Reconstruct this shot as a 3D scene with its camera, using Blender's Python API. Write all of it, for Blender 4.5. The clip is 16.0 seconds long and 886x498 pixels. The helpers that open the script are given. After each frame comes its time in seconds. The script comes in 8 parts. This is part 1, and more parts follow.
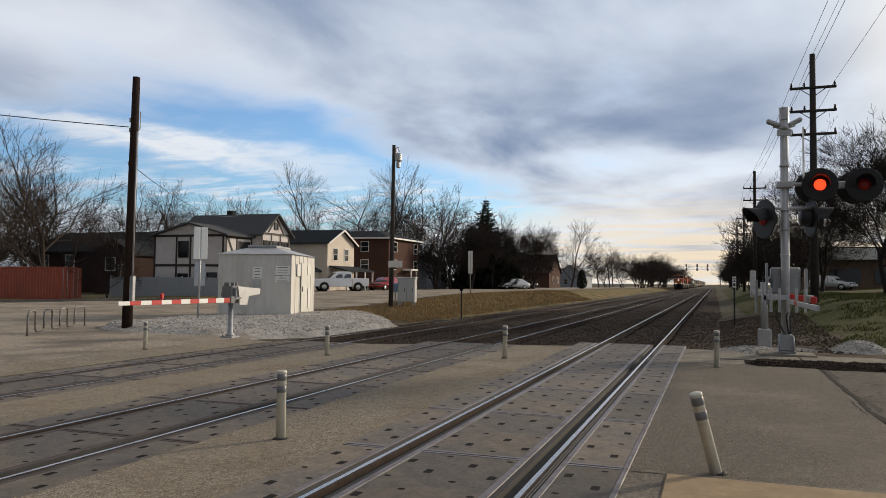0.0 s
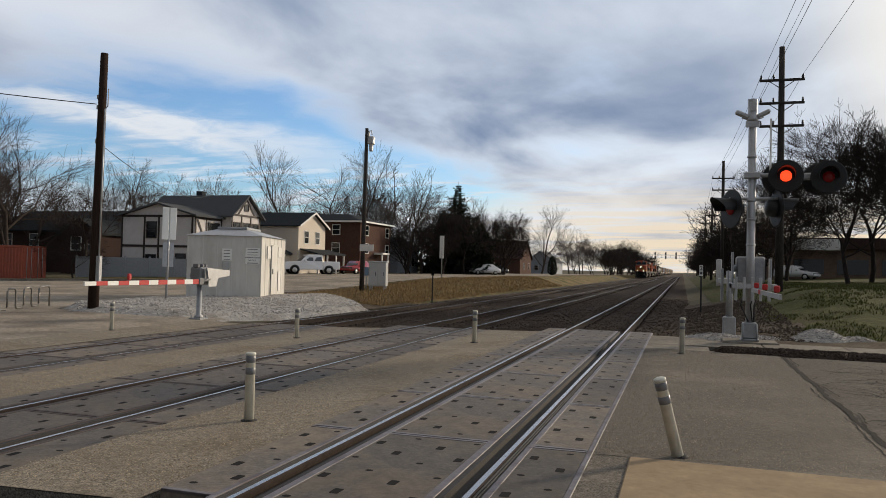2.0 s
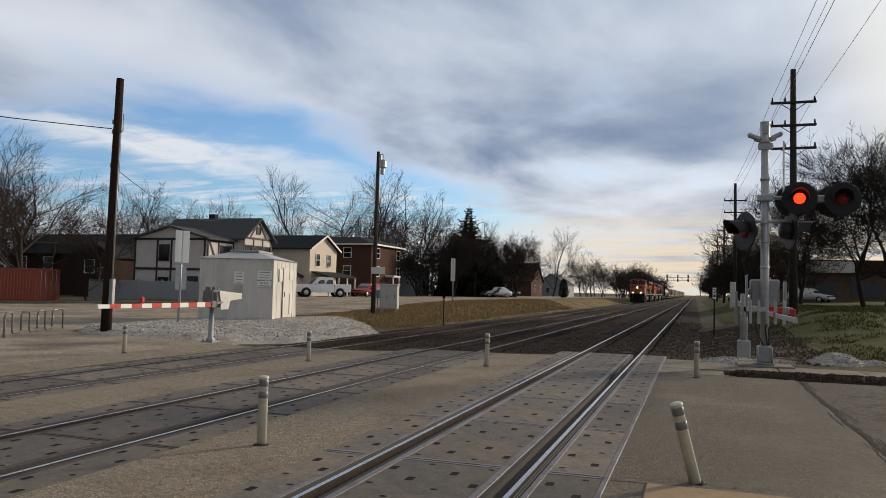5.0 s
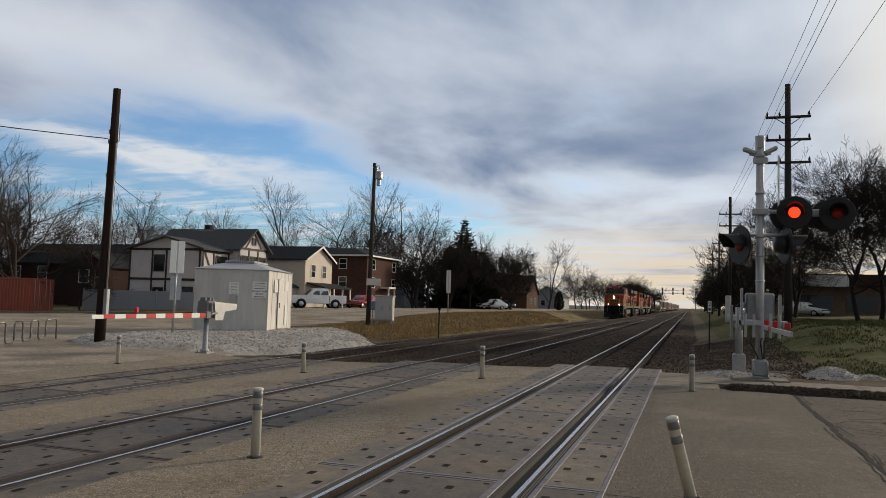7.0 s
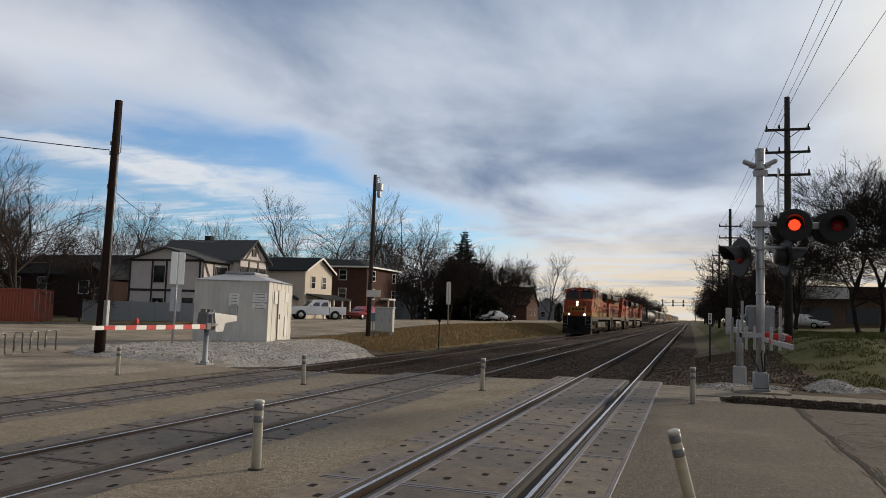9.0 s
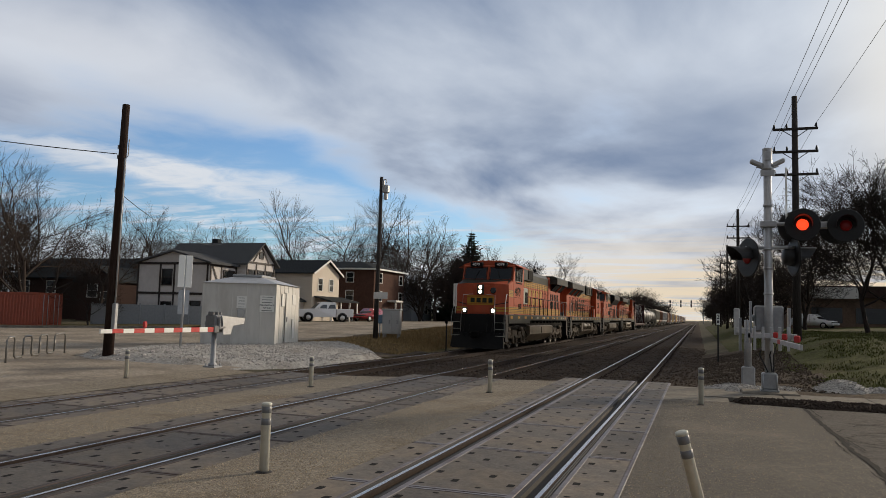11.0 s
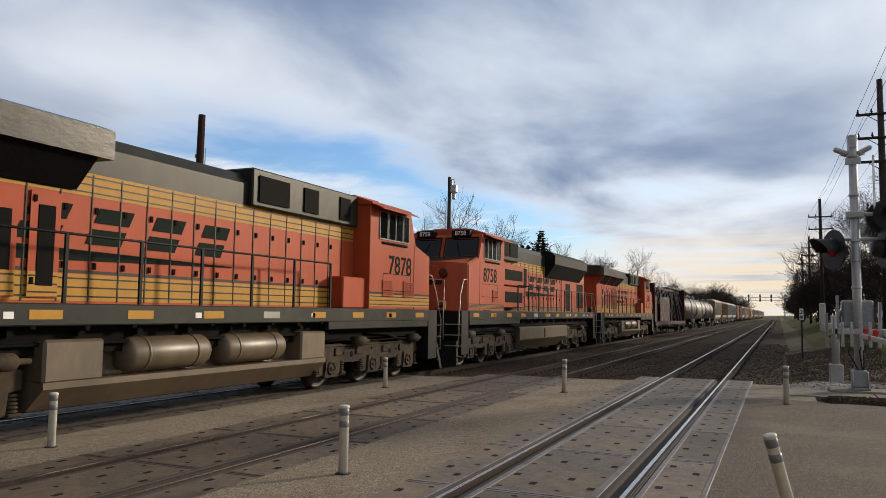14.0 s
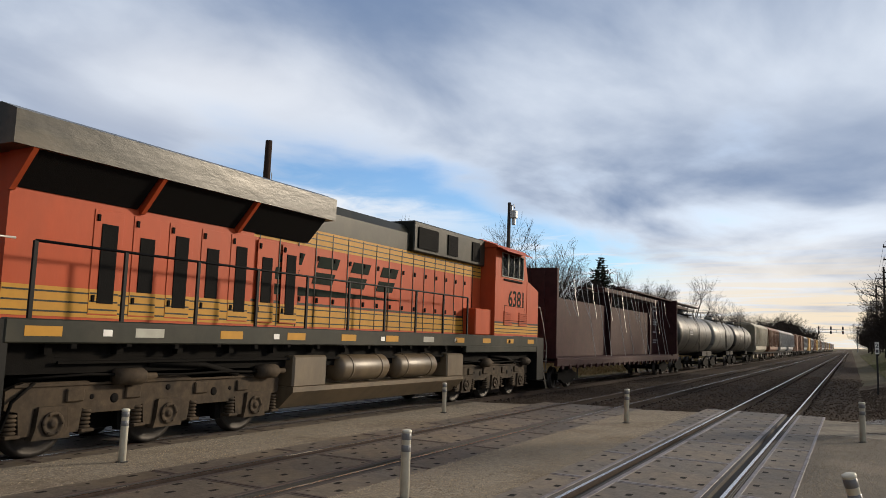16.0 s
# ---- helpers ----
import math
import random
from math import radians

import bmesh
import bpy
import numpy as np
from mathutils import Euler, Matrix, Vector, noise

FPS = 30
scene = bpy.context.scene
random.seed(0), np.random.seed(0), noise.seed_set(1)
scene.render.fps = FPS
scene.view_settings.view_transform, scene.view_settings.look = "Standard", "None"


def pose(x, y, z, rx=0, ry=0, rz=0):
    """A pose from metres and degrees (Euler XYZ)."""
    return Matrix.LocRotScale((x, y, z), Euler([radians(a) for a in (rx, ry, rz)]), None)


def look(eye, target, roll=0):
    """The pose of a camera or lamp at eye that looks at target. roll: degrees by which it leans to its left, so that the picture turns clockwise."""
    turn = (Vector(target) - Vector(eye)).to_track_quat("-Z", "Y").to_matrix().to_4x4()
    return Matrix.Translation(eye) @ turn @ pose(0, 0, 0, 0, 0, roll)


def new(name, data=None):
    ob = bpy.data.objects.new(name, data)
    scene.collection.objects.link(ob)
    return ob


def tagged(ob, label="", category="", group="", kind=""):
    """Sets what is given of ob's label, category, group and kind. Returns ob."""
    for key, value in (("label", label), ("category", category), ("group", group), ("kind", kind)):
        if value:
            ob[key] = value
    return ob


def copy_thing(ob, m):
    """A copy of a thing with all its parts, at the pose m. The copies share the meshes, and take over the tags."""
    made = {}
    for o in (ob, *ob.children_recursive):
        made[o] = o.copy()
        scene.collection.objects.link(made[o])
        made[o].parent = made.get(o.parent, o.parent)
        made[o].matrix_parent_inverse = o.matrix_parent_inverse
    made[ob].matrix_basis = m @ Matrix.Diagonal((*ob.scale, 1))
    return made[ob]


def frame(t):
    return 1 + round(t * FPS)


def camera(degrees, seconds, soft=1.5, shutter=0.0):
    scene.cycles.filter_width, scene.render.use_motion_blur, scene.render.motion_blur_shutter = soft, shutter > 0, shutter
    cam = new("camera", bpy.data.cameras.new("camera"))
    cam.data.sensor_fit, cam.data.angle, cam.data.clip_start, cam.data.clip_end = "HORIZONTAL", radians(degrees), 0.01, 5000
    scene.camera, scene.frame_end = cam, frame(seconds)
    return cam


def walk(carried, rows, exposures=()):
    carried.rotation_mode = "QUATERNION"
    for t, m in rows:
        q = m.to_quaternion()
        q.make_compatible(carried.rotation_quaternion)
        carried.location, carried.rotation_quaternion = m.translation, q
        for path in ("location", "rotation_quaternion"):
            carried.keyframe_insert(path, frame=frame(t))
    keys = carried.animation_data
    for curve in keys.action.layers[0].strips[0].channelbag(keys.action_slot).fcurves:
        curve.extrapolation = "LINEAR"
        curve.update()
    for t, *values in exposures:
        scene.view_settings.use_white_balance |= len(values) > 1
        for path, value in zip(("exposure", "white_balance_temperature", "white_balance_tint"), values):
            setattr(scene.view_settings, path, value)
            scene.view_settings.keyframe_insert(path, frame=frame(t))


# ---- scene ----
cam = camera(60.6, 16.0, soft=0.7)
PATH = [
    (0, (1.42, 0.118, 1.626), (0.745, 1.999, 1.712), 0.6),
    (0.5, (1.449, 0.127, 1.625), (0.811, 2.02, 1.715), 0.7),
    (1, (1.463, 0.104, 1.618), (0.852, 2.008, 1.675), 0.5),
    (1.5, (1.448, 0.087, 1.625), (0.788, 1.974, 1.69), 1.3),
    (2, (1.438, 0.088, 1.622), (0.834, 1.994, 1.669), 1.4),
    (2.5, (1.425, 0.097, 1.626), (0.83, 2.005, 1.666), 2.0),
    (3, (1.415, 0.09, 1.623), (0.784, 1.987, 1.678), 2.3),
    (3.5, (1.412, 0.08, 1.62), (0.758, 1.969, 1.679), 1.8),
    (4, (1.413, 0.089, 1.627), (0.77, 1.981, 1.699), 1.7),
    (6.5, (1.405, 0.089, 1.631), (0.773, 1.982, 1.765), 1.3),
    (7, (1.405, 0.092, 1.634), (0.784, 1.988, 1.771), 1.7),
    (7.5, (1.418, 0.089, 1.635), (0.803, 1.985, 1.788), 1.7),
    (8, (1.411, 0.092, 1.638), (0.789, 1.986, 1.796), 1.6),
    (8.5, (1.401, 0.087, 1.641), (0.777, 1.98, 1.8), 1.7),
    (9, (1.395, 0.068, 1.643), (0.774, 1.962, 1.81), 1.8),
    (11.5, (1.4, 0.074, 1.647), (0.76, 1.961, 1.818), 1.5),
    (12, (1.402, 0.081, 1.652), (0.772, 1.972, 1.827), 1.5),
    (12.5, (1.399, 0.07, 1.658), (0.769, 1.959, 1.84), 1.4),
    (13, (1.409, 0.07, 1.663), (0.733, 1.944, 1.834), 1.3),
    (13.5, (1.398, 0.072, 1.665), (0.694, 1.933, 1.867), 0.4),
    (14, (1.354, 0.08, 1.677), (0.547, 1.902, 1.841), 0.7),
    (14.5, (1.328, 0.071, 1.675), (0.451, 1.861, 1.836), 1.6),
    (15, (1.299, 0.015, 1.682), (0.34, 1.755, 1.905), 1.5),
    (15.5, (1.335, 0.0, 1.70), (0.3215, 1.702, 1.965), 0.6),
    (16, (1.302, 0.03, 1.682), (0.359, 1.779, 1.908), 1.9),
]
EXPOSURES = ((0.0, -0.04), (1.5, -0.10), (4.0, -0.10), (7.0, -0.24), (9.0, -0.20), (12.5, -0.24), (13.5, -0.04), (14.2, 0.03), (16.0, 0.04))
walk(cam, [(t, look(eye, target, roll)) for t, eye, target, roll in PATH], EXPOSURES)

# ---------------------------------------------------------------- light
SUN_DIR = Vector((0.585, 0.755, 0.30)).normalized()
THIN_CLOUD = Vector((0.52, 0.80, 0.30)).normalized()   # where the cloud before the sun is thinnest
sun_data = bpy.data.lights.new("sun", "SUN")
sun_data.energy, sun_data.angle, sun_data.color = 3.4, radians(6), (1.0, 0.84, 0.64)
sun = new("sun", sun_data)
sun.matrix_world = look(SUN_DIR * 100, (0, 0, 0))

world = bpy.data.worlds.new("world")
scene.world = world
world.use_nodes = True


def sky_world():
    nt = world.node_tree
    nt.nodes.clear()
    N, L = nt.nodes.new, nt.links.new

    def math_node(op, a, b=None, c=None, clamp=False):
        n = N("ShaderNodeMath")
        n.operation, n.use_clamp = op, clamp
        for i, v in enumerate((a, b, c)):
            if v is None:
                continue
            if isinstance(v, (int, float)):
                n.inputs[i].default_value = v
            else:
                L(v, n.inputs[i])
        return n.outputs[0]

    def ramp(v, lo, hi):
        n = N("ShaderNodeMapRange")
        n.interpolation_type = "SMOOTHSTEP"
        n.inputs[1].default_value, n.inputs[2].default_value = lo, hi
        L(v, n.inputs[0])
        return n.outputs[0]

    def mix(f, a, b):
        n = N("ShaderNodeMix")
        n.data_type = "RGBA"
        for v, s in ((f, n.inputs[0]), (a, n.inputs[6]), (b, n.inputs[7])):
            if isinstance(v, (int, float)):
                s.default_value = v
            elif isinstance(v, tuple):
                s.default_value = (*v, 1)
            else:
                L(v, s)
        return n.outputs[2]

    tc = N("ShaderNodeTexCoord")
    sep = N("ShaderNodeSeparateXYZ")
    L(tc.outputs["Generated"], sep.inputs[0])
    x, y, z = sep.outputs
    zc = math_node("MAXIMUM", z, 0.0)
    den = math_node("ADD", zc, 0.10)
    u, v = math_node("DIVIDE", x, den), math_node("DIVIDE", y, den)
    com = N("ShaderNodeCombineXYZ")
    L(u, com.inputs[0]), L(v, com.inputs[1])

    def noise_at(scale, sx, sy, ox, oy, detail=6, rough=0.55, dist=0.0, turn=0):
        mp = N("ShaderNodeMapping")
        mp.inputs["Location"].default_value = (ox, oy, 0)
        mp.inputs["Rotation"].default_value = (0, 0, radians(turn))
        mp.inputs["Scale"].default_value = (sx, sy, 1)
        L(com.outputs[0], mp.inputs[0])
        n = N("ShaderNodeTexNoise")
        n.inputs["Scale"].default_value, n.inputs["Detail"].default_value = scale, detail
        n.inputs["Roughness"].default_value, n.inputs["Distortion"].default_value = rough, dist
        L(mp.outputs[0], n.inputs[0])
        return n.outputs[0]

    sky = N("ShaderNodeTexSky")
    sky.sky_type, sky.sun_disc = "NISHITA", False
    sky.sun_elevation, sky.sun_rotation = math.asin(SUN_DIR.z), math.atan2(SUN_DIR.x, SUN_DIR.y)
    clear = N("ShaderNodeBackground")
    clear.inputs[1].default_value = 0.15
    tint = N("ShaderNodeMix")
    tint.data_type, tint.blend_type = "RGBA", "MULTIPLY"
    tint.inputs[0].default_value, tint.inputs[7].default_value = 1.0, (0.66, 0.90, 1.22, 1)
    L(sky.outputs[0], tint.inputs[6]), L(tint.outputs[2], clear.inputs[0])

    big = noise_at(0.42, 1, 1, 3.1, 0.4, 3, 0.5, 0.3)
    fine = noise_at(0.9, 1.3, 0.8, 0.7, 2.2, 7, 0.52, 0.25, 30)
    wisp = noise_at(2.0, 0.45, 2.1, 5.2, 1.2, 7, 0.58, 0.6, 22)
    az = math_node("ADD", math_node("ARCTAN2", x, y), math_node("MULTIPLY", math_node("SUBTRACT", fine, 0.5), 0.22))
    el = math_node("ADD", z, math_node("MULTIPLY", math_node("SUBTRACT", fine, 0.5), 0.10))

    def blob(a0, e0, wa, we):
        p = math_node("POWER", math_node("DIVIDE", math_node("SUBTRACT", az, a0), wa), 2.0)
        q = math_node("POWER", math_node("DIVIDE", math_node("SUBTRACT", el, e0), we), 2.0)
        return math_node("EXPONENT", math_node("MULTIPLY", math_node("ADD", p, q), -1.0))

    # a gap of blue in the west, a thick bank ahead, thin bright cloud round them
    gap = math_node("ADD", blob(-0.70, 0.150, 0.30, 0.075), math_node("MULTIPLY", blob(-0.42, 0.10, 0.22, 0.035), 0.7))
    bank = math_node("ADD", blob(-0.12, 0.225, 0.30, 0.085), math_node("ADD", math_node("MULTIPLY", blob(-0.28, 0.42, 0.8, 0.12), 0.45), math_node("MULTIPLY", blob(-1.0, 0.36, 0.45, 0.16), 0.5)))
    cover = math_node("ADD", math_node("MULTIPLY", big, 0.4), math_node("MULTIPLY", fine, 0.6))
    cover = math_node("SUBTRACT", math_node("ADD", cover, 0.16), math_node("MULTIPLY", gap, 0.56))
    mask = ramp(cover, 0.28, 0.60)
    curl = noise_at(3.4, 0.8, 1.5, 2.2, 7.1, 8, 0.62, 0.9, 14)
    streak = math_node("MULTIPLY", ramp(math_node("ADD", math_node("MULTIPLY", wisp, 0.55), math_node("MULTIPLY", curl, 0.45)), 0.46, 0.60), math_node("SUBTRACT", 1.0, ramp(z, 0.10, 0.17)))
    mask = math_node("MAXIMUM", mask, math_node("MULTIPLY", streak, 0.9))
    mask = math_node("MAXIMUM", mask, math_node("SUBTRACT", 1.0, ramp(z, 0.01, 0.06)))
    # a long white band slanting across the blue gap
    off = math_node("ADD", math_node("SUBTRACT", el, 0.162), math_node("MULTIPLY", math_node("ADD", az, 0.66), 0.15))
    thin_band = math_node("EXPONENT", math_node("MULTIPLY", math_node("POWER", math_node("DIVIDE", math_node("ADD", off, math_node("MULTIPLY", math_node("SUBTRACT", curl, 0.5), 0.05)), 0.020), 2.0), -1.0))
    thin_band = math_node("MULTIPLY", thin_band, math_node("EXPONENT", math_node("MULTIPLY", math_node("POWER", math_node("DIVIDE", math_node("ADD", az, 0.70), 0.26), 2.0), -1.0)))
    mask = math_node("MAXIMUM", mask, math_node("MULTIPLY", thin_band, 0.95))
    sunward = N("ShaderNodeVectorMath")
    sunward.operation = "DOT_PRODUCT"
    sunward.inputs[1].default_value = THIN_CLOUD
    L(tc.outputs["Generated"], sunward.inputs[0])
    s = sunward.outputs["Value"]
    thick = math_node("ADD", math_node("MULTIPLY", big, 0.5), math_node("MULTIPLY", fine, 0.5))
    # thicker towards the zenith, mostly out of view, to dim light on upright faces
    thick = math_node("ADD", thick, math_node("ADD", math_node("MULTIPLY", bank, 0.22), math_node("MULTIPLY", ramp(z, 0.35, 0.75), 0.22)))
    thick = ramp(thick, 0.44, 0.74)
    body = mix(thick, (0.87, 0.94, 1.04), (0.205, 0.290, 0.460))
    low = math_node("SUBTRACT", 1.0, ramp(z, 0.03, 0.15))
    cream = mix(ramp(s, 0.45, 0.88), (0.84, 0.88, 0.93), (1.0, 0.83, 0.60))
    lowmix = math_node("MULTIPLY", low, math_node("SUBTRACT", 1.0, math_node("MULTIPLY", ramp(wisp, 0.44, 0.62), 0.65)))
    body = mix(lowmix, body, cream)
    body = mix(math_node("MULTIPLY", ramp(s, 0.90, 0.995), 0.85), body, (1.25, 1.16, 1.02))
    body = mix(math_node("MULTIPLY", thin_band, 0.8), body, (0.95, 0.97, 1.0))
    body = mix(blob(0.36, 0.26, 0.16, 0.12), body, (1.08, 1.04, 0.96))
    body = mix(math_node("MULTIPLY", blob(-0.80, 0.30, 0.20, 0.06), 0.6), body, (0.92, 0.94, 0.99))
    # zenith out of view set to neutral grey, so less blue reaches the ground
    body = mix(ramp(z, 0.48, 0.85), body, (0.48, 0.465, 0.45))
    # cloud away from the sun is greyer: dimmed, unseen, to shade camera-facing sides
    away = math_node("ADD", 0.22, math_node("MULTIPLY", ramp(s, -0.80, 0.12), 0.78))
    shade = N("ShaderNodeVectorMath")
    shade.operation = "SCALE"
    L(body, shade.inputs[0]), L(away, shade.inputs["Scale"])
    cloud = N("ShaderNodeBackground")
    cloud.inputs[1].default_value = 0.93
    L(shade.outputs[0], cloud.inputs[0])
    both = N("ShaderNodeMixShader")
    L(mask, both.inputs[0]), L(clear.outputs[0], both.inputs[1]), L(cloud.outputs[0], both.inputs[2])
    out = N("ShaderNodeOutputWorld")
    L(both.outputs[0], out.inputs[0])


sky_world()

# ---------------------------------------------------------------- materials


def material(name, color, rough=0.8, metal=0.0, vary=0.18, scale=6.0, bump=0.15, bump_scale=40.0, stain=None, stain_amount=0.35,
             stain_scale=0.8, spot=0.55, per_object=0.0, island=0.0, spec=0.5, stretch=(1, 1, 1), coat=0.0, mottle=0.0):
    """A surface with grain (fine), stains (coarse) and relief."""
    if rough > 0.8:
        spec = min(spec, 0.12)   # loose and porous surfaces have next to no sheen
    m = bpy.data.materials.new(name)
    m.use_nodes = True
    nt = m.node_tree
    N, L = nt.nodes.new, nt.links.new
    b = nt.nodes["Principled BSDF"]
    b.inputs["Roughness"].default_value, b.inputs["Metallic"].default_value = rough, metal
    b.inputs["Specular IOR Level"].default_value = spec
    b.inputs["Coat Weight"].default_value = coat
    tc = N("ShaderNodeTexCoord")
    mp = N("ShaderNodeMapping")
    mp.inputs["Scale"].default_value = stretch
    L(tc.outputs["Object"], mp.inputs[0])

    def tex(sc, detail, rg=0.6):
        n = N("ShaderNodeTexNoise")
        n.inputs["Scale"].default_value, n.inputs["Detail"].default_value, n.inputs["Roughness"].default_value = sc, detail, rg
        L(mp.outputs[0], n.inputs[0])
        return n.outputs[0]

    def mixc(f, a, c):
        n = N("ShaderNodeMix")
        n.data_type = "RGBA"
        for v, sck in ((f, n.inputs[0]), (a, n.inputs[6]), (c, n.inputs[7])):
            if isinstance(v, (int, float)):
                sck.default_value = v
            elif isinstance(v, tuple):
                sck.default_value = (*v, 1)
            else:
                L(v, sck)
        return n.outputs[2]

    dark = tuple(c * (1 - vary) for c in color)
    light = tuple(min(1, c * (1 + vary)) for c in color)
    grain = tex(scale, 5)
    mr = N("ShaderNodeMapRange")
    mr.inputs[1].default_value, mr.inputs[2].default_value = 0.3, 0.7
    L(grain, mr.inputs[0])
    col = mixc(mr.outputs[0], dark, light)
    if stain:
        st = N("ShaderNodeMapRange")
        st.interpolation_type = "SMOOTHSTEP"
        st.inputs[1].default_value, st.inputs[2].default_value, st.inputs[4].default_value = spot - 0.1, spot + 0.12, stain_amount
        L(tex(stain_scale, 6, 0.65), st.inputs[0])
        col = mixc(st.outputs[0], col, stain)
    if mottle:
        mm = N("ShaderNodeMapRange")
        mm.inputs[1].default_value, mm.inputs[2].default_value, mm.inputs[3].default_value, mm.inputs[4].default_value = 0.3, 0.7, 1 - mottle, 1 + mottle
        L(tex(scale * 0.22, 3, 0.7), mm.inputs[0])
        hm = N("ShaderNodeHueSaturation")
        L(mm.outputs[0], hm.inputs["Value"]), L(col, hm.inputs["Color"])
        col = hm.outputs[0]
    for amount, node, socket in ((per_object, "ShaderNodeObjectInfo", "Random"), (island, "ShaderNodeNewGeometry", "Random Per Island")):
        if amount:
            src = N(node)
            k = N("ShaderNodeMapRange")
            k.inputs[3].default_value, k.inputs[4].default_value = 1 - amount, 1 + amount
            L(src.outputs[socket], k.inputs[0])
            hv = N("ShaderNodeHueSaturation")
            L(k.outputs[0], hv.inputs["Value"]), L(col, hv.inputs["Color"])
            col = hv.outputs[0]
    L(col, b.inputs["Base Color"])
    if bump:
        bp = N("ShaderNodeBump")
        bp.inputs["Strength"].default_value, bp.inputs["Distance"].default_value = bump, 0.6 / bump_scale
        L(tex(bump_scale, 4), bp.inputs["Height"]), L(bp.outputs[0], b.inputs["Normal"])
    return m


def glow(name, color, strength):
    m = material(name, color, 0.3, bump=0, vary=0.02)
    b = m.node_tree.nodes["Principled BSDF"]
    b.inputs["Emission Color"].default_value, b.inputs["Emission Strength"].default_value = (*color, 1), strength
    return m


def glass(name, color=(0.02, 0.025, 0.03), rough=0.05):
    return material(name, color, rough, 0.0, 0.1, bump=0, spec=0.8)


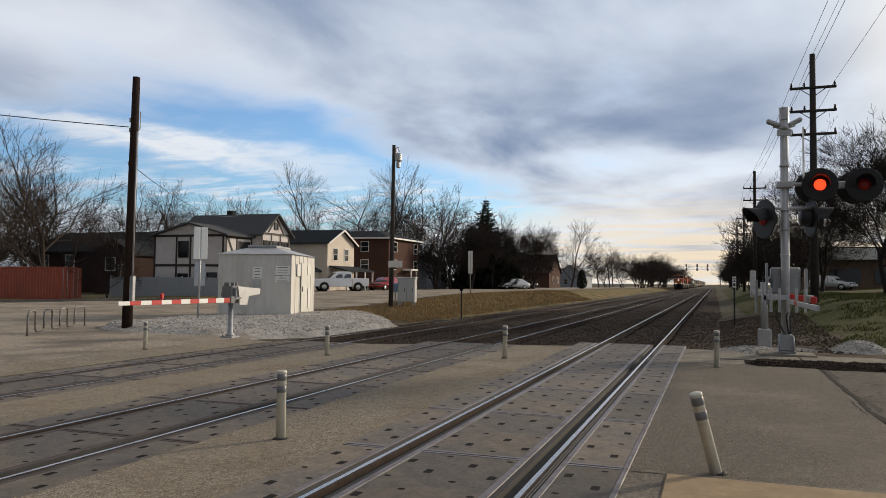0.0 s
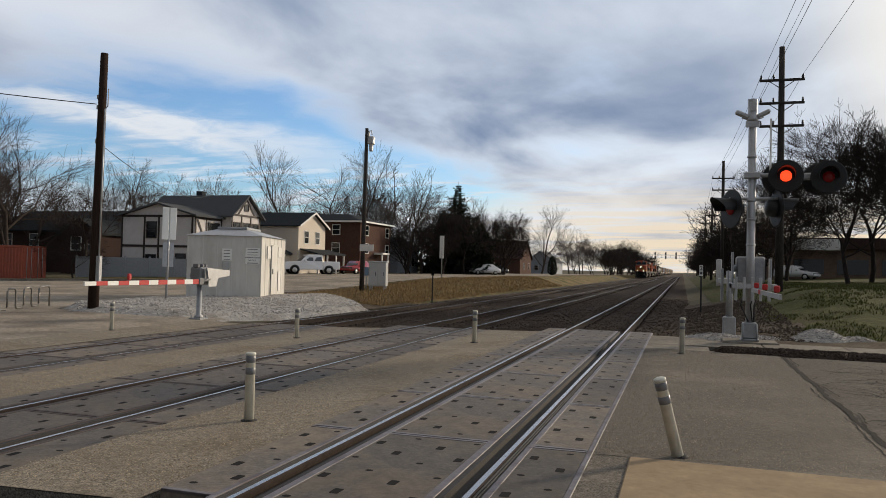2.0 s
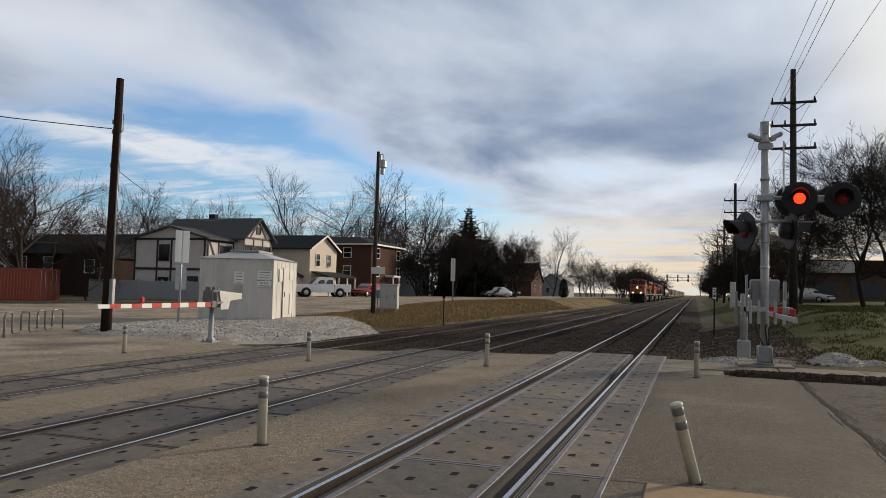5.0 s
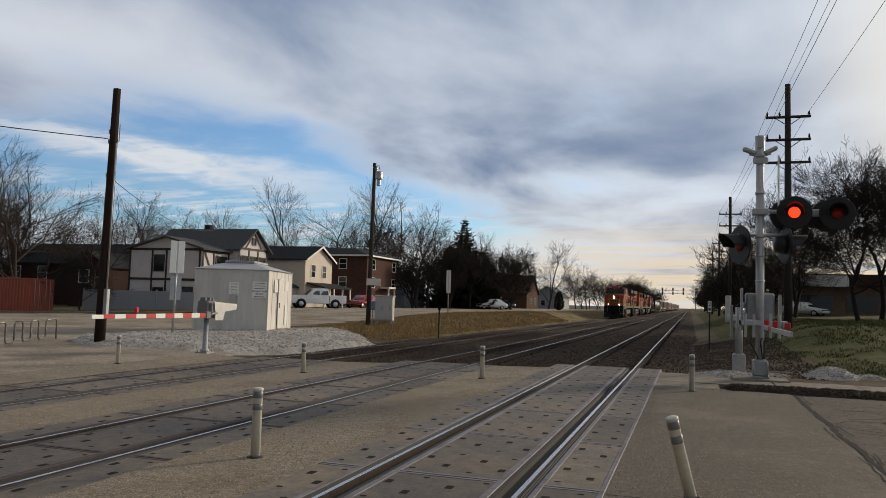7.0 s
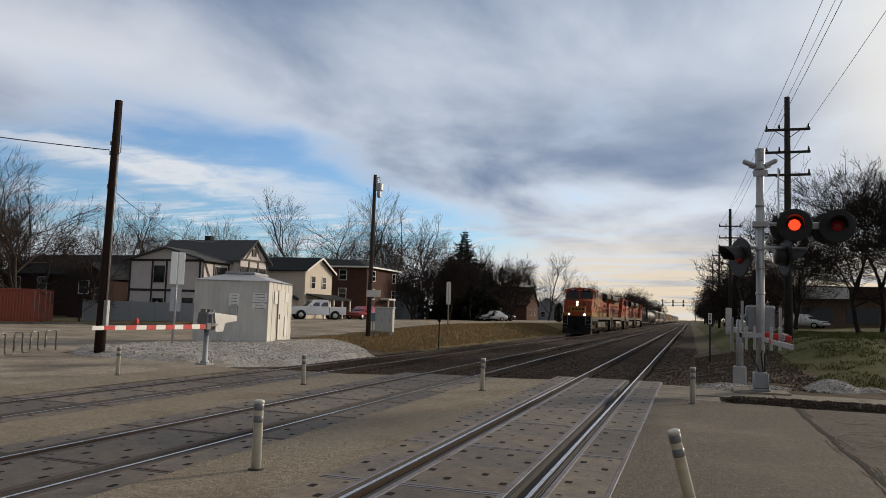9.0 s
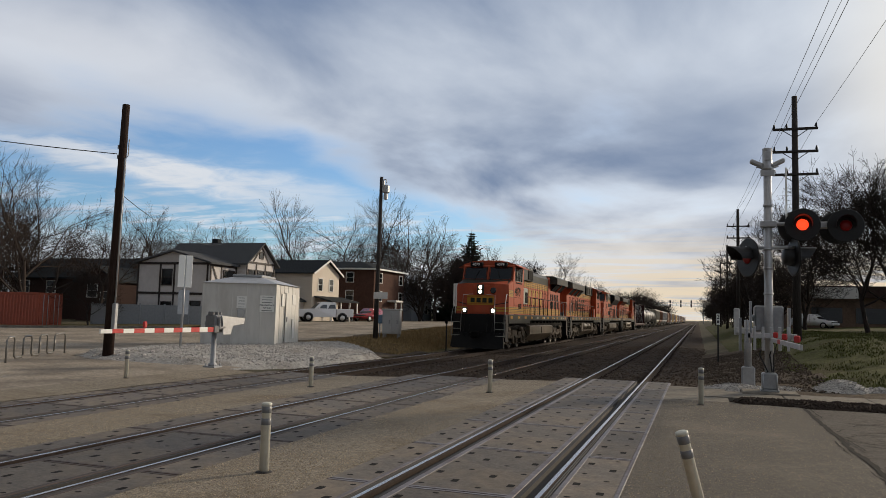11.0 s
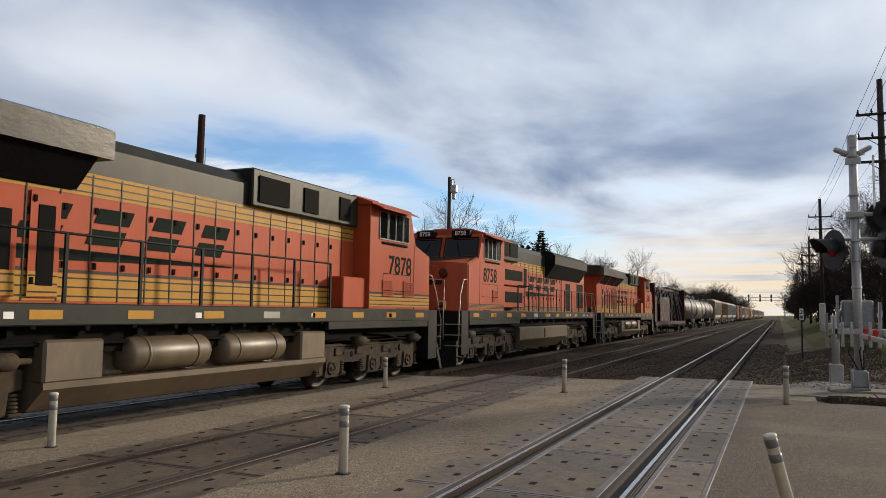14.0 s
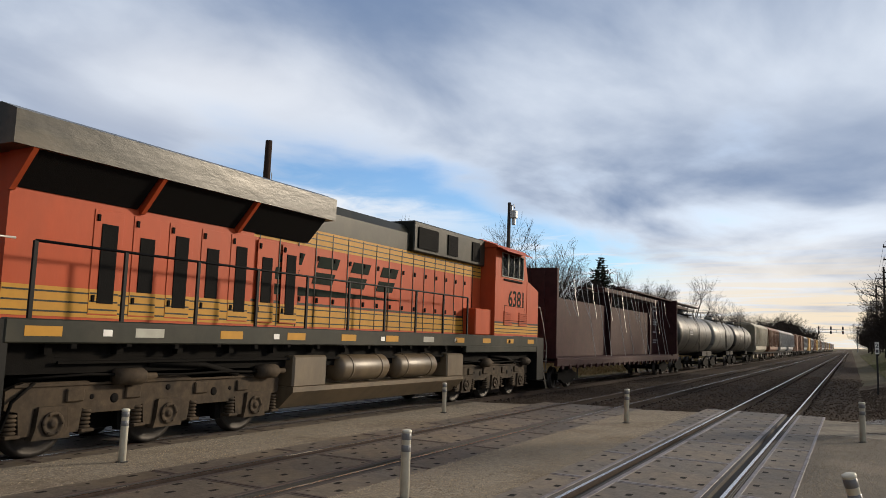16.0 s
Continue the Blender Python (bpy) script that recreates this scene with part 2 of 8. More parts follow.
M = dict(
    asphalt=material("asphalt", (0.340, 0.292, 0.232), 0.85, vary=0.45, scale=45, bump=0.5, bump_scale=130, stain=(0.185, 0.155, 0.122), stain_amount=0.75, stain_scale=0.35, spot=0.50, mottle=0.35),
    asphalt_strip=material("asphalt_strip", (0.262, 0.226, 0.176), 0.9, vary=0.80, scale=60, bump=0.9, bump_scale=110, stain=(0.17, 0.135, 0.095), stain_amount=0.55, stain_scale=0.6, mottle=0.28),
    asphalt_path=material("asphalt_path", (0.142, 0.127, 0.106), 0.88, vary=0.9, scale=60, bump=1.0, bump_scale=90, stain=(0.27, 0.235, 0.19), stain_amount=0.5, stain_scale=0.45, spot=0.56, mottle=0.28),
    asphalt_old=material("asphalt_old", (0.098, 0.086, 0.074), 0.85, vary=0.55, scale=45, bump=0.9, bump_scale=90, stain=(0.14, 0.13, 0.115), stain_amount=0.5, stain_scale=0.7, mottle=0.28),
    concrete_walk=material("concrete_walk", (0.330, 0.245, 0.155), 0.85, vary=0.10, scale=14, bump=0.2, bump_scale=160, stain=(0.24, 0.18, 0.115), stain_amount=0.5, stain_scale=1.0, mottle=0.15),
    concrete=material("concrete", (0.208, 0.188, 0.156), 0.85, vary=0.12, scale=14, bump=0.2, bump_scale=160, stain=(0.16, 0.135, 0.105), stain_amount=0.55, stain_scale=1.2, mottle=0.28),
    panel=material("panel", (0.118, 0.100, 0.080), 0.64, spec=0.36, vary=0.32, scale=26, bump=0.25, bump_scale=140, stain=(0.190, 0.145, 0.092), stain_amount=0.5, stain_scale=0.8, spot=0.52, per_object=0.30, mottle=0.28),
    rubber=material("rubber", (0.022, 0.019, 0.018), 0.75, vary=0.3, scale=20, bump=0.2),
    hole=material("hole", (0.018, 0.017, 0.016), 0.9, bump=0),
    edge_steel=material("edge_steel", (0.175, 0.155, 0.155), 0.5, 0.3, vary=0.25, scale=12, stain=(0.085, 0.052, 0.042), stain_amount=0.8, stain_scale=1.6),
    edge_rust=material("edge_rust", (0.055, 0.040, 0.035), 0.75, vary=0.3, scale=12, stain=(0.085, 0.050, 0.034), stain_amount=0.7, stain_scale=1.6),
    rail_head=material("rail_head", (0.50, 0.47, 0.45), 0.24, 1.0, vary=0.12, scale=9, bump=0.05, stretch=(30, 0.3, 1)),
    rail_web=material("rail_web", (0.040, 0.029, 0.024), 0.85, vary=0.3, scale=12),
    tie=material("tie", (0.060, 0.048, 0.040), 0.9, vary=0.4, scale=14, bump=0.6, per_object=0.25, stretch=(0.4, 3, 3)),
    ballast=material("ballast", (0.046, 0.031, 0.021), 0.95, vary=0.55, scale=26, bump=1.0, bump_scale=24, stain=(0.055, 0.043, 0.035), stain_amount=0.6, stain_scale=0.7, mottle=0.28),
    stone=material("stone", (0.075, 0.058, 0.045), 0.95, vary=0.3, scale=16, bump=0.3, island=0.45),
    white_gravel=material("white_gravel", (0.42, 0.40, 0.37), 0.95, vary=0.42, scale=22, bump=1.0, bump_scale=22, stain=(0.19, 0.165, 0.14), stain_amount=0.6, stain_scale=0.7, mottle=0.28),
    white_stone=material("white_stone", (0.42, 0.40, 0.375), 0.95, vary=0.25, scale=16, bump=0.3, island=0.4),
    dirt=material("dirt", (0.085, 0.064, 0.045), 0.95, vary=0.4, scale=9, bump=0.9, bump_scale=16, stain=(0.16, 0.135, 0.10), stain_amount=0.6, mottle=0.28),
    mulch=material("mulch", (0.055, 0.042, 0.034), 0.95, vary=0.5, scale=24, bump=1.0, bump_scale=26, mottle=0.28),
    dry_grass=material("dry_grass", (0.215, 0.155, 0.075), 0.95, vary=0.4, scale=9, bump=1.0, bump_scale=28, stain=(0.075, 0.080, 0.028), stain_amount=0.85, stain_scale=0.4, spot=0.50, mottle=0.28),
    green_grass=material("green_grass", (0.066, 0.070, 0.020), 0.95, vary=0.4, scale=9, bump=1.0, bump_scale=30, stain=(0.075, 0.058, 0.026), stain_amount=0.7, stain_scale=0.22, spot=0.56, mottle=0.28),
    far_ground=material("far_ground", (0.10, 0.088, 0.055), 0.95, vary=0.3, scale=0.6, bump=0, stain=(0.07, 0.06, 0.045), stain_scale=0.05),
    blade_dry=material("blade_dry", (0.30, 0.212, 0.105), 0.9, vary=0.3, scale=3, bump=0, island=0.4),
    grit=material("grit", (0.40, 0.32, 0.22), 0.9, vary=0.2, bump=0, island=0.5),
    blade_green=material("blade_green", (0.080, 0.086, 0.026), 0.9, vary=0.3, scale=3, bump=0, island=0.4),
)

# ---------------------------------------------------------------- mesh helpers


def link_mesh(name, bm, mats, parent=None, label="", smooth=False):
    me = bpy.data.meshes.new(name)
    bm.normal_update()
    bm.to_mesh(me)
    bm.free()
    for m in mats if isinstance(mats, (list, tuple)) else [mats]:
        me.materials.append(m)
    if smooth:
        for p in me.polygons:
            p.use_smooth = True
    ob = new(name, me)
    if parent:
        ob.parent = parent
    if label:
        tagged(ob, label)
    return ob


def part(name, bm, mat, parent, label="", smooth=False):
    return link_mesh(name, bm, mat, parent, label, smooth)


def same_part(ob, parent, m):
    """Another part on the mesh of ob."""
    o = new(ob.name.split(".")[0], ob.data)
    o.parent = parent
    o.matrix_basis = m
    return o


def thing(name, label, category, m=None, group="", kind=""):
    ob = new(name)
    ob.empty_display_size = 0.2
    if m is not None:
        ob.matrix_basis = m
    return tagged(ob, label, category, group, kind)


def box(bm, x0, x1, y0, y1, z0, z1, bevel=0.0, mi=0, m=None):
    v = [bm.verts.new((x, y, z)) for x in (x0, x1) for y in (y0, y1) for z in (z0, z1)]
    fs = [bm.faces.new([v[i] for i in q]) for q in ((0, 1, 3, 2), (4, 6, 7, 5), (0, 4, 5, 1), (2, 3, 7, 6), (0, 2, 6, 4), (1, 5, 7, 3))]
    if bevel:
        es = list({e for f in fs for e in f.edges})
        r = bmesh.ops.bevel(bm, geom=es, offset=bevel, segments=1, affect="EDGES", clamp_overlap=True)
        new_faces = set(r["faces"]) | {f for f in fs if f.is_valid}
        v = list({q for f in new_faces for q in f.verts})
        fs = list(new_faces)
    for f in fs:
        f.material_index = mi
    if m is not None:
        bmesh.ops.transform(bm, matrix=m, verts=v)
    return v


def tube(bm, points, r, seg=6, r_end=None, mi=0, cap=True):
    """A round bar along points, tapering from r to r_end."""
    pts = [Vector(p) for p in points]
    n = len(pts)
    rings = []
    for i, p in enumerate(pts):
        d = (pts[min(i + 1, n - 1)] - pts[max(i - 1, 0)]).normalized()
        a = d.cross(Vector((0, 0, 1)) if abs(d.z) < 0.95 else Vector((1, 0, 0))).normalized()
        b = d.cross(a)
        rr = r if r_end is None else r + (r_end - r) * i / (n - 1)
        rings.append([bm.verts.new(p + (a * math.cos(6.28319 * k / seg) + b * math.sin(6.28319 * k / seg)) * rr) for k in range(seg)])
    for i in range(n - 1):
        for k in range(seg):
            f = bm.faces.new((rings[i][k], rings[i][(k + 1) % seg], rings[i + 1][(k + 1) % seg], rings[i + 1][k]))
            f.material_index, f.smooth = mi, seg > 5
    if cap:
        for ring in (rings[0][::-1], rings[-1]):
            bm.faces.new(ring).material_index = mi


def lathe(bm, profile, seg=20, m=None, mi=0):
    """Turned about z: profile of (radius, z)."""
    rings = [[bm.verts.new((r * math.cos(6.28319 * k / seg), r * math.sin(6.28319 * k / seg), z)) for k in range(seg)] for r, z in profile]
    for a, b in zip(rings, rings[1:]):
        for k in range(seg):
            f = bm.faces.new((a[k], a[(k + 1) % seg], b[(k + 1) % seg], b[k]))
            f.smooth, f.material_index = True, mi
    bm.faces.new(rings[0][::-1]).material_index = mi
    bm.faces.new(rings[-1]).material_index = mi
    if m is not None:
        bmesh.ops.transform(bm, matrix=m, verts=[v for r in rings for v in r])


def prism(bm, outline, axis, a, b, mi=0):
    """Outline of 2D points, pushed along an axis from a to b. Axis x: (y, z), y: (x, z), z: (x, y)."""
    def at(p, w):
        return {"x": (w, p[0], p[1]), "y": (p[0], w, p[1]), "z": (p[0], p[1], w)}[axis]
    lo, hi = [bm.verts.new(at(p, a)) for p in outline], [bm.verts.new(at(p, b)) for p in outline]
    n = len(outline)
    fs = [bm.faces.new((lo[i], lo[(i + 1) % n], hi[(i + 1) % n], hi[i])) for i in range(n)]
    fs += [bm.faces.new(lo[::-1]), bm.faces.new(hi)]
    for f in fs:
        f.material_index = mi
    bmesh.ops.recalc_face_normals(bm, faces=fs)
    return lo + hi


def quad_box(bm, quad, depth, mi=0):
    """A plate on a quad of four points, pushed back along its normal by depth."""
    q = [Vector(p) for p in quad]
    n = (q[1] - q[0]).cross(q[3] - q[0]).normalized() * depth
    lo, hi = [bm.verts.new(p - n) for p in q], [bm.verts.new(p) for p in q]
    fs = [bm.faces.new((lo[i], lo[(i + 1) % 4], hi[(i + 1) % 4], hi[i])) for i in range(4)] + [bm.faces.new(lo[::-1]), bm.faces.new(hi)]
    for f in fs:
        f.material_index = mi
    bmesh.ops.recalc_face_normals(bm, faces=fs)


def smooth01(v, a, b):
    k = min(1, max(0, (v - a) / (b - a)))
    return k * k * (3 - 2 * k)


# ---------------------------------------------------------------- the lie of the land
TRACKS = ((-0.7525, 0.0), (-5.20, -0.13), (-10.0, -0.27))   # centre line, height of the rail tops
CROSS0, CROSS1 = 4.6, 20.4                                   # the level crossing along the tracks


def road_height(x):
    """Height of the paved crossing."""
    if x > -0.75:
        return 0.0
    if x > -10.5:
        return -0.0288 * (-0.75 - x)
    return -0.281 + 0.08 * smooth01(-x, 10.5, 13.5)


def land(x, y):
    """Height of the ground sheet."""
    bed = road_height(x) - 0.30
    left = -0.22 + 0.75 * smooth01(y, 32, 66) - 0.25 * smooth01(y, 140, 260)
    left -= 0.40 * smooth01(-x, 38, 46) * smooth01(y, 32, 66)
    right = 1.15 * smooth01(x, 2.6, 7.0) * smooth01(y, 19, 34) + 0.4 * smooth01(x, 9, 20) * smooth01(y, 20, 50)
    if x < -10:
        k = smooth01(-x, 12.4, 16.8)
        h = bed * (1 - k) + left * k
    elif x > 1.4:
        k = smooth01(x, 1.4, 3.0)
        h = bed * (1 - k) + (right - 0.05) * k
    else:
        h = bed
    if CROSS0 - 3 < y < CROSS1 + 2:
        k = smooth01(y, CROSS0 - 3, CROSS0) * (1 - smooth01(y, CROSS1, CROSS1 + 2))
        h = h * (1 - k) + (road_height(x) - 0.08) * k
    return h


def steps(*spans):
    out = []
    for a, b, d in spans:
        n = max(1, round((b - a) / d))
        out += [a + (b - a) * i / n for i in range(n)]
    return out + [spans[-1][1]]


def sheet(name, xs, ys, mat, height, label, kind="structure", keep=None, parent=None):
    bm = bmesh.new()
    grid = {}
    for i, x in enumerate(xs):
        for j, y in enumerate(ys):
            grid[i, j] = (x, y, height(x, y))
    vs = {}

    def vert(k):
        if k not in vs:
            vs[k] = bm.verts.new(grid[k])
        return vs[k]
    for i in range(len(xs) - 1):
        for j in range(len(ys) - 1):
            if keep and not keep((xs[i] + xs[i + 1]) / 2, (ys[j] + ys[j + 1]) / 2):
                continue
            bm.faces.new([vert(k) for k in ((i, j), (i + 1, j), (i + 1, j + 1), (i, j + 1))]).smooth = True
    ob = link_mesh(name, bm, mat, parent)
    if label:
        tagged(ob, label, "", "", kind)
    return ob


def rough_land(x, y):
    n = noise.noise((x * 0.35, y * 0.35, 0)) * 0.07 + noise.noise((x * 1.3, y * 1.3, 4)) * 0.025
    flat = 1 if not (CROSS0 - 2 < y < CROSS1 + 1.2) else 0
    return land(x, y) + n * flat * (0.3 if -12 < x < 1.6 else 1)


XS = steps((-900, -200, 100), (-200, -60, 10), (-60, -20, 1.6), (-20, 6, 0.5), (6, 20, 1.0), (20, 60, 4), (60, 200, 14), (200, 900, 100))
YS = steps((-300, -40, 40), (-40, 0, 3), (0, 60, 0.6), (60, 140, 2), (140, 400, 10), (400, 1000, 60), (1000, 4000, 600))


def kerb_line(x):
    """Where the far kerb of the street runs, west of the side street."""
    return 46.0 + (x + 34.0) * 0.5


def build_ground():
    sheet("ground", XS, YS, M["far_ground"], rough_land, "bare brown winter ground reaching to the horizon")
    # lawn of the embankment between the far track and the street
    sheet("lawn", steps((-19.5, -12.7, 0.4)), steps((27, 60, 0.6), (60, 140, 1.5), (140, 420, 8)), M["dry_grass"],
          lambda x, y: rough_land(x, y) + 0.02 + 0.03 * noise.noise((x, y, 9)), "dry yellow-brown winter grass on a low bank beside the track")
    sheet("lawn", steps((3.0, 40, 0.8)), steps((20.6, 60, 0.8), (60, 220, 5)), M["green_grass"],
          lambda x, y: rough_land(x, y) + 0.03 + 0.03 * noise.noise((x, y, 9)), "thin green and brown winter lawn rising from the track")
    # streets
    sheet("road", steps((-75, -12.6, 1.2)), steps((3.0, 21.6, 0.8)), M["asphalt"], lambda x, y: max(land(x, y), road_height(x) - 0.09) + 0.06,
          "worn grey asphalt street leading to the level crossing")
    sheet("road", steps((-62, -33.5, 1.2), (-33.5, -19.8, 0.8)), steps((21.6, 60, 0.8), (60, 150, 2), (150, 420, 10)), M["asphalt"], lambda x, y: land(x, y) + 0.05,
          "grey asphalt side street running along the railway", keep=lambda x, y: x > -33.5 or y < kerb_line(x))
    sheet("road", steps((3.3, 60, 1.0)), steps((2.0, 16.6, 0.7)), M["asphalt_old"], lambda x, y: -0.012, "old cracked dark asphalt street")
    sheet("pavement", steps((0.70, 3.3, 0.4)), steps((6.95, 16.9, 0.5)), M["asphalt_path"], lambda x, y: 0.0, "grey patched asphalt beside the crossing panels")
    sheet("pavement", steps((0.70, 2.0, 0.4)), steps((16.9, 20.3, 0.5)), M["concrete"], lambda x, y: -0.006, "pale concrete end of the crossing")
    # ballast
    sheet("ballast_bed", steps((-13.6, 2.6, 0.3)), steps((20.2, 60, 0.5), (60, 200, 4), (200, 1000, 50), (1000, 3000, 500)), M["ballast"],
          lambda x, y: max(bed_height(x), -2) + 0.03 * noise.noise((x * 2, y * 2, 0)), "dark brown dirty ballast between the tracks")
    sheet("ballast_bed", steps((-13.6, 2.6, 0.6)), steps((-300, -40, 40), (-40, CROSS0, 0.8)), M["ballast"],
          lambda x, y: bed_height(x), "dark brown dirty ballast between the tracks")


def bed_height(x):
    """Ballast: high by the tracks, lower between them."""
    h = road_height(x) - 0.20
    for c, z in TRACKS:
        d = abs(x - c)
        if d < 2.2:
            h = max(h, z - 0.17 - 0.16 * smooth01(d, 1.25, 2.2))
    edge = smooth01(x, 1.2, 2.6) + smooth01(-x, 11.9, 13.6)
    return h - 0.32 * smooth01(-x, 11.9, 13.6) - 0.14 * smooth01(x, 1.2, 2.6) - 0.0 * edge


build_ground()

# ---------------------------------------------------------------- tracks and crossing


def rail_mesh(y0, y1):
    bm = bmesh.new()
    prof = [(-0.075, -0.17), (0.075, -0.17), (0.075, -0.155), (0.012, -0.135), (0.012, -0.045), (0.036, -0.036), (0.036, -0.008), (0.022, 0.0),
            (-0.022, 0.0), (-0.036, -0.008), (-0.036, -0.036), (-0.012, -0.045), (-0.012, -0.135), (-0.075, -0.155)]
    prism(bm, prof, "y", y0, y1)
    for f in bm.faces:
        c = f.calc_center_median()
        f.material_index = 1 if c.z > -0.004 and f.normal.z > 0.9 and len(f.verts) == 4 else 0
    return bm


def build_tracks():
    rail = None
    rng = random.Random(3)
    tie_mesh = None
    for n, (c, z) in enumerate(TRACKS):
        track = tagged(new("track"), ("near track with brightly worn steel rails", "middle track with steel rails on dark wooden ties",
                                     "far track with rusty steel rails on dark ties")[n] + ", crossing the street", "railway track", "", "structure")
        track.matrix_basis = pose(c, 0, z)
        for s in (-0.7525, 0.7525):
            if rail is None:
                rail = part("rail", rail_mesh(-300, 2800), [M["rail_web"], M["rail_head"]], track, "steel rail with a polished head")
            else:
                same_part(rail, track, Matrix())
            track.children[-1].matrix_basis = pose(s, 0, 0)
        ties = [y for y in steps((20.75, 110, 0.53))][:170 if n == 0 else 140]
        for y in ties:
            m = pose(rng.uniform(-.04, .04), y + rng.uniform(-.03, .03), -0.166 + rng.uniform(-.008, .004), 0, 0, rng.uniform(-1, 1))
            if tie_mesh is None:
                bm = bmesh.new()
                box(bm, -1.3, 1.3, -0.115, 0.115, -0.18, 0.0, 0.012)
                for s in (-0.7525, 0.7525):
                    box(bm, s - 0.19, s + 0.19, -0.09, 0.09, 0.0, 0.014, 0, 1)
                    for q in (-0.11, 0.11):
                        box(bm, s + q - 0.02, s + q + 0.02, -0.03, 0.03, 0.013, 0.05, 0, 1)
                tie_mesh = part("tie", bm, [M["tie"], M["rail_web"]], track, "dark weathered wooden tie")
                tie_mesh.matrix_basis = m
            else:
                same_part(tie_mesh, track, m)
        bm = bmesh.new()
        y = ties[-1] + 0.53
        while y < 330:
            box(bm, -1.3, 1.3, y - 0.115, y + 0.115, -0.3, -0.166)
            y += 0.53
        tagged(part("tie_row", bm, M["tie"], track), "far row of dark ties", "", "", "stuff")


def panel_mesh(x0, x1, length, cols, seed, steel):
    """A concrete crossing panel with lifting holes, steel edges at its ends."""
    bm = bmesh.new()
    h = length / 2 - 0.012
    box(bm, x0, x1, -h, h, -0.19, 0.0, 0.006)
    rng = random.Random(seed)
    for i, cx in enumerate(cols):
        k = 4
        for j in range(k):
            y = -h + (j + 0.5) * 2 * h / k + (0.14 if i % 2 else -0.10) + rng.uniform(-.02, .02)
            if abs(y) > h - 0.1:
                continue
            # the hole's shade is painted as a flat dark face, not recessed
            if (i + j) % 2:
                ring = [bm.verts.new((cx + a * 0.036, y + b * 0.062, 0.0015)) for a, b in ((1, -.8), (1, .8), (.8, 1), (-.8, 1), (-1, .8), (-1, -.8), (-.8, -1), (.8, -1))]
            else:
                ring = [bm.verts.new((cx + 0.034 * math.cos(a), y + 0.027 * math.sin(a), 0.0015)) for a in [6.2832 * q / 8 for q in range(8)]]
            bm.faces.new(ring).material_index = 1
    if steel:
        for s in (-1, 1):
            box(bm, x0 + 0.01, x1 - 0.01, -h if s < 0 else h - 0.045, -h + 0.045 if s < 0 else h, -0.02, 0.0035, 0, 2)
    return bm


def build_crossing():
    for n, (c, z) in enumerate(TRACKS):
        edge = M["edge_steel" if n == 0 else "edge_rust"]
        mats = [M["panel"], M["hole"], edge]
        crossing = tagged(new("crossing_surface"), "worn concrete crossing panels with bolt holes, laid between and beside the rails", "level crossing", "", "structure")
        tilt = 0 if n == 0 else 1.65
        crossing.matrix_basis = pose(c, 0, z - 0.002)
        length, count = 2.352, 7
        kinds = [("gauge", -0.53, 0.53, (-0.42, -0.15, 0.15, 0.42)), ("field", 0.87, 1.44, (1.0, 1.27)), ("field", -1.33, -0.87, (-1.2, -0.98))]
        for kind, x0, x1, cols in kinds:
            first = None
            for i in range(count):
                m = pose(0, CROSS0 + 0.06 + (i + 0.5) * length - (0.03 if n else 0), 0.0)
                if first is None:
                    first = part("panel", panel_mesh(x0, x1, length, cols, n * 7 + len(cols), n == 0 or i % 2 == 0), mats, crossing)
                    first.matrix_basis = m
                else:
                    same_part(first, crossing, m)
        bm = bmesh.new()
        y1 = CROSS0 + 0.06 + count * length
        for s in (-1, 1):
            for k in range(3):
                q = s * (0.803 + 0.025 * k)
                box(bm, q - 0.009, q + 0.009, CROSS0, y1, -0.19, -0.003, 0.004)
            box(bm, min(s * 0.79, s * 0.87), max(s * 0.79, s * 0.87), CROSS0, y1, -0.19, -0.02)
        for a, b in ((-0.715, -0.60), (0.60, 0.715)):
            box(bm, a, b, CROSS0, y1, -0.19, -0.06)
        # flush dark strips give the gap's darkness where its depth stays hidden
        for a, b in ((-0.60, -0.53), (0.53, 0.60)):
            box(bm, a, b, CROSS0, y1, -0.19, -0.004)
        part("flangeway", bm, M["rubber"], crossing, "dark rubber flangeway filler")
        bm = bmesh.new()
        box(bm, 1.405, 1.455, CROSS0, y1, -0.05, 0.006, 0.004)
        for s in (-0.53, 0.50):
            box(bm, s - 0.02, s + 0.05, CROSS0, y1, -0.06, 0.004, 0.004)
        for x in (0.87, -0.90):
            box(bm, x - 0.01, x + 0.045, CROSS0, y1, -0.06, 0.003, 0.003)
        part("edge_angle", bm, edge, crossing, "scuffed steel edge angle")
    spans = ((-3.69, -2.15, "strip of coarse grey-brown asphalt between the crossing panels"), (-8.49, -6.60, "strip of coarse asphalt between the crossing panels"),
             (-12.7, -11.40, "asphalt apron beside the far track"))
    for a, b, label in spans:
        sheet("pavement", steps((a, b, 0.3)), steps((CROSS0 - 0.1, CROSS1, 0.4)), M["asphalt_strip"],
              lambda x, y: road_height(x) - 0.004 + 0.008 * noise.noise((x * 0.8, y * 0.5, 2)), label)
        bm = bmesh.new()
        prism(bm, [(a, road_height(a) - 0.3), (b, road_height(b) - 0.3), (b, road_height(b) - 0.012), (a, road_height(a) - 0.012)], "y", CROSS0 - 0.1, CROSS1)
        tagged(link_mesh("pavement_base", bm, M["asphalt_path"]), "asphalt edge of the crossing", "", "", "structure")
    bm = bmesh.new()
    prism(bm, [(-12.8, -0.6), (2.0, -0.6), (2.0, -0.2), (-0.75, -0.2), (-12.8, -0.5)], "y", CROSS0, CROSS1)
    tagged(link_mesh("crossing_base", bm, M["rubber"]), "dark foundation under the crossing", "", "", "structure")
    bm = bmesh.new()
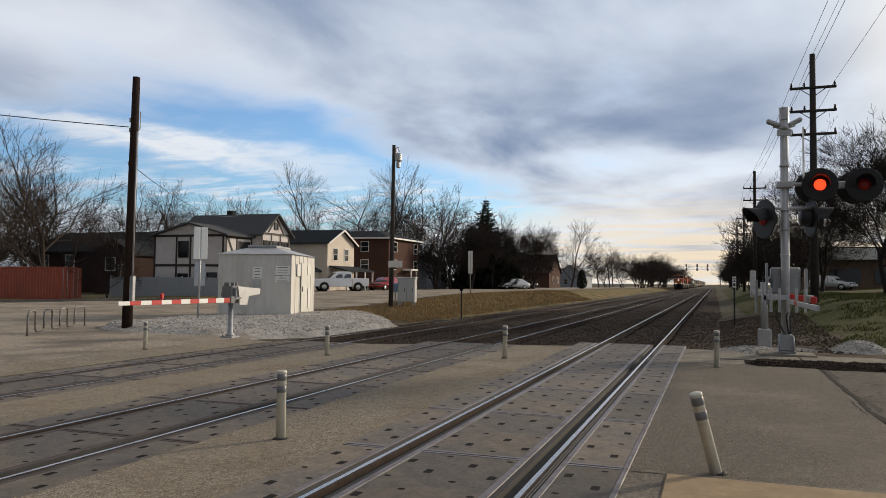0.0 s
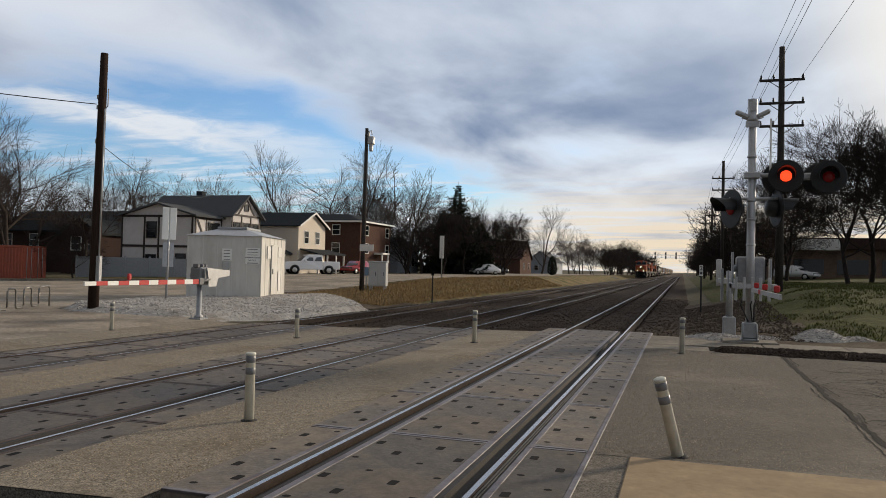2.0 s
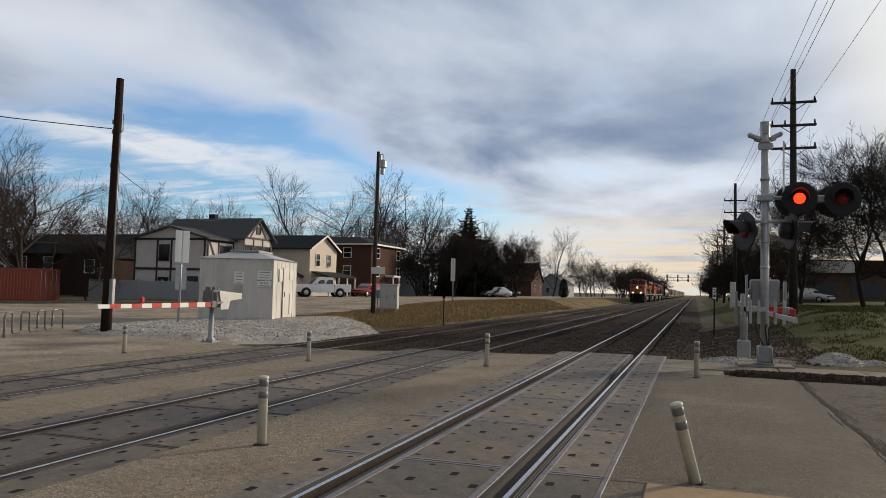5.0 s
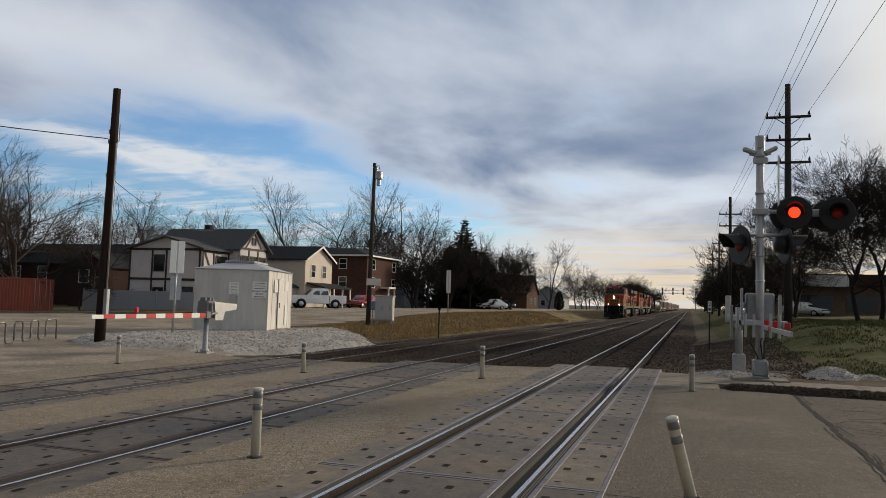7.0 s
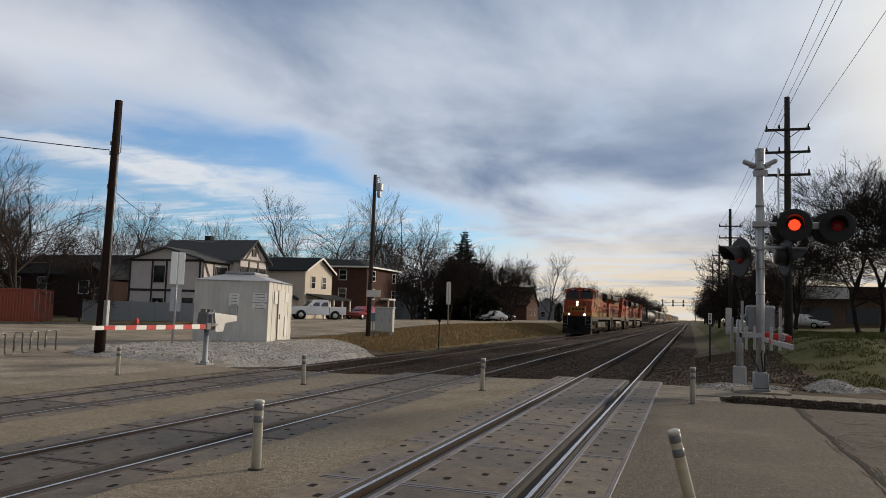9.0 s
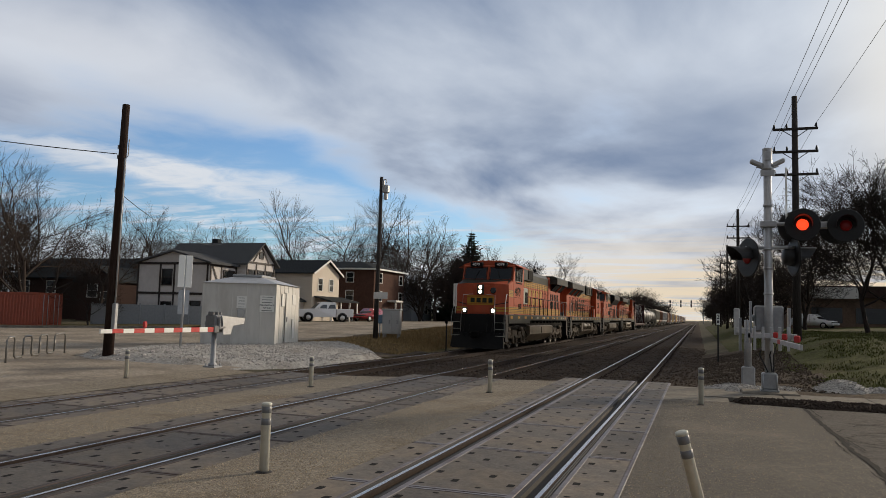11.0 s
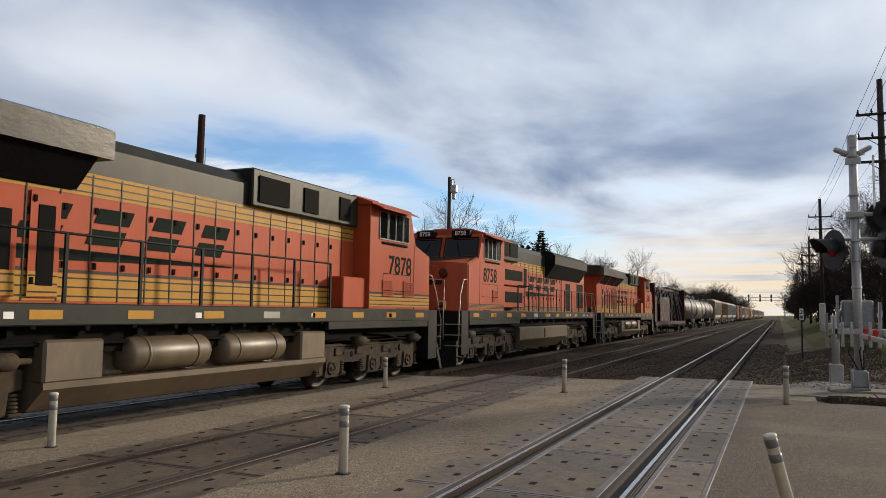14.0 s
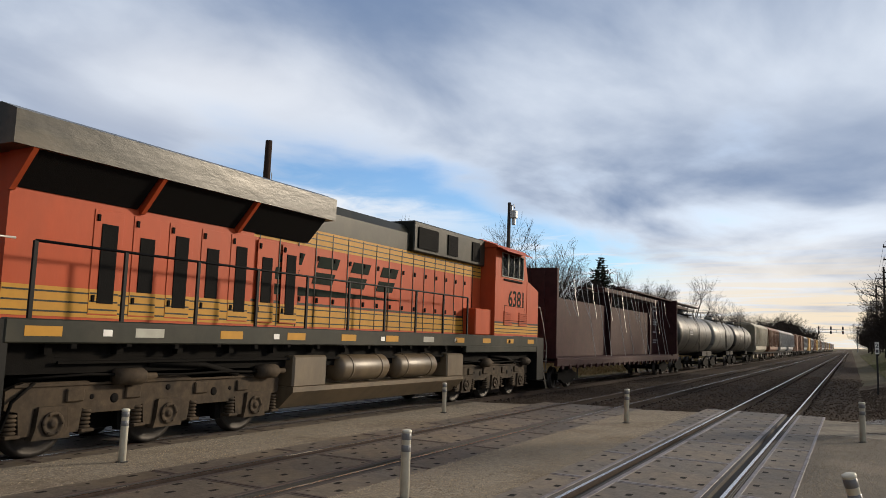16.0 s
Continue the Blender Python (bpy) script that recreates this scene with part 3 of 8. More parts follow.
    box(bm, 1.02, 3.0, 5.0, 6.93, -0.2, 0.012, 0.012)
    box(bm, 3.02, 5.0, 5.0, 6.93, -0.2, 0.008, 0.012)
    box(bm, -0.0, 5.0, 3.0, 4.97, -0.2, 0.006, 0.012)
    tagged(link_mesh("pavement", bm, M["concrete_walk"]), "tan concrete sidewalk slabs by the crossing", "", "", "structure")
    bm = bmesh.new()
    box(bm, 0.70, 3.3, 3.0, 6.96, -0.2, -0.004)
    tagged(link_mesh("pavement", bm, M["asphalt_path"]), "grey asphalt round the sidewalk slabs", "", "", "structure")


build_tracks()
build_crossing()

# ---------------------------------------------------------------- the train
M.update(
    orange=material("orange", (0.40, 0.066, 0.021), 0.5, spec=0.18, vary=0.08, scale=3, bump=0.04, bump_scale=12, stain=(0.34, 0.068, 0.028), stain_amount=0.5, stain_scale=0.7, stretch=(1, 1, 0.4)),
    orange_faded=material("orange_faded", (0.40, 0.076, 0.032), 0.55, spec=0.18, vary=0.10, scale=3, bump=0.04, bump_scale=12, stain=(0.37, 0.095, 0.05), stain_amount=0.5, stain_scale=0.8, stretch=(1, 1, 0.3)),
    yellow=material("yellow", (0.44, 0.225, 0.030), 0.5, spec=0.18, vary=0.10, scale=4, bump=0.04, stain=(0.40, 0.20, 0.04), stain_amount=0.5),
    dark_green=material("dark_green", (0.018, 0.020, 0.015), 0.42, vary=0.2, scale=3, bump=0.05, stain=(0.060, 0.052, 0.036), stain_amount=0.4, spec=0.22),
    figure_green=material("figure_green", (0.010, 0.016, 0.012), 0.75, vary=0.15, bump=0, spec=0.08),
    radiator=material("radiator", (0.030, 0.030, 0.024), 0.34, vary=0.25, scale=2, bump=0.06, bump_scale=5, stain=(0.12, 0.10, 0.068), stain_amount=0.7, stain_scale=0.9, spec=0.32, stretch=(1, 0.35, 1)),
    black=material("black", (0.006, 0.006, 0.006), 0.6, vary=0.3, scale=5, bump=0.08, stain=(0.014, 0.012, 0.009), spec=0.2),
    grille=material("grille", (0.005, 0.005, 0.005), 0.8, vary=0.3, scale=30, bump=0.5, bump_scale=60, spec=0.1),
    truck=material("truck", (0.058, 0.042, 0.027), 0.8, vary=0.35, scale=6, bump=0.25, spec=0.2, stain=(0.022, 0.018, 0.014), stain_amount=0.75, stain_scale=1.6),
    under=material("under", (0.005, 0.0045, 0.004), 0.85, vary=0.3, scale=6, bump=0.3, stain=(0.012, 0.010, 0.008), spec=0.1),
    tan_tank=material("tan_tank", (0.130, 0.096, 0.058), 0.42, vary=0.2, scale=3, bump=0.06, stain=(0.062, 0.048, 0.032), stain_amount=0.7, stain_scale=0.9, stretch=(1, 1, 0.5)),
    worn_steel=material("worn_steel", (0.40, 0.385, 0.36), 0.45, 0.4, vary=0.2),
    silver=material("silver", (0.60, 0.59, 0.57), 0.4, 0.6, vary=0.15),
    steel=material("steel", (0.030, 0.026, 0.023), 0.55, 0.5, vary=0.2, stain=(0.04, 0.026, 0.018)),
    pane=glass("pane", (0.006, 0.008, 0.009)),
    panel_grey=material("panel_grey", (0.33, 0.33, 0.28), 0.6, vary=0.1, stain=(0.18, 0.15, 0.11)),
    white=material("white", (0.75, 0.74, 0.71), 0.55, vary=0.05, stain=(0.5, 0.46, 0.4), stain_amount=0.3),
    headlight=glow("headlight", (1.0, 0.86, 0.62), 12.0),
    maroon=material("maroon", (0.036, 0.011, 0.012), 0.65, spec=0.2, vary=0.3, scale=4, stain=(0.055, 0.025, 0.018), stain_amount=0.5),
    tank_black=material("tank_black", (0.016, 0.016, 0.015), 0.45, vary=0.2, scale=3, stain=(0.12, 0.11, 0.085), stain_amount=0.55, stain_scale=0.7),
    tank_grey=material("tank_grey", (0.16, 0.16, 0.145), 0.45, vary=0.2, scale=3, stain=(0.05, 0.05, 0.045), stain_amount=0.6),
    hopper_tan=material("hopper_tan", (0.42, 0.39, 0.31), 0.6, vary=0.1, scale=3, stain=(0.25, 0.2, 0.15), stain_amount=0.5),
    hopper_grey=material("hopper_grey", (0.36, 0.36, 0.36), 0.6, vary=0.1, scale=3, stain=(0.22, 0.19, 0.16), stain_amount=0.5),
    car_brown=material("car_brown", (0.20, 0.095, 0.055), 0.6, vary=0.15, scale=3, stain=(0.12, 0.08, 0.06), stain_amount=0.5),
    car_yellow=material("car_yellow", (0.50, 0.30, 0.07), 0.6, vary=0.15, scale=3, stain=(0.3, 0.18, 0.06), stain_amount=0.5),
)


def text_part(words, size, mat, parent, m, name="number", label="", align="CENTER", depth=0.004, bold=0.0):
    cu = bpy.data.curves.new(name, "FONT")
    cu.body, cu.size, cu.extrude, cu.align_x, cu.align_y, cu.offset = words, size, depth, align, "CENTER", bold
    tmp = bpy.data.objects.new("tmp", cu)
    scene.collection.objects.link(tmp)
    me = bpy.data.meshes.new_from_object(tmp.evaluated_get(bpy.context.evaluated_depsgraph_get()))
    bpy.data.objects.remove(tmp)
    me.materials.clear()
    me.materials.append(mat)
    ob = new(name, me)
    if parent:
        ob.parent = parent
    ob.matrix_basis = m
    if label:
        tagged(ob, label)
    return ob


def on_side(side, x, y, z):
    """Pose of writing on the side of a car at |x|, reading as it should from outside."""
    return pose(x, y, z, 90, 0, 90) if side > 0 else pose(-x, y, z, 90, 0, -90)


WHEELSETS = []
TALLER = 1.065


def wheelset(parent, y, r=0.52, keyed=True):
    bm = bmesh.new()
    for s in (-1, 1):
        prof = [(0.08, -0.09), (r * 0.35, -0.09), (r * 0.4, -0.05), (r * 0.82, -0.045), (r * 0.86, -0.07), (r, -0.07), (r, 0.045), (r + 0.028, 0.05), (r + 0.028, 0.075), (r * 0.86, 0.07), (0.08, 0.05)]
        lathe(bm, [(a, (-b if s > 0 else b)) for a, b in (prof if s < 0 else prof)], 24, pose(s * 0.7525, 0, 0, 0, 90, 0))
        box(bm, s * 0.86 - 0.012, s * 0.86 + 0.012, -0.05, 0.05, -0.33, 0.33)
    tube(bm, [(-1.05, 0, 0), (1.05, 0, 0)], 0.085, 10)
    bmesh.ops.recalc_face_normals(bm, faces=bm.faces[:])
    w = part("wheelset", bm, M["steel"], parent, "steel wheels on an axle")
    w.matrix_basis = pose(0, y, r)
    if keyed:
        WHEELSETS.append((w, y, r))
    return w


def loco_truck(parent, yc):
    """Three-axle truck: straight cast side frames with pedestals, axle boxes, coil springs and brake gear."""
    for s in (-1, 1):
        def side(x0, x1):
            return min(s * x0, s * x1), max(s * x0, s * x1)
        bm = bmesh.new()
        out = [(-2.80, 0.74), (-2.80, 1.00), (-2.55, 1.10), (-1.55, 1.10), (-1.35, 1.02), (-0.62, 1.02), (-0.40, 1.12), (0.40, 1.12), (0.62, 1.02), (1.35, 1.02), (1.55, 1.10), (2.55, 1.10), (2.80, 1.00), (2.80, 0.74)]
        for a in (2.1, 0.0, -2.1):
            out += [(a + 0.50, 0.70), (a + 0.46, 0.36), (a + 0.30, 0.36), (a + 0.26, 0.74), (a - 0.26, 0.74), (a - 0.30, 0.36), (a - 0.46, 0.36), (a - 0.50, 0.70)]
            if a > -2:
                out += [(a - 0.66, 0.62), (a - 1.44, 0.62)]
        prism(bm, [(yc + p, q) for p, q in out], "x", s * 1.06, s * 1.19)
        frame_part = part("side_frame", bm, M["truck"], parent, "dusty cast steel truck frame")
        bm = bmesh.new()
        bm.free()
        # raised dark discs carry the shade of holes through the frame
        for p, q, r in ((-1.05, 0.82, 0.075), (1.05, 0.82, 0.075), (-1.45, 0.86, 0.04), (1.45, 0.86, 0.04), (0.0, 0.94, 0.05)):
            bm = bmesh.new()
            lathe(bm, [(r, 0), (r, 0.008), (r * 0.4, 0.009)], 14, pose(s * 1.187, yc + p, q, 0, s * 90, 0))
            part("opening", bm, M["under"], frame_part, "dark disc standing for a hole through the frame")
        bm = bmesh.new()
        for p in (-1.75, -0.72, 0.72, 1.75):
            box(bm, *side(1.18, 1.235), yc + p - 0.15, yc + p + 0.15, 0.80, 1.00, 0.02)
        box(bm, *side(1.18, 1.22), yc - 2.7, yc + 2.7, 1.035, 1.075, 0.01)
        part("pad", bm, M["truck"], frame_part)
        for a in (-2.1, 0.0, 2.1):
            bm = bmesh.new()
            prism(bm, [(yc + a - 0.30, 0.30), (yc + a + 0.30, 0.30), (yc + a + 0.25, 0.46), (yc + a + 0.22, 0.76), (yc + a - 0.22, 0.76), (yc + a - 0.25, 0.46)], "x", s * 1.08, s * 1.24)
            lathe(bm, [(0.17, 0), (0.17, 0.03), (0.165, 0.035), (0.12, 0.035), (0.115, 0.012), (0.06, 0.012), (0.055, 0.04), (0.02, 0.042)], 18, pose(s * 1.24, yc + a, 0.52, 0, s * 90, 0))
            for k in range(6):
                q = (yc + a + 0.142 * math.cos(k * 1.047), 0.52 + 0.142 * math.sin(k * 1.047))
                tube(bm, [(s * 1.24, *q), (s * 1.295, *q)], 0.018, 6)
            bmesh.ops.recalc_face_normals(bm, faces=bm.faces[:])
            part("axle_box", bm, M["truck"], parent)
            for q in (-0.58, 0.58):
                bm = bmesh.new()
                for k in range(5):
                    lathe(bm, [(0.075, 0.40 + k * 0.058), (0.098, 0.424 + k * 0.058), (0.075, 0.448 + k * 0.058)], 12, pose(s * 1.14, yc + a + q, 0.0))
                box(bm, s * 1.14 - 0.11, s * 1.14 + 0.11, yc + a + q - 0.11, yc + a + q + 0.11, 0.35, 0.40, 0.01)
                part("spring", bm, M["truck"], parent, "coil spring")
        for a in (-2.35, 0.85):
            bm = bmesh.new()
            lathe(bm, [(0.02, -0.30), (0.13, -0.30), (0.135, 0.18), (0.10, 0.24), (0.05, 0.26), (0.045, 0.48)], 14, pose(s * 1.30, yc + a, 1.15, 90, 0, 0))
            part("brake_cylinder", bm, M["truck"], parent, "dusty brake cylinder")
        bm = bmesh.new()
        tube(bm, [(s * 1.28, yc - 2.6, 1.13), (s * 1.28, yc - 1.3, 1.17), (s * 1.27, yc - 0.2, 1.15), (s * 1.28, yc + 1.6, 1.20), (s * 1.28, yc + 2.7, 1.16)], 0.022, 6)
        tube(bm, [(s * 1.22, yc - 1.6, 1.12), (s * 1.28, yc - 0.7, 1.30), (s * 1.25, yc + 0.5, 1.34)], 0.045, 8)
        tube(bm, [(s * 1.20, yc + 2.4, 1.10), (s * 1.26, yc + 2.75, 0.85), (s * 1.22, yc + 2.85, 0.45)], 0.025, 6)
        part("brake_pipe", bm, M["under"], parent, "brake pipes and levers")
        for a in (-2.75, -1.38, 0.72, 1.42):
            bm = bmesh.new()
            prism(bm, [(yc + a - 0.05, 0.30), (yc + a + 0.09, 0.30), (yc + a + 0.12, 0.72), (yc + a + 0.02, 0.76)], "x", s * 0.90, s * 1.02)
            part("brake_shoe", bm, M["under"], parent)
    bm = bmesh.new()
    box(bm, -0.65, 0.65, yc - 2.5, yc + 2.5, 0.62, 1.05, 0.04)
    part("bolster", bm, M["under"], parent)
    for a in (-2.1, 0.0, 2.1):
        wheelset(parent, yc + a)


def handrail(parent, s, y0, y1, pitch, x=1.47, base=1.98, top=3.0, thick=0.045, mat="black"):
    n = max(1, round((y1 - y0) / pitch))
    for i in range(n + 1):
        bm = bmesh.new()
        y = y0 + (y1 - y0) * i / n
        box(bm, s * x - 0.02, s * x + 0.02, y - thick, y + thick, base, top, 0.006)
        part("stanchion", bm, M[mat], parent)
    bm = bmesh.new()
    tube(bm, [(s * x, y0, top), (s * x, y1, top)], 0.022, 6)
    part("handrail", bm, M[mat], parent, "thin black handrail")


def band(parent, s, x, y0, y1, z0, z1, mat, lines=0, name="stripe"):
    bm = bmesh.new()
    box(bm, min(s * x, s * (x + 0.004)), max(s * x, s * (x + 0.004)), y0, y1, z0, z1)
    part(name, bm, M[mat], parent)
    if lines:
        bm = bmesh.new()
        for i in range(lines):
            z = z0 + (z1 - z0) * (i + 0.5) / lines
            box(bm, min(s * (x + 0.003), s * (x + 0.007)), max(s * (x + 0.003), s * (x + 0.007)), y0 + 0.01, y1 - 0.01, z - 0.012, z + 0.012)
        part("pinstripe", bm, M["dark_green"], parent)


def door_seams(parent, s, x, y0, y1, pitch, z0, z1, rng):
    """Raised hood doors with latches: each is a thin panel."""
    bm = bmesh.new()
    bl = bmesh.new()
    n = round((y1 - y0) / pitch)
    for i in range(n + 1):
        y = y0 + (y1 - y0) * i / n
        box(bm, min(s * x, s * (x + 0.010)), max(s * x, s * (x + 0.010)), y - 0.012, y + 0.012, z0, z1)
        if i < n:
            for zz in (z0 + 0.28 * (z1 - z0), z0 + 0.72 * (z1 - z0)):
                yy = y + pitch * 0.82
                box(bl, min(s * x, s * (x + 0.022)), max(s * x, s * (x + 0.022)), yy - 0.03, yy + 0.03, zz - 0.05, zz + 0.05)
    part("door_seam", bm, M["dark_green"], parent)
    tagged(part("latch", bl, M["under"], parent), "", "", "", "stuff")


def locomotive(number, maker, m, label, mirrored, facing):
    """Front towards -y. Heights above the rail tops."""
    loco = thing("locomotive", label, "locomotive", m, "engines of the train")
    rng = random.Random(int(number))
    old = number == "4079"
    body = M["orange_faded"] if maker == "emd" or old else M["orange"]
    H = 0.98
    # frame, deck and what hangs below
    bm = bmesh.new()
    for s in (-1, 1):
        box(bm, min(s * 1.38, s * 1.52), max(s * 1.38, s * 1.52), -9.55, 9.75, 1.66, 2.0, 0.02)
        box(bm, min(s * 1.40, s * 1.516), max(s * 1.40, s * 1.516), -9.5, -3.9, 1.48, 1.68, 0.015)
    box(bm, -1.40, 1.40, -10.2, 10.3, 1.78, 1.97)
    part("deck", bm, M["dark_green"], loco, "dark green side sill")
    bm = bmesh.new()
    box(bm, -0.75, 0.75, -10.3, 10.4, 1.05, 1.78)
    # near-black solid fill added below the deck in place of shade
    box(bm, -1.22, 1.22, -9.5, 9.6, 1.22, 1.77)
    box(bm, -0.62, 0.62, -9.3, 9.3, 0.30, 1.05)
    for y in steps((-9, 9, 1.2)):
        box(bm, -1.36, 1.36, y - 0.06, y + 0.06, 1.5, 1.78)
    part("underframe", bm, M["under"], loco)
    for s in (-1, 1):
        for i, y in enumerate(steps((-8.9, 9.2, 1.9))):
            band(loco, s, 1.521, y - 0.28, y + 0.28, 1.76, 1.90, "yellow" if i % 5 != 4 else "panel_grey", 0, "reflector")
        bm = bmesh.new()
        for k in range(3):
            tube(bm, [(s * (1.1 + 0.1 * k), -4.2, 1.56 - 0.09 * k), (s * (1.1 + 0.1 * k), 8.8, 1.56 - 0.09 * k)], 0.03, 5)
        part("pipe", bm, M["under"], loco)
        for i, y in enumerate(steps((-8.4, 8.7, 0.95))):
            bm = bmesh.new()
            box(bm, min(s * 1.40, s * 1.50), max(s * 1.40, s * 1.50), y - 0.05, y + 0.05, 1.58 + 0.03 * (i % 2), 1.67, 0.01)
            part("bracket", bm, M["under"], loco)
            if i % 4 == 1:
                band(loco, s, 1.521, y + 0.34, y + 0.50, 1.77, 1.87, "white", 0, "decal")
    # fuel tank
    bm = bmesh.new()
    if maker == "ge" and not old:
        prism(bm, [(-1.45, 0.72), (-1.1, 0.38), (1.1, 0.38), (1.45, 0.72), (1.45, 0.82), (1.0, 0.82), (1.0, 1.5), (-1.0, 1.5), (-1.0, 0.82), (-1.45, 0.82)], "y", -3.9, 3.7)
        for y0, y1 in ((2.6, 3.7), (-3.9, -2.9)):
            for s in (-1, 1):
                box(bm, min(s * 0.95, s * 1.44), max(s * 0.95, s * 1.44), y0, y1, 0.8, 1.45, 0.04)
        part("fuel_tank", bm, M["tan_tank"], loco, "dusty tan fuel tank")
        for s in (-1, 1):
            for y in (-1.35, 1.05):
                bm = bmesh.new()
                lathe(bm, [(0.05, -1.0), (0.25, -0.98), (0.30, -0.88), (0.30, 0.88), (0.25, 0.98), (0.05, 1.0)], 18, pose(s * 1.18, y, 1.16, 90, 0, 0))
                for q in (-0.6, 0.6):
                    lathe(bm, [(0.308, q - 0.03), (0.315, q), (0.308, q + 0.03)], 18, pose(s * 1.18, y, 1.16, 90, 0, 0))
                part("air_reservoir", bm, M["tan_tank"], loco, "dusty tan air reservoir")
    else:
        prism(bm, [(-1.47, 0.80), (-0.95, 0.34), (0.95, 0.34), (1.47, 0.80), (1.47, 1.28), (1.40, 1.34), (-1.40, 1.34), (-1.47, 1.28)], "y", -3.75, 3.95)
        part("fuel_tank", bm, M["tan_tank"], loco, "dusty tan fuel tank")
        for s in (-1, 1):
            bm = bmesh.new()
            box(bm, min(s * 1.46, s * 1.485), max(s * 1.46, s * 1.485), -0.15, -0.03, 0.85, 1.25)
            part("sight_gauge", bm, M["under"], loco)
    for yc in (-6.6, 6.65):
        loco_truck(loco, yc)
    # nose and cab
    bm = bmesh.new()
    zt = 3.52
    low = [(-1.5, -8.5), (-1.5, -9.62), (-0.78, -10.0), (0.78, -10.0), (1.5, -9.62), (1.5, -8.5)]
    lo = [bm.verts.new((x, y, 1.95)) for x, y in low]
    hi = [bm.verts.new((x, y, zt + (0.30 if y > -9 else (0.06 if y < -9.9 else 0.0)))) for x, y in low]
    for i in range(6):
        bm.faces.new((lo[i], lo[(i + 1) % 6], hi[(i + 1) % 6], hi[i]))
    bm.faces.new(hi), bm.faces.new(lo[::-1])
    bmesh.ops.recalc_face_normals(bm, faces=bm.faces[:])
    bmesh.ops.bevel(bm, geom=[e for e in bm.edges if (e.verts[0].co.z + e.verts[1].co.z) > 4.4], offset=0.035, segments=2, affect="EDGES")
    part("nose", bm, body, loco, "orange wide nose")
    bm = bmesh.new()
    prism(bm, [(-8.62, 3.76), (-8.30, 4.58), (-8.05, 4.68), (-5.85, 4.68), (-5.85, 1.98), (-8.495, 1.98), (-8.495, 3.75)], "x", -1.5, 1.5)
    bmesh.ops.bevel(bm, geom=bm.edges[:], offset=0.012, segments=1, affect="EDGES")
    part("cab", bm, body, loco, "orange crew cab")
    bm = bmesh.new()
    prism(bm, [(-1.60, 4.60), (-1.56, 4.66), (-1.0, 4.83), (1.0, 4.83), (1.56, 4.66), (1.60, 4.60)], "y", -8.15, -5.80)
    box(bm, -0.8, 0.6, -7.6, -6.2, 4.82, 4.92, 0.03)
    for s in (-1, 1):
        prism(bm, [(s * 1.5, 4.66), (s * 1.86, 4.50), (s * 1.86, 4.48), (s * 1.5, 4.62)], "y", -8.1, -5.9)
    part("cab_roof", bm, body, loco, "orange cab roof with side visors")
    bm = bmesh.new()
    prism(bm, [(-9.60, 3.535), (-9.60, 3.545), (-8.66, 3.82), (-8.66, 3.80)], "x", -1.42, 1.42)
    part("anti_glare_panel", bm, M["dark_green"], loco, "dull dark green glare panel")
    for s in (-1, 1):
        bm = bmesh.new()
        tilt = lambda z: -8.62 + (z - 3.75) * 0.386 - 0.012
        quad_box(bm, [(s * 0.12, tilt(3.86), 3.86), (s * 1.38, tilt(3.86), 3.86), (s * 1.34, tilt(4.46), 4.46), (s * 0.12, tilt(4.46), 4.46)][:: 1 if s > 0 else -1], 0.02)
        wind = part("windshield", bm, M["pane"], loco, "dark cab windshield")
        bm = bmesh.new()
        for a, b in (((s * 0.08, 3.82), (s * 1.42, 3.82)), ((s * 1.42, 3.82), (s * 1.38, 4.50)), ((s * 1.38, 4.50), (s * 0.08, 4.50)), ((s * 0.08, 4.50), (s * 0.08, 3.82)), ((s * 0.75, 3.84), (s * 0.55, 4.30))):
            tube(bm, [(a[0], tilt(a[1]) - 0.01, a[1]), (b[0], tilt(b[1]) - 0.01, b[1])], 0.022, 5)
        part("frame", bm, M["black"], wind)
        # number board over the windshield
        bm = bmesh.new()
        box(bm, s * 0.72 - 0.36, s * 0.72 + 0.36, -8.50, -8.2, 4.53, 4.76, 0.02)
        board = part("number_board", bm, M["black"], loco, "black number board with white figures")
        text_part(number, 0.22, M["white"], board, pose(s * 0.72, -8.505, 4.64, 90, 0, 0), bold=0.004)
        # side windows
        for a, b in ((-8.10, -7.78), (-7.70, -6.86), (-6.78, -6.36)):
            bm = bmesh.new()
            box(bm, min(s * 1.495, s * 1.512), max(s * 1.495, s * 1.512), a, b, 3.80, 4.48)
            w = part("window", bm, M["pane"], loco, "sliding cab window")
            bm = bmesh.new()
            for y0, y1, z0, z1 in ((a - 0.022, a, 3.775, 4.505), (b, b + 0.022, 3.775, 4.505), (a, b, 3.775, 3.80), (a, b, 4.48, 4.505)):
                box(bm, min(s * 1.49, s * 1.53), max(s * 1.49, s * 1.53), y0, y1, z0, z1)
            if a == -7.70:
                box(bm, min(s * 1.49, s * 1.525), max(s * 1.49, s * 1.525), -7.30, -7.265, 3.8, 4.48)
            part("frame", bm, M["panel_grey"], w, "dull aluminium window frame")
        bm = bmesh.new()
        box(bm, min(s * 1.50, s * 1.545), max(s * 1.50, s * 1.545), -8.0, -6.5, 3.66, 3.72, 0.012)
        part("arm_rest", bm, M["under"], loco)
        text_part(number, 0.72, M["figure_green"], loco, on_side(s, 1.506, -7.62 if maker == "ge" and not old else -7.45, 3.12 if maker == "ge" and not old else 3.20), label="dark figures of the engine number", bold=0.008)
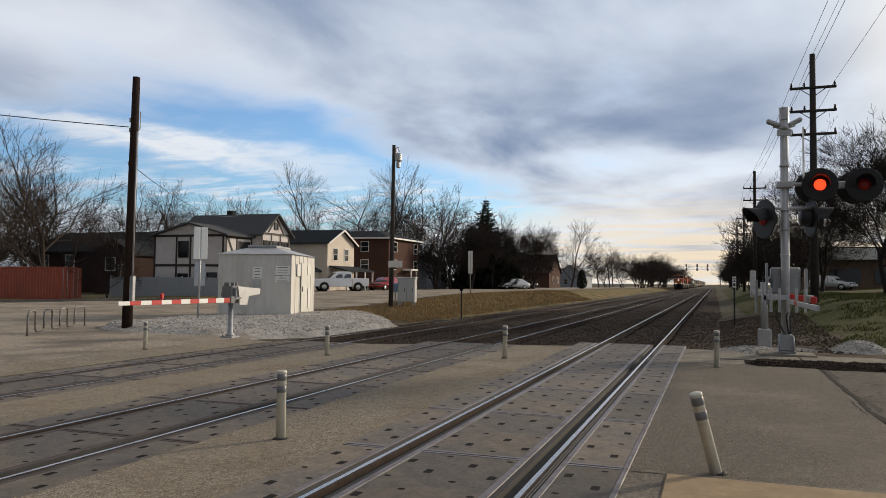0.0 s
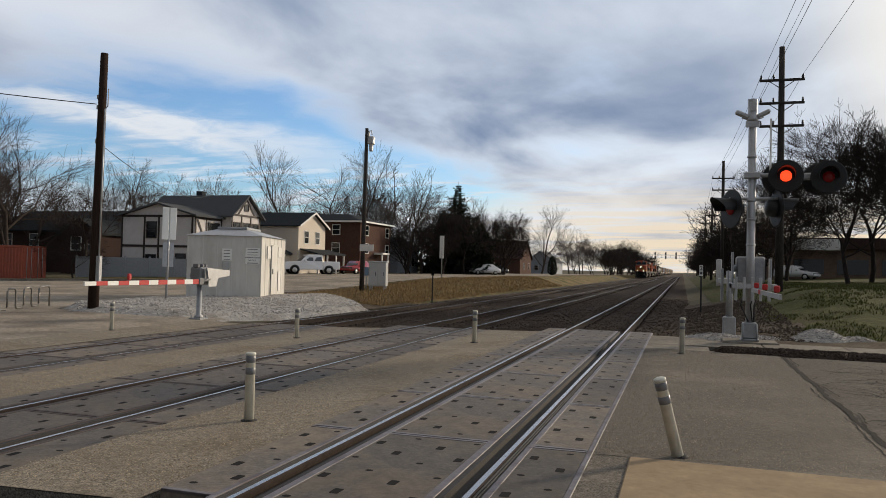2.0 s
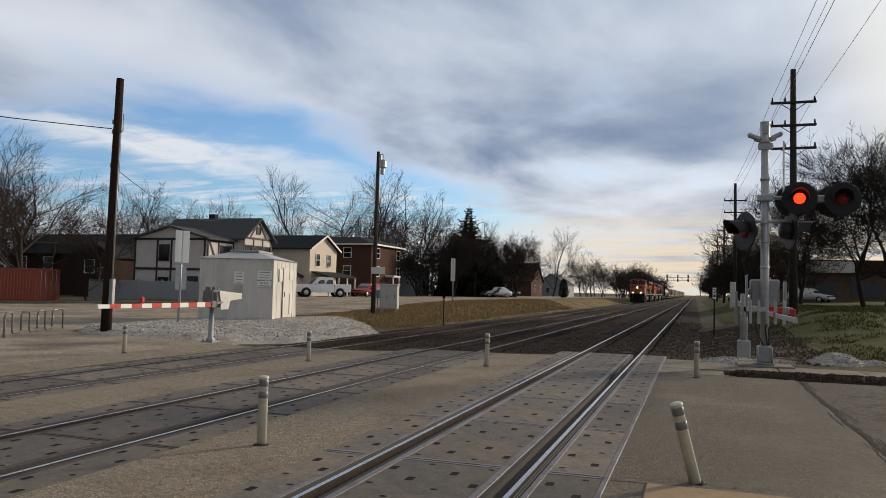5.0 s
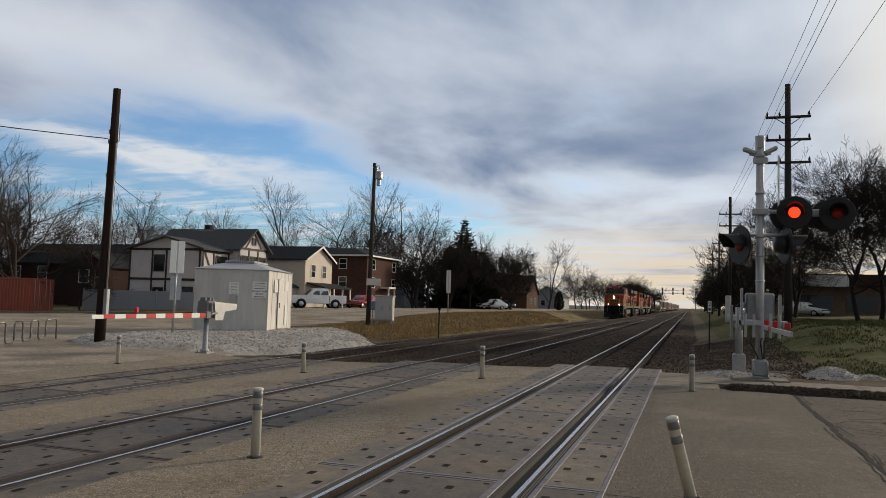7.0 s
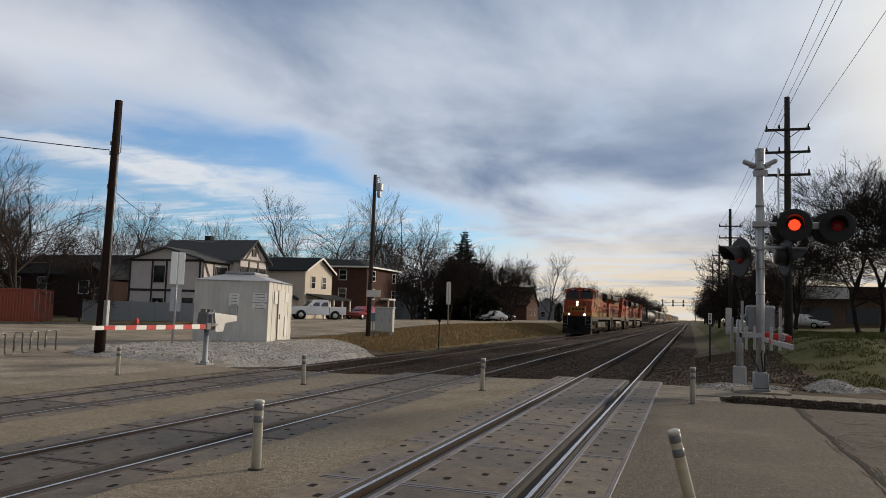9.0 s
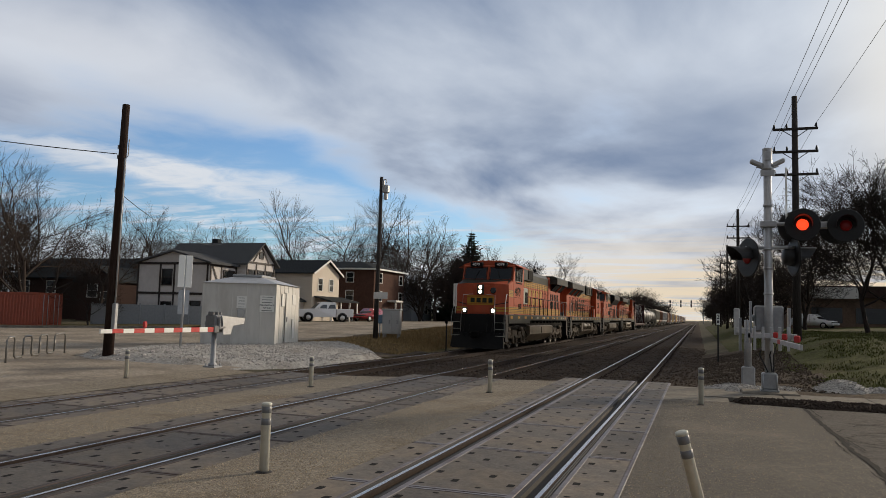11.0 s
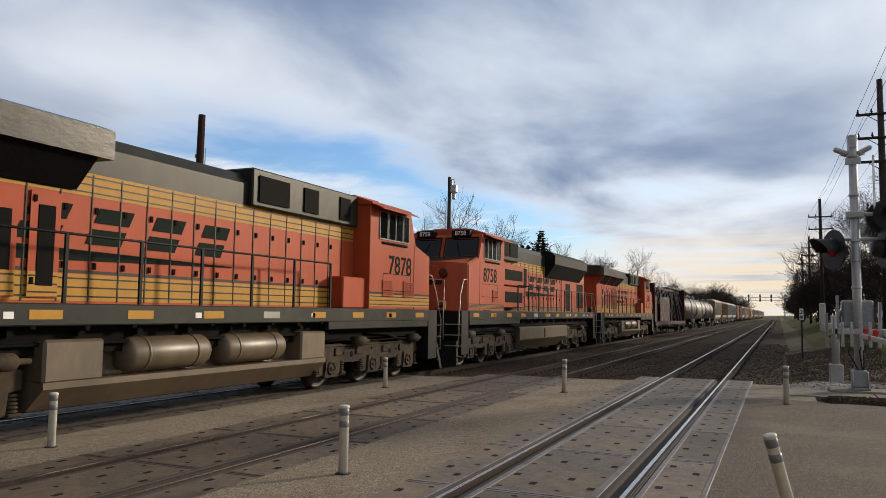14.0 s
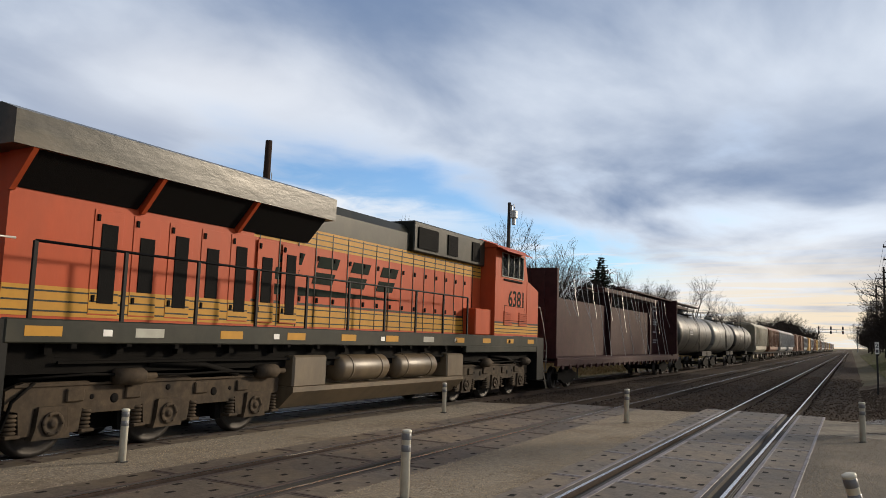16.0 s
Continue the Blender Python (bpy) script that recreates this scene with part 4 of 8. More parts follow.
        if old:
            band(loco, s, 1.501, -9.58, -8.52, 2.92, 3.26, "yellow", 0)
            bm = bmesh.new()
            for z in (2.905, 3.01, 3.09, 3.17, 3.265):
                box(bm, min(s * 1.504, s * 1.509), max(s * 1.504, s * 1.509), -9.58, -8.50, z - 0.012, z + 0.012)
            box(bm, min(s * 1.504, s * 1.509), max(s * 1.504, s * 1.509), -8.515, -8.49, 2.9, 3.27)
            part("pinstripe", bm, M["dark_green"], loco)
            band(loco, s, 1.501, -9.58, -5.86, 2.04, 2.40, "yellow", 4)
        else:
            band(loco, s, 1.501, -9.58, -5.86, 2.06, 2.36 if maker == "ge" else 2.18, "yellow", 3)
            band(loco, s, 1.500, -9.58, -5.86, 2.37 if maker == "ge" else 2.19, 2.42 if maker == "ge" else 2.22, "dark_green", 0)
        bm = bmesh.new()
        for y0, y1, z0, z1 in ((-8.3, -6.6, 2.90, 2.915), (-8.3, -6.6, 2.46, 2.475), (-8.3, -8.285, 2.46, 2.915), (-6.615, -6.6, 2.46, 2.915), (-8.2, -7.4, 1.995, 2.01)):
            box(bm, min(s * 1.50, s * 1.504), max(s * 1.50, s * 1.504), y0, y1, z0, z1)
        part("hatch", bm, M["under"], loco, "outline of a side hatch")
        bm = bmesh.new()
        for k in range(8 if not old else 5):
            box(bm, min(s * 1.50, s * 1.535), max(s * 1.50, s * 1.535), -7.2, -6.55, 2.32 + k * 0.055, 2.35 + k * 0.055)
            if maker == "ge" and not old:
                box(bm, min(s * 1.50, s * 1.535), max(s * 1.50, s * 1.535), -8.5, -7.8, 2.32 + k * 0.055, 2.35 + k * 0.055)
        part("louver", bm, M["under"] if old else body, loco)
    # nose front
    bm = bmesh.new()
    box(bm, -0.20, 0.20, -10.10, -9.98, 2.98, 3.50, 0.03)
    lamp_box = part("headlight_housing", bm, M["dark_green"], loco, "headlight housing on the nose")
    for z in (3.12, 3.36):
        bm = bmesh.new()
        lathe(bm, [(0.095, 0.0), (0.088, 0.02), (0.03, 0.03)], 16, pose(0, -10.10, z, 90, 0, 0))
        part("headlight", bm, M["headlight"] if facing else M["pane"], lamp_box, "lit headlight" if facing else "dark headlight")
    bm = bmesh.new()
    box(bm, -0.42, 0.52, -10.022, -9.99, 2.02, 3.46, 0.015)
    nd = part("nose_door", bm, body, loco, "nose door")
    bm = bmesh.new()
    lathe(bm, [(0.17, 0.0), (0.17, 0.02), (0.13, 0.03)], 8, pose(0.72, -10.0, 3.2, 90, 0, 0))
    part("window", bm, M["pane"], loco, "round-cornered nose window")
    if old:
        bm = bmesh.new()
        for z0, z1 in ((2.45, 2.50), (2.52, 2.86), (2.88, 2.93)):
            box(bm, -0.76, 0.76, -10.034, -10.02, z0, z1)
        part("nose_emblem", bm, M["yellow"], loco, "yellow emblem on the nose")
        bm = bmesh.new()
        for i in range(4):
            x = -0.56 + i * 0.34
            box(bm, x, x + 0.24, -10.043, -10.03, 2.57, 2.81)
        for s in (-1, 1):
            quad_box(bm, [(s * 0.80, -9.998, 2.44), (s * 1.47, -9.645, 2.58), (s * 1.47, -9.645, 2.62), (s * 0.80, -9.998, 2.49)][:: 1 if s > 0 else -1], 0.01)
        part("emblem_bars", bm, M["dark_green"], loco)
        for s in (-1, 1):
            for z in (2.12, 2.26):
                bm = bmesh.new()
                quad_box(bm, [(s * 0.80, -9.998, z), (s * 1.49, -9.635, z), (s * 1.49, -9.635, z + 0.09), (s * 0.80, -9.998, z + 0.09)][:: 1 if s > 0 else -1], 0.01)
                part("stripe", bm, M["yellow"], loco)
    else:
        bm = bmesh.new()
        for i in range(4):
            x = -0.62 + i * 0.34
            quad_box(bm, [(x, -10.03, 2.82), (x + 0.24, -10.03, 2.82), (x + 0.30, -10.03, 2.98), (x + 0.06, -10.03, 2.98)], 0.012)
        part("nose_emblem", bm, M["dark_green"], loco, "dark emblem bars on the nose")
    # pilot, plow, steps, coupler, ditch lights
    for e, y in ((-1, -10.2), (1, 10.3)):
        bm = bmesh.new()
        box(bm, -1.42, 1.42, min(y, y + e * 0.14), max(y, y + e * 0.14), 0.85, 1.98, 0.02)
        part("end_plate", bm, M["black"], loco)
        bm = bmesh.new()
        pts = [(-1.5, 0.16), (-1.1, 0.12), (1.1, 0.12), (1.5, 0.16), (1.42, 0.95), (-1.42, 0.95)]
        lo_v = prism(bm, pts, "y", y + e * 0.1, y + e * 0.24)
        for v in bm.verts:
            v.co.y += e * (0.95 - v.co.z) * 0.55 * (1 - abs(v.co.x) / 2.6)
        part("snow_plow", bm, M["black"], loco, "black snow plow")
        bm = bmesh.new()
        box(bm, -0.16, 0.16, min(y, y + e * 0.75), max(y, y + e * 0.75), 0.72, 0.98, 0.03)
        box(bm, -0.22, 0.22, min(y + e * 0.6, y + e * 0.86), max(y + e * 0.6, y + e * 0.86), 0.66, 1.06, 0.06)
        part("coupler", bm, M["under"], loco)
        for q in (-0.75, -0.45, 0.5, 0.8):
            bm = bmesh.new()
            tube(bm, [(q, y + e * 0.12, 1.5), (q * 1.05, y + e * 0.4, 1.0), (q * 0.9, y + e * 0.3, 0.75)], 0.03, 5)
            part("air_hose", bm, M["black"], loco)
        for s in (-1, 1):
            bm = bmesh.new()
            sw0, sw1 = min(s * 0.95, s * 1.5), max(s * 0.95, s * 1.5)
            box(bm, sw0, sw1, min(y - e * 0.62, y), max(y - e * 0.62, y), 0.5, 1.98)
            part("step_well", bm, M["black"], loco)
            for z in (0.42, 0.78, 1.14, 1.50):
                bm = bmesh.new()
                box(bm, min(s * 0.95, s * 1.52), max(s * 0.95, s * 1.52), min(y + e * 0.02, y + e * 0.30), max(y + e * 0.02, y + e * 0.30), z, z + 0.03)
                part("step", bm, M["black"], loco, "black step")
                bm = bmesh.new()
                box(bm, min(s * 1.0, s * 1.522), max(s * 1.0, s * 1.522), min(y + e * 0.29, y + e * 0.305), max(y + e * 0.29, y + e * 0.305), z + 0.006, z + 0.034)
                part("step_edge", bm, M["panel_grey"], loco, "pale worn step edge")
            bm = bmesh.new()
            tube(bm, [(s * 1.50, y + e * 0.26, 0.75), (s * 1.52, y + e * 0.27, 1.7), (s * 1.46, y + e * 0.02, 2.5), (s * 1.45, y - e * 0.3, 3.0), (s * 1.45, y - e * 0.62, 3.0)], 0.017, 6)
            tube(bm, [(s * 0.95, y + e * 0.30, 1.0), (s * 0.95, y + e * 0.30, 1.75), (s * 0.90, y + e * 0.12, 2.95), (s * 0.35, y + e * 0.12, 3.0)], 0.017, 6)
            part("grab_rail", bm, M["worn_steel"], loco, "bright bent steel grab rail")
            bm = bmesh.new()
            box(bm, s * 0.80 - 0.14, s * 0.80 + 0.14, min(y, y + e * 0.16), max(y, y + e * 0.16), 2.0, 2.30, 0.03)
            lamp = part("ditch_light", bm, M["yellow"] if maker == "emd" else M["dark_green"], loco, "ditch light")
            bm = bmesh.new()
            lathe(bm, [(0.095, 0.0), (0.09, 0.02), (0.03, 0.03)], 14, pose(s * 0.80, y + e * 0.16, 2.16, 90 * -e, 0, 0))
            part("lens", bm, M["headlight"] if facing and e < 0 else M["pane"], lamp)
    # hood
    y0, y1 = -5.85, 9.55
    bm = bmesh.new()
    prism(bm, [(-H, 1.97), (H, 1.97), (H, 4.45), (0.80, 4.66), (-0.80, 4.66), (-H, 4.45)], "y", y0, 4.6)
    prism(bm, [(-H - 0.03, 1.97), (H + 0.03, 1.97), (H + 0.03, 4.62), (-H - 0.03, 4.62)], "y", 4.6, y1)
    part("hood", bm, body, loco, "orange engine hood")
    bm = bmesh.new()
    prism(bm, [(-H - 0.006, 4.02), (H + 0.006, 4.02), (H + 0.006, 4.46), (0.81, 4.675), (-0.81, 4.675), (-H - 0.006, 4.46)], "y", y0 + 0.01, 4.62)
    if maker == "ge":
        box(bm, -1.12, 1.12, y0, -1.4, 4.02, 4.80, 0.03)
    else:
        box(bm, -1.15, 1.15, y0, -3.0, 3.95, 4.78, 0.03)
    part("hood_roof", bm, M["dark_green"], loco, "dark green hood top")
    for s in (-1, 1):
        band(loco, s, H + 0.002, y0, 4.6 if maker == "ge" else 2.0, 3.66, 4.02, "yellow", 3)
        band(loco, s, H + 0.034, 4.6, y1, 2.04, 2.45 if maker == "ge" else 2.16, "yellow", 3)
        band(loco, s, H + 0.002, y0, 4.6, 2.04, 2.45 if maker == "ge" else 2.16, "yellow", 3)
        band(loco, s, H + 0.001, y0, 4.6, 2.46 if maker == "ge" else 2.17, 2.51 if maker == "ge" else 2.22, "dark_green")
        door_seams(loco, s, H + 0.005, y0 + 0.6, 4.4, 0.62, 2.03, 4.0, rng)
        # emblem on the hood: four blocks over a wedge
        ly, pitch = (-2.1, 1.2) if old else ((-1.1, 1.2) if maker == "emd" else ((-0.6, 1.28) if s < 0 else (-1.6, 1.28)))
        bm = bmesh.new()
        sx = H + 0.012
        for i in range(4):
            a = ly + i * pitch
            sl = 0.0 if old else 0.28
            z0, z1 = (2.62, 3.56) if old else (2.92, 3.50)
            mid = (z0 + z1) / 2
            for p, q in ((z0, mid - 0.05), (mid + 0.05, z1)):
                k0, k1 = sl * s * (p - z0) / (z1 - z0), sl * s * (q - z0) / (z1 - z0)
                pts = [(s * sx, a + k0, p), (s * sx, a + 0.74 + k0, p), (s * sx, a + 0.74 + k1, q), (s * sx, a + k1, q)]
                quad_box(bm, pts if s > 0 else pts[::-1], 0.006)
        part("emblem", bm, M["yellow"] if old else M["figure_green"], loco, "large emblem blocks on the hood side")
        if not old:
            bm = bmesh.new()
            a, b = (ly - 0.35, ly + 4.9)
            quad_box(bm, ([(s * sx, a, 2.62), (s * sx, b, 2.74), (s * sx, b, 2.76), (s * sx, a, 2.84)] if s > 0 else [(s * sx, a, 2.74), (s * sx, b, 2.62), (s * sx, b, 2.84), (s * sx, a, 2.76)][::-1]), 0.006)
            part("emblem_wedge", bm, M["figure_green"], loco)
    # machinery boxes behind the cab
    for s in (-1, 1):
        if old:
            bm = bmesh.new()
            box(bm, min(s * 0.9, s * 1.42), max(s * 0.9, s * 1.42), -5.85, -4.3, 2.6, 3.52, 0.03)
            bx = part("equipment_box", bm, M["panel_grey"], loco, "faded grey-green equipment box")
            bm = bmesh.new()
            box(bm, min(s * 1.42, s * 1.44), max(s * 1.42, s * 1.44), -5.1, -4.42, 2.68, 3.28)
            part("grille", bm, M["grille"], bx)
            spots = ((-5.5, -5.1), (-4.95, -4.5), (-2.9, -1.5))
        elif maker == "ge":
            bm = bmesh.new()
            box(bm, min(s * 0.9, s * 1.4), max(s * 0.9, s * 1.4), -5.85, -4.7, 2.0, 2.75, 0.03)
            part("equipment_box", bm, body, loco)
            spots = ((-5.4, -4.9), (-3.9, -3.3), (-2.7, -1.6))
        else:
            for z0, z1 in ((2.12, 2.92), (2.96, 3.76)):
                bm = bmesh.new()
                box(bm, min(s * 0.9, s * 1.45), max(s * 0.9, s * 1.45), -5.8, -3.2, z0, z1, 0.03)
                bx = part("equipment_box", bm, body, loco, "orange blower box with dark grilles")
                bm = bmesh.new()
                box(bm, min(s * 1.45, s * 1.462), max(s * 1.45, s * 1.462), -5.6, -3.4, z0 + 0.2, z1 - 0.2)
                part("grille", bm, M["grille"], bx)
            bm = bmesh.new()
            box(bm, min(s * 0.97, s * 1.2), max(s * 0.97, s * 1.2), -3.15, -2.0, 2.95, 3.75)
            part("grille", bm, M["grille"], loco)
            spots = ((-5.7, -5.2), (-5.0, -4.4), (-4.2, -3.2))
        for a, b in spots:
            bm = bmesh.new()
            w = 1.125 if maker == "ge" else 1.155
            box(bm, min(s * w, s * (w + 0.03)), max(s * w, s * (w + 0.03)), a, b, 4.12, 4.66)
            gr = part("grille", bm, M["grille"], loco, "black louvred grille")
    # radiator with overhanging wings
    if maker == "ge":
        wy0, wy1 = (5.2, 10.0) if old else (2.7, 9.9)
        bm = bmesh.new()
        prism(bm, [(-1.56, 4.18), (1.56, 4.18), (1.56, 4.62), (1.2, 4.74), (-1.2, 4.74), (-1.56, 4.62)], "y", wy0, wy1)
        part("radiator", bm, M["radiator"], loco, "dusty dark overhanging radiator housing")
        for s in (-1, 1):
            n = 2 if old else 3
            for i in range(n):
                a = wy0 + 0.25 + (wy1 - wy0 - 0.5) * i / n
                b = wy0 + 0.1 + (wy1 - wy0 - 0.5) * (i + 1) / n
                bm = bmesh.new()
                pts = [(s * 1.03, a, 3.72), (s * 1.03, b, 3.72), (s * 1.5, b, 4.2), (s * 1.5, a, 4.2)]
                quad_box(bm, pts if s > 0 else pts[::-1], 0.04)
                part("grille", bm, M["grille"], loco, "black radiator screen")
                bm = bmesh.new()
                prism(bm, [(s * 1.01, 3.66), (s * 1.07, 3.66), (s * 1.55, 4.18), (s * 1.01, 4.18)], "y", b + 0.02, b + 0.10)
                part("bracket", bm, body, loco)
            for i in range(7 if not old else 5):
                a = 3.3 + i * 0.74 if not old else 5.4 + i * 0.72
                bm = bmesh.new()
                if old:
                    box(bm, min(s * 1.01, s * 1.025), max(s * 1.01, s * 1.025), a, a + 0.42, 2.5, 2.98)
                    box(bm, min(s * 1.01, s * 1.025), max(s * 1.01, s * 1.025), a, a + 0.42, 3.05, 3.5)
                else:
                    box(bm, min(s * 1.01, s * 1.034), max(s * 1.01, s * 1.034), a, a + 0.30, 2.25 + 0.2 * (i % 2), 3.42 - 0.12 * (i % 2), 0.005)
                part("vent", bm, M["grille"], loco, "black door vent")
                if not old:
                    bm = bmesh.new()
                    box(bm, min(s * 1.01, s * 1.022), max(s * 1.01, s * 1.022), a - 0.10, a + 0.44, 2.08, 3.62, 0.004)
                    dr = part("hood_door", bm, body, loco, "orange hood door")
                    band(dr, s, 1.0225, a - 0.095, a + 0.435, 2.10, 2.45, "yellow", 3)
                    for zz in (2.32, 3.50):
                        bm = bmesh.new()
                        box(bm, min(s * 1.02, s * 1.045), max(s * 1.02, s * 1.045), a + 0.34, a + 0.40, zz - 0.05, zz + 0.05, 0.008)
                        part("latch", bm, M["under"], dr)
    else:
        bm = bmesh.new()
        prism(bm, [(-1.05, 3.55), (-1.5, 4.15), (-1.5, 4.55), (-1.25, 4.72), (1.25, 4.72), (1.5, 4.55), (1.5, 4.15), (1.05, 3.55)], "y", 1.6, 8.3)
        part("radiator", bm, M["black"], loco, "black flared radiator housing")
        for s in (-1, 1):
            bm = bmesh.new()
            box(bm, min(s * 1.012, s * 1.03), max(s * 1.012, s * 1.03), 5.4, 6.3, 2.05, 3.4)
            box(bm, min(s * 1.012, s * 1.03), max(s * 1.012, s * 1.03), 7.8, 9.2, 2.2, 3.45)
            part("vent", bm, M["grille"], loco, "black door vent")
            band(loco, s, H + 0.035, 8.3, y1, 3.55, 3.95, "yellow", 3)
    bm = bmesh.new()
    box(bm, -0.45, 0.45, 2.2, 3.6, 4.64, 4.84, 0.03)
    part("exhaust_stack", bm, M["under"], loco)
    bm = bmesh.new()
    for q in (-0.25, 0.0, 0.25):
        lathe(bm, [(0.03, 0), (0.035, 0.35), (0.10, 0.5)], 10, pose(q + (0.5 if old else 0.2), 0.4 + q * 0.5, 4.82, 90, 0, 20))
        box(bm, q + 0.17, q + 0.23, 0.2, 0.5, 4.64, 4.82)
    part("air_horn", bm, M["black"], loco)
    for s in (-1, 1):
        handrail(loco, s, -4.0 if not old else -3.8, 9.4, 1.42, thick=0.028 if old else 0.034)
    # rear end
    for x in (-0.16, 0.16):
        bm = bmesh.new()
        lathe(bm, [(0.11, 0.0), (0.1, 0.05), (0.03, 0.06)], 12, pose(x, y1 + 0.02, 3.72, -90, 0, 0))
        part("headlight", bm, M["pane"], loco, "dark rear headlight")
    text_part(number, 0.34, M["dark_green"], loco, pose(0.45, y1 + 0.003, 3.35, 90, 0, 180), label="dark figures on the rear of the hood")
    # the upper works stand a little taller than drawn
    for o in loco.children_recursive:
        if o.name.startswith("wheelset"):
            continue
        if o.name.startswith("number") and not o.name.startswith("number_board"):
            o.location.z = 2.0 + (o.location.z - 2.0) * TALLER
            continue
        for v in o.data.vertices:
            if v.co.z > 2.0:
                v.co.z = 2.0 + (v.co.z - 2.0) * TALLER
    return loco


def freight_truck(parent, yc, keyed):
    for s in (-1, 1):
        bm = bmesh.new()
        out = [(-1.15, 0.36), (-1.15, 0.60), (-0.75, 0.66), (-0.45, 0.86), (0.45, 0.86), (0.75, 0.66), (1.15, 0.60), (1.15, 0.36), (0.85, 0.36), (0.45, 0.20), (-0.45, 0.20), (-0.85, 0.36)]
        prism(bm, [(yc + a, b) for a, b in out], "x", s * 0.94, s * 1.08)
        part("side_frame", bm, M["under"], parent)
    for a in (-0.88, 0.88):
        wheelset(parent, yc + a, 0.42, keyed)


def car_ends(car, half):
    for e in (-1, 1):
        bm = bmesh.new()
        box(bm, -0.14, 0.14, min(e * (half - 0.9), e * half), max(e * (half - 0.9), e * half), 0.74, 1.0, 0.03)
        part("coupler", bm, M["under"], car)


def centerbeam_car(length):
    car = thing("centerbeam_car", "empty dark maroon centerbeam flatcar with slack tie-down straps", "freight car", None, "cars of the train")
    h = length / 2 - 0.55
    bm = bmesh.new()
    box(bm, -1.42, 1.42, -h, h, 1.05, 1.22, 0.02)
    prism(bm, [(-h * 0.62, 1.06), (h * 0.62, 1.06), (h * 0.52, 0.72), (-h * 0.52, 0.72)], "x", -0.35, 0.35)
    part("deck", bm, M["maroon"], car)
    for e in (-1, 1):
        bm = bmesh.new()
        box(bm, -1.45, 1.45, min(e * h, e * (h - 0.22)), max(e * h, e * (h - 0.22)), 1.1, 4.68, 0.02)
        for x in (-0.9, -0.3, 0.3, 0.9):
            box(bm, x - 0.06, x + 0.06, min(e * h, e * (h + 0.07)), max(e * h, e * (h + 0.07)), 1.2, 4.6)
        for s in (-1, 1):
            box(bm, s * 1.45 - 0.06, s * 1.45 + 0.06, min(e * (h - 1.7), e * h), max(e * (h - 1.7), e * h), 1.15, 1.25)
        part("bulkhead", bm, M["maroon"], car, "maroon end bulkhead")
        for s in (-1, 1):
            bm = bmesh.new()
            yy = e * (h - 0.9)
            if e > 0:
                for k, z in enumerate((4.2, 3.95, 3.4, 3.25, 3.1, 2.6, 2.1, 1.95)):
                    box(bm, min(s * 0.2, s * 0.215), max(s * 0.2, s * 0.215), yy - 0.5, yy + 0.5 - 0.15 * (k % 3), z - 0.04, z + 0.04)
                part("lettering", bm, M["hopper_grey"], car, "unreadable white lettering as bars")
                bm = bmesh.new()
                box(bm, min(s * 0.02, s * 0.198), max(s * 0.02, s * 0.198), h - 2.1, h - 0.23, 1.22, 4.40, 0.01)
                part("end_panel", bm, M["maroon"], car, "solid maroon panel beside the bulkhead")
            else:
                bm.free()
    for s in (-1, 1):
        bm = bmesh.new()
        box(bm, s * 1.44 - 0.07, s * 1.44 + 0.07, -h, h, 0.92, 1.15, 0.01)
        for y in steps((-h + 0.6, h - 0.6, 0.9)):
            box(bm, s * 1.50 - 0.04, s * 1.50 + 0.04, y - 0.13, y + 0.13, 0.80, 0.98, 0.02)
        part("side_sill", bm, M["maroon"], car)
    bm = bmesh.new()
    box(bm, -0.28, 0.28, -h + 0.2, h - 0.2, 4.42, 4.66, 0.02)
    for s in (-1, 1):
        box(bm, s * 0.9 - 0.25, s * 0.9 + 0.25, -h + 0.2, h - 0.2, 4.60, 4.66)
    part("top_chord", bm, M["maroon"], car, "maroon top beam")
    rng = random.Random(8)
    post = None
    for i, y in enumerate(steps((-h + 1.2, h - 1.2, 1.22))):
        bm = bmesh.new()
        box(bm, -0.34, 0.34, -0.10, 0.10, 1.2, 4.42, 0.01)
        if post is None:
            post = part("post", bm, M["maroon"], car)
        else:
            bm.free()
            same_part(post, car, Matrix())
        car.children[-1].matrix_basis = pose(0, y, 0)
    bm = bmesh.new()
    box(bm, -0.06, 0.06, -h + 0.2, h - 0.2, 1.2, 3.75)
    part("center_web", bm, M["maroon"], car, "maroon centre partition")
    for i, y in enumerate(steps((-h + 1.0, h - 1.6, 0.86))):
        s = 1
        bm = bmesh.new()
        lean = rng.uniform(-0.08, 0.08) if i % 3 else rng.choice((-0.7, -0.5))
        z1, z0 = 4.5, rng.choice((1.25, 1.25, 2.9) if i % 3 else (2.4, 2.9))
        tube(bm, [(0.95, y, z1), (1.12 + rng.uniform(-.05, .1), y + lean * 0.5, (z0 + z1) / 2), (1.40, y + lean, z0)], 0.012, 4)
        part("strap", bm, M["worn_steel"], car, "slack pale tie-down strap")
    for yc in (-h + 2.4, h - 2.4):
        freight_truck(car, yc, True)
    car_ends(car, length / 2)
    return car


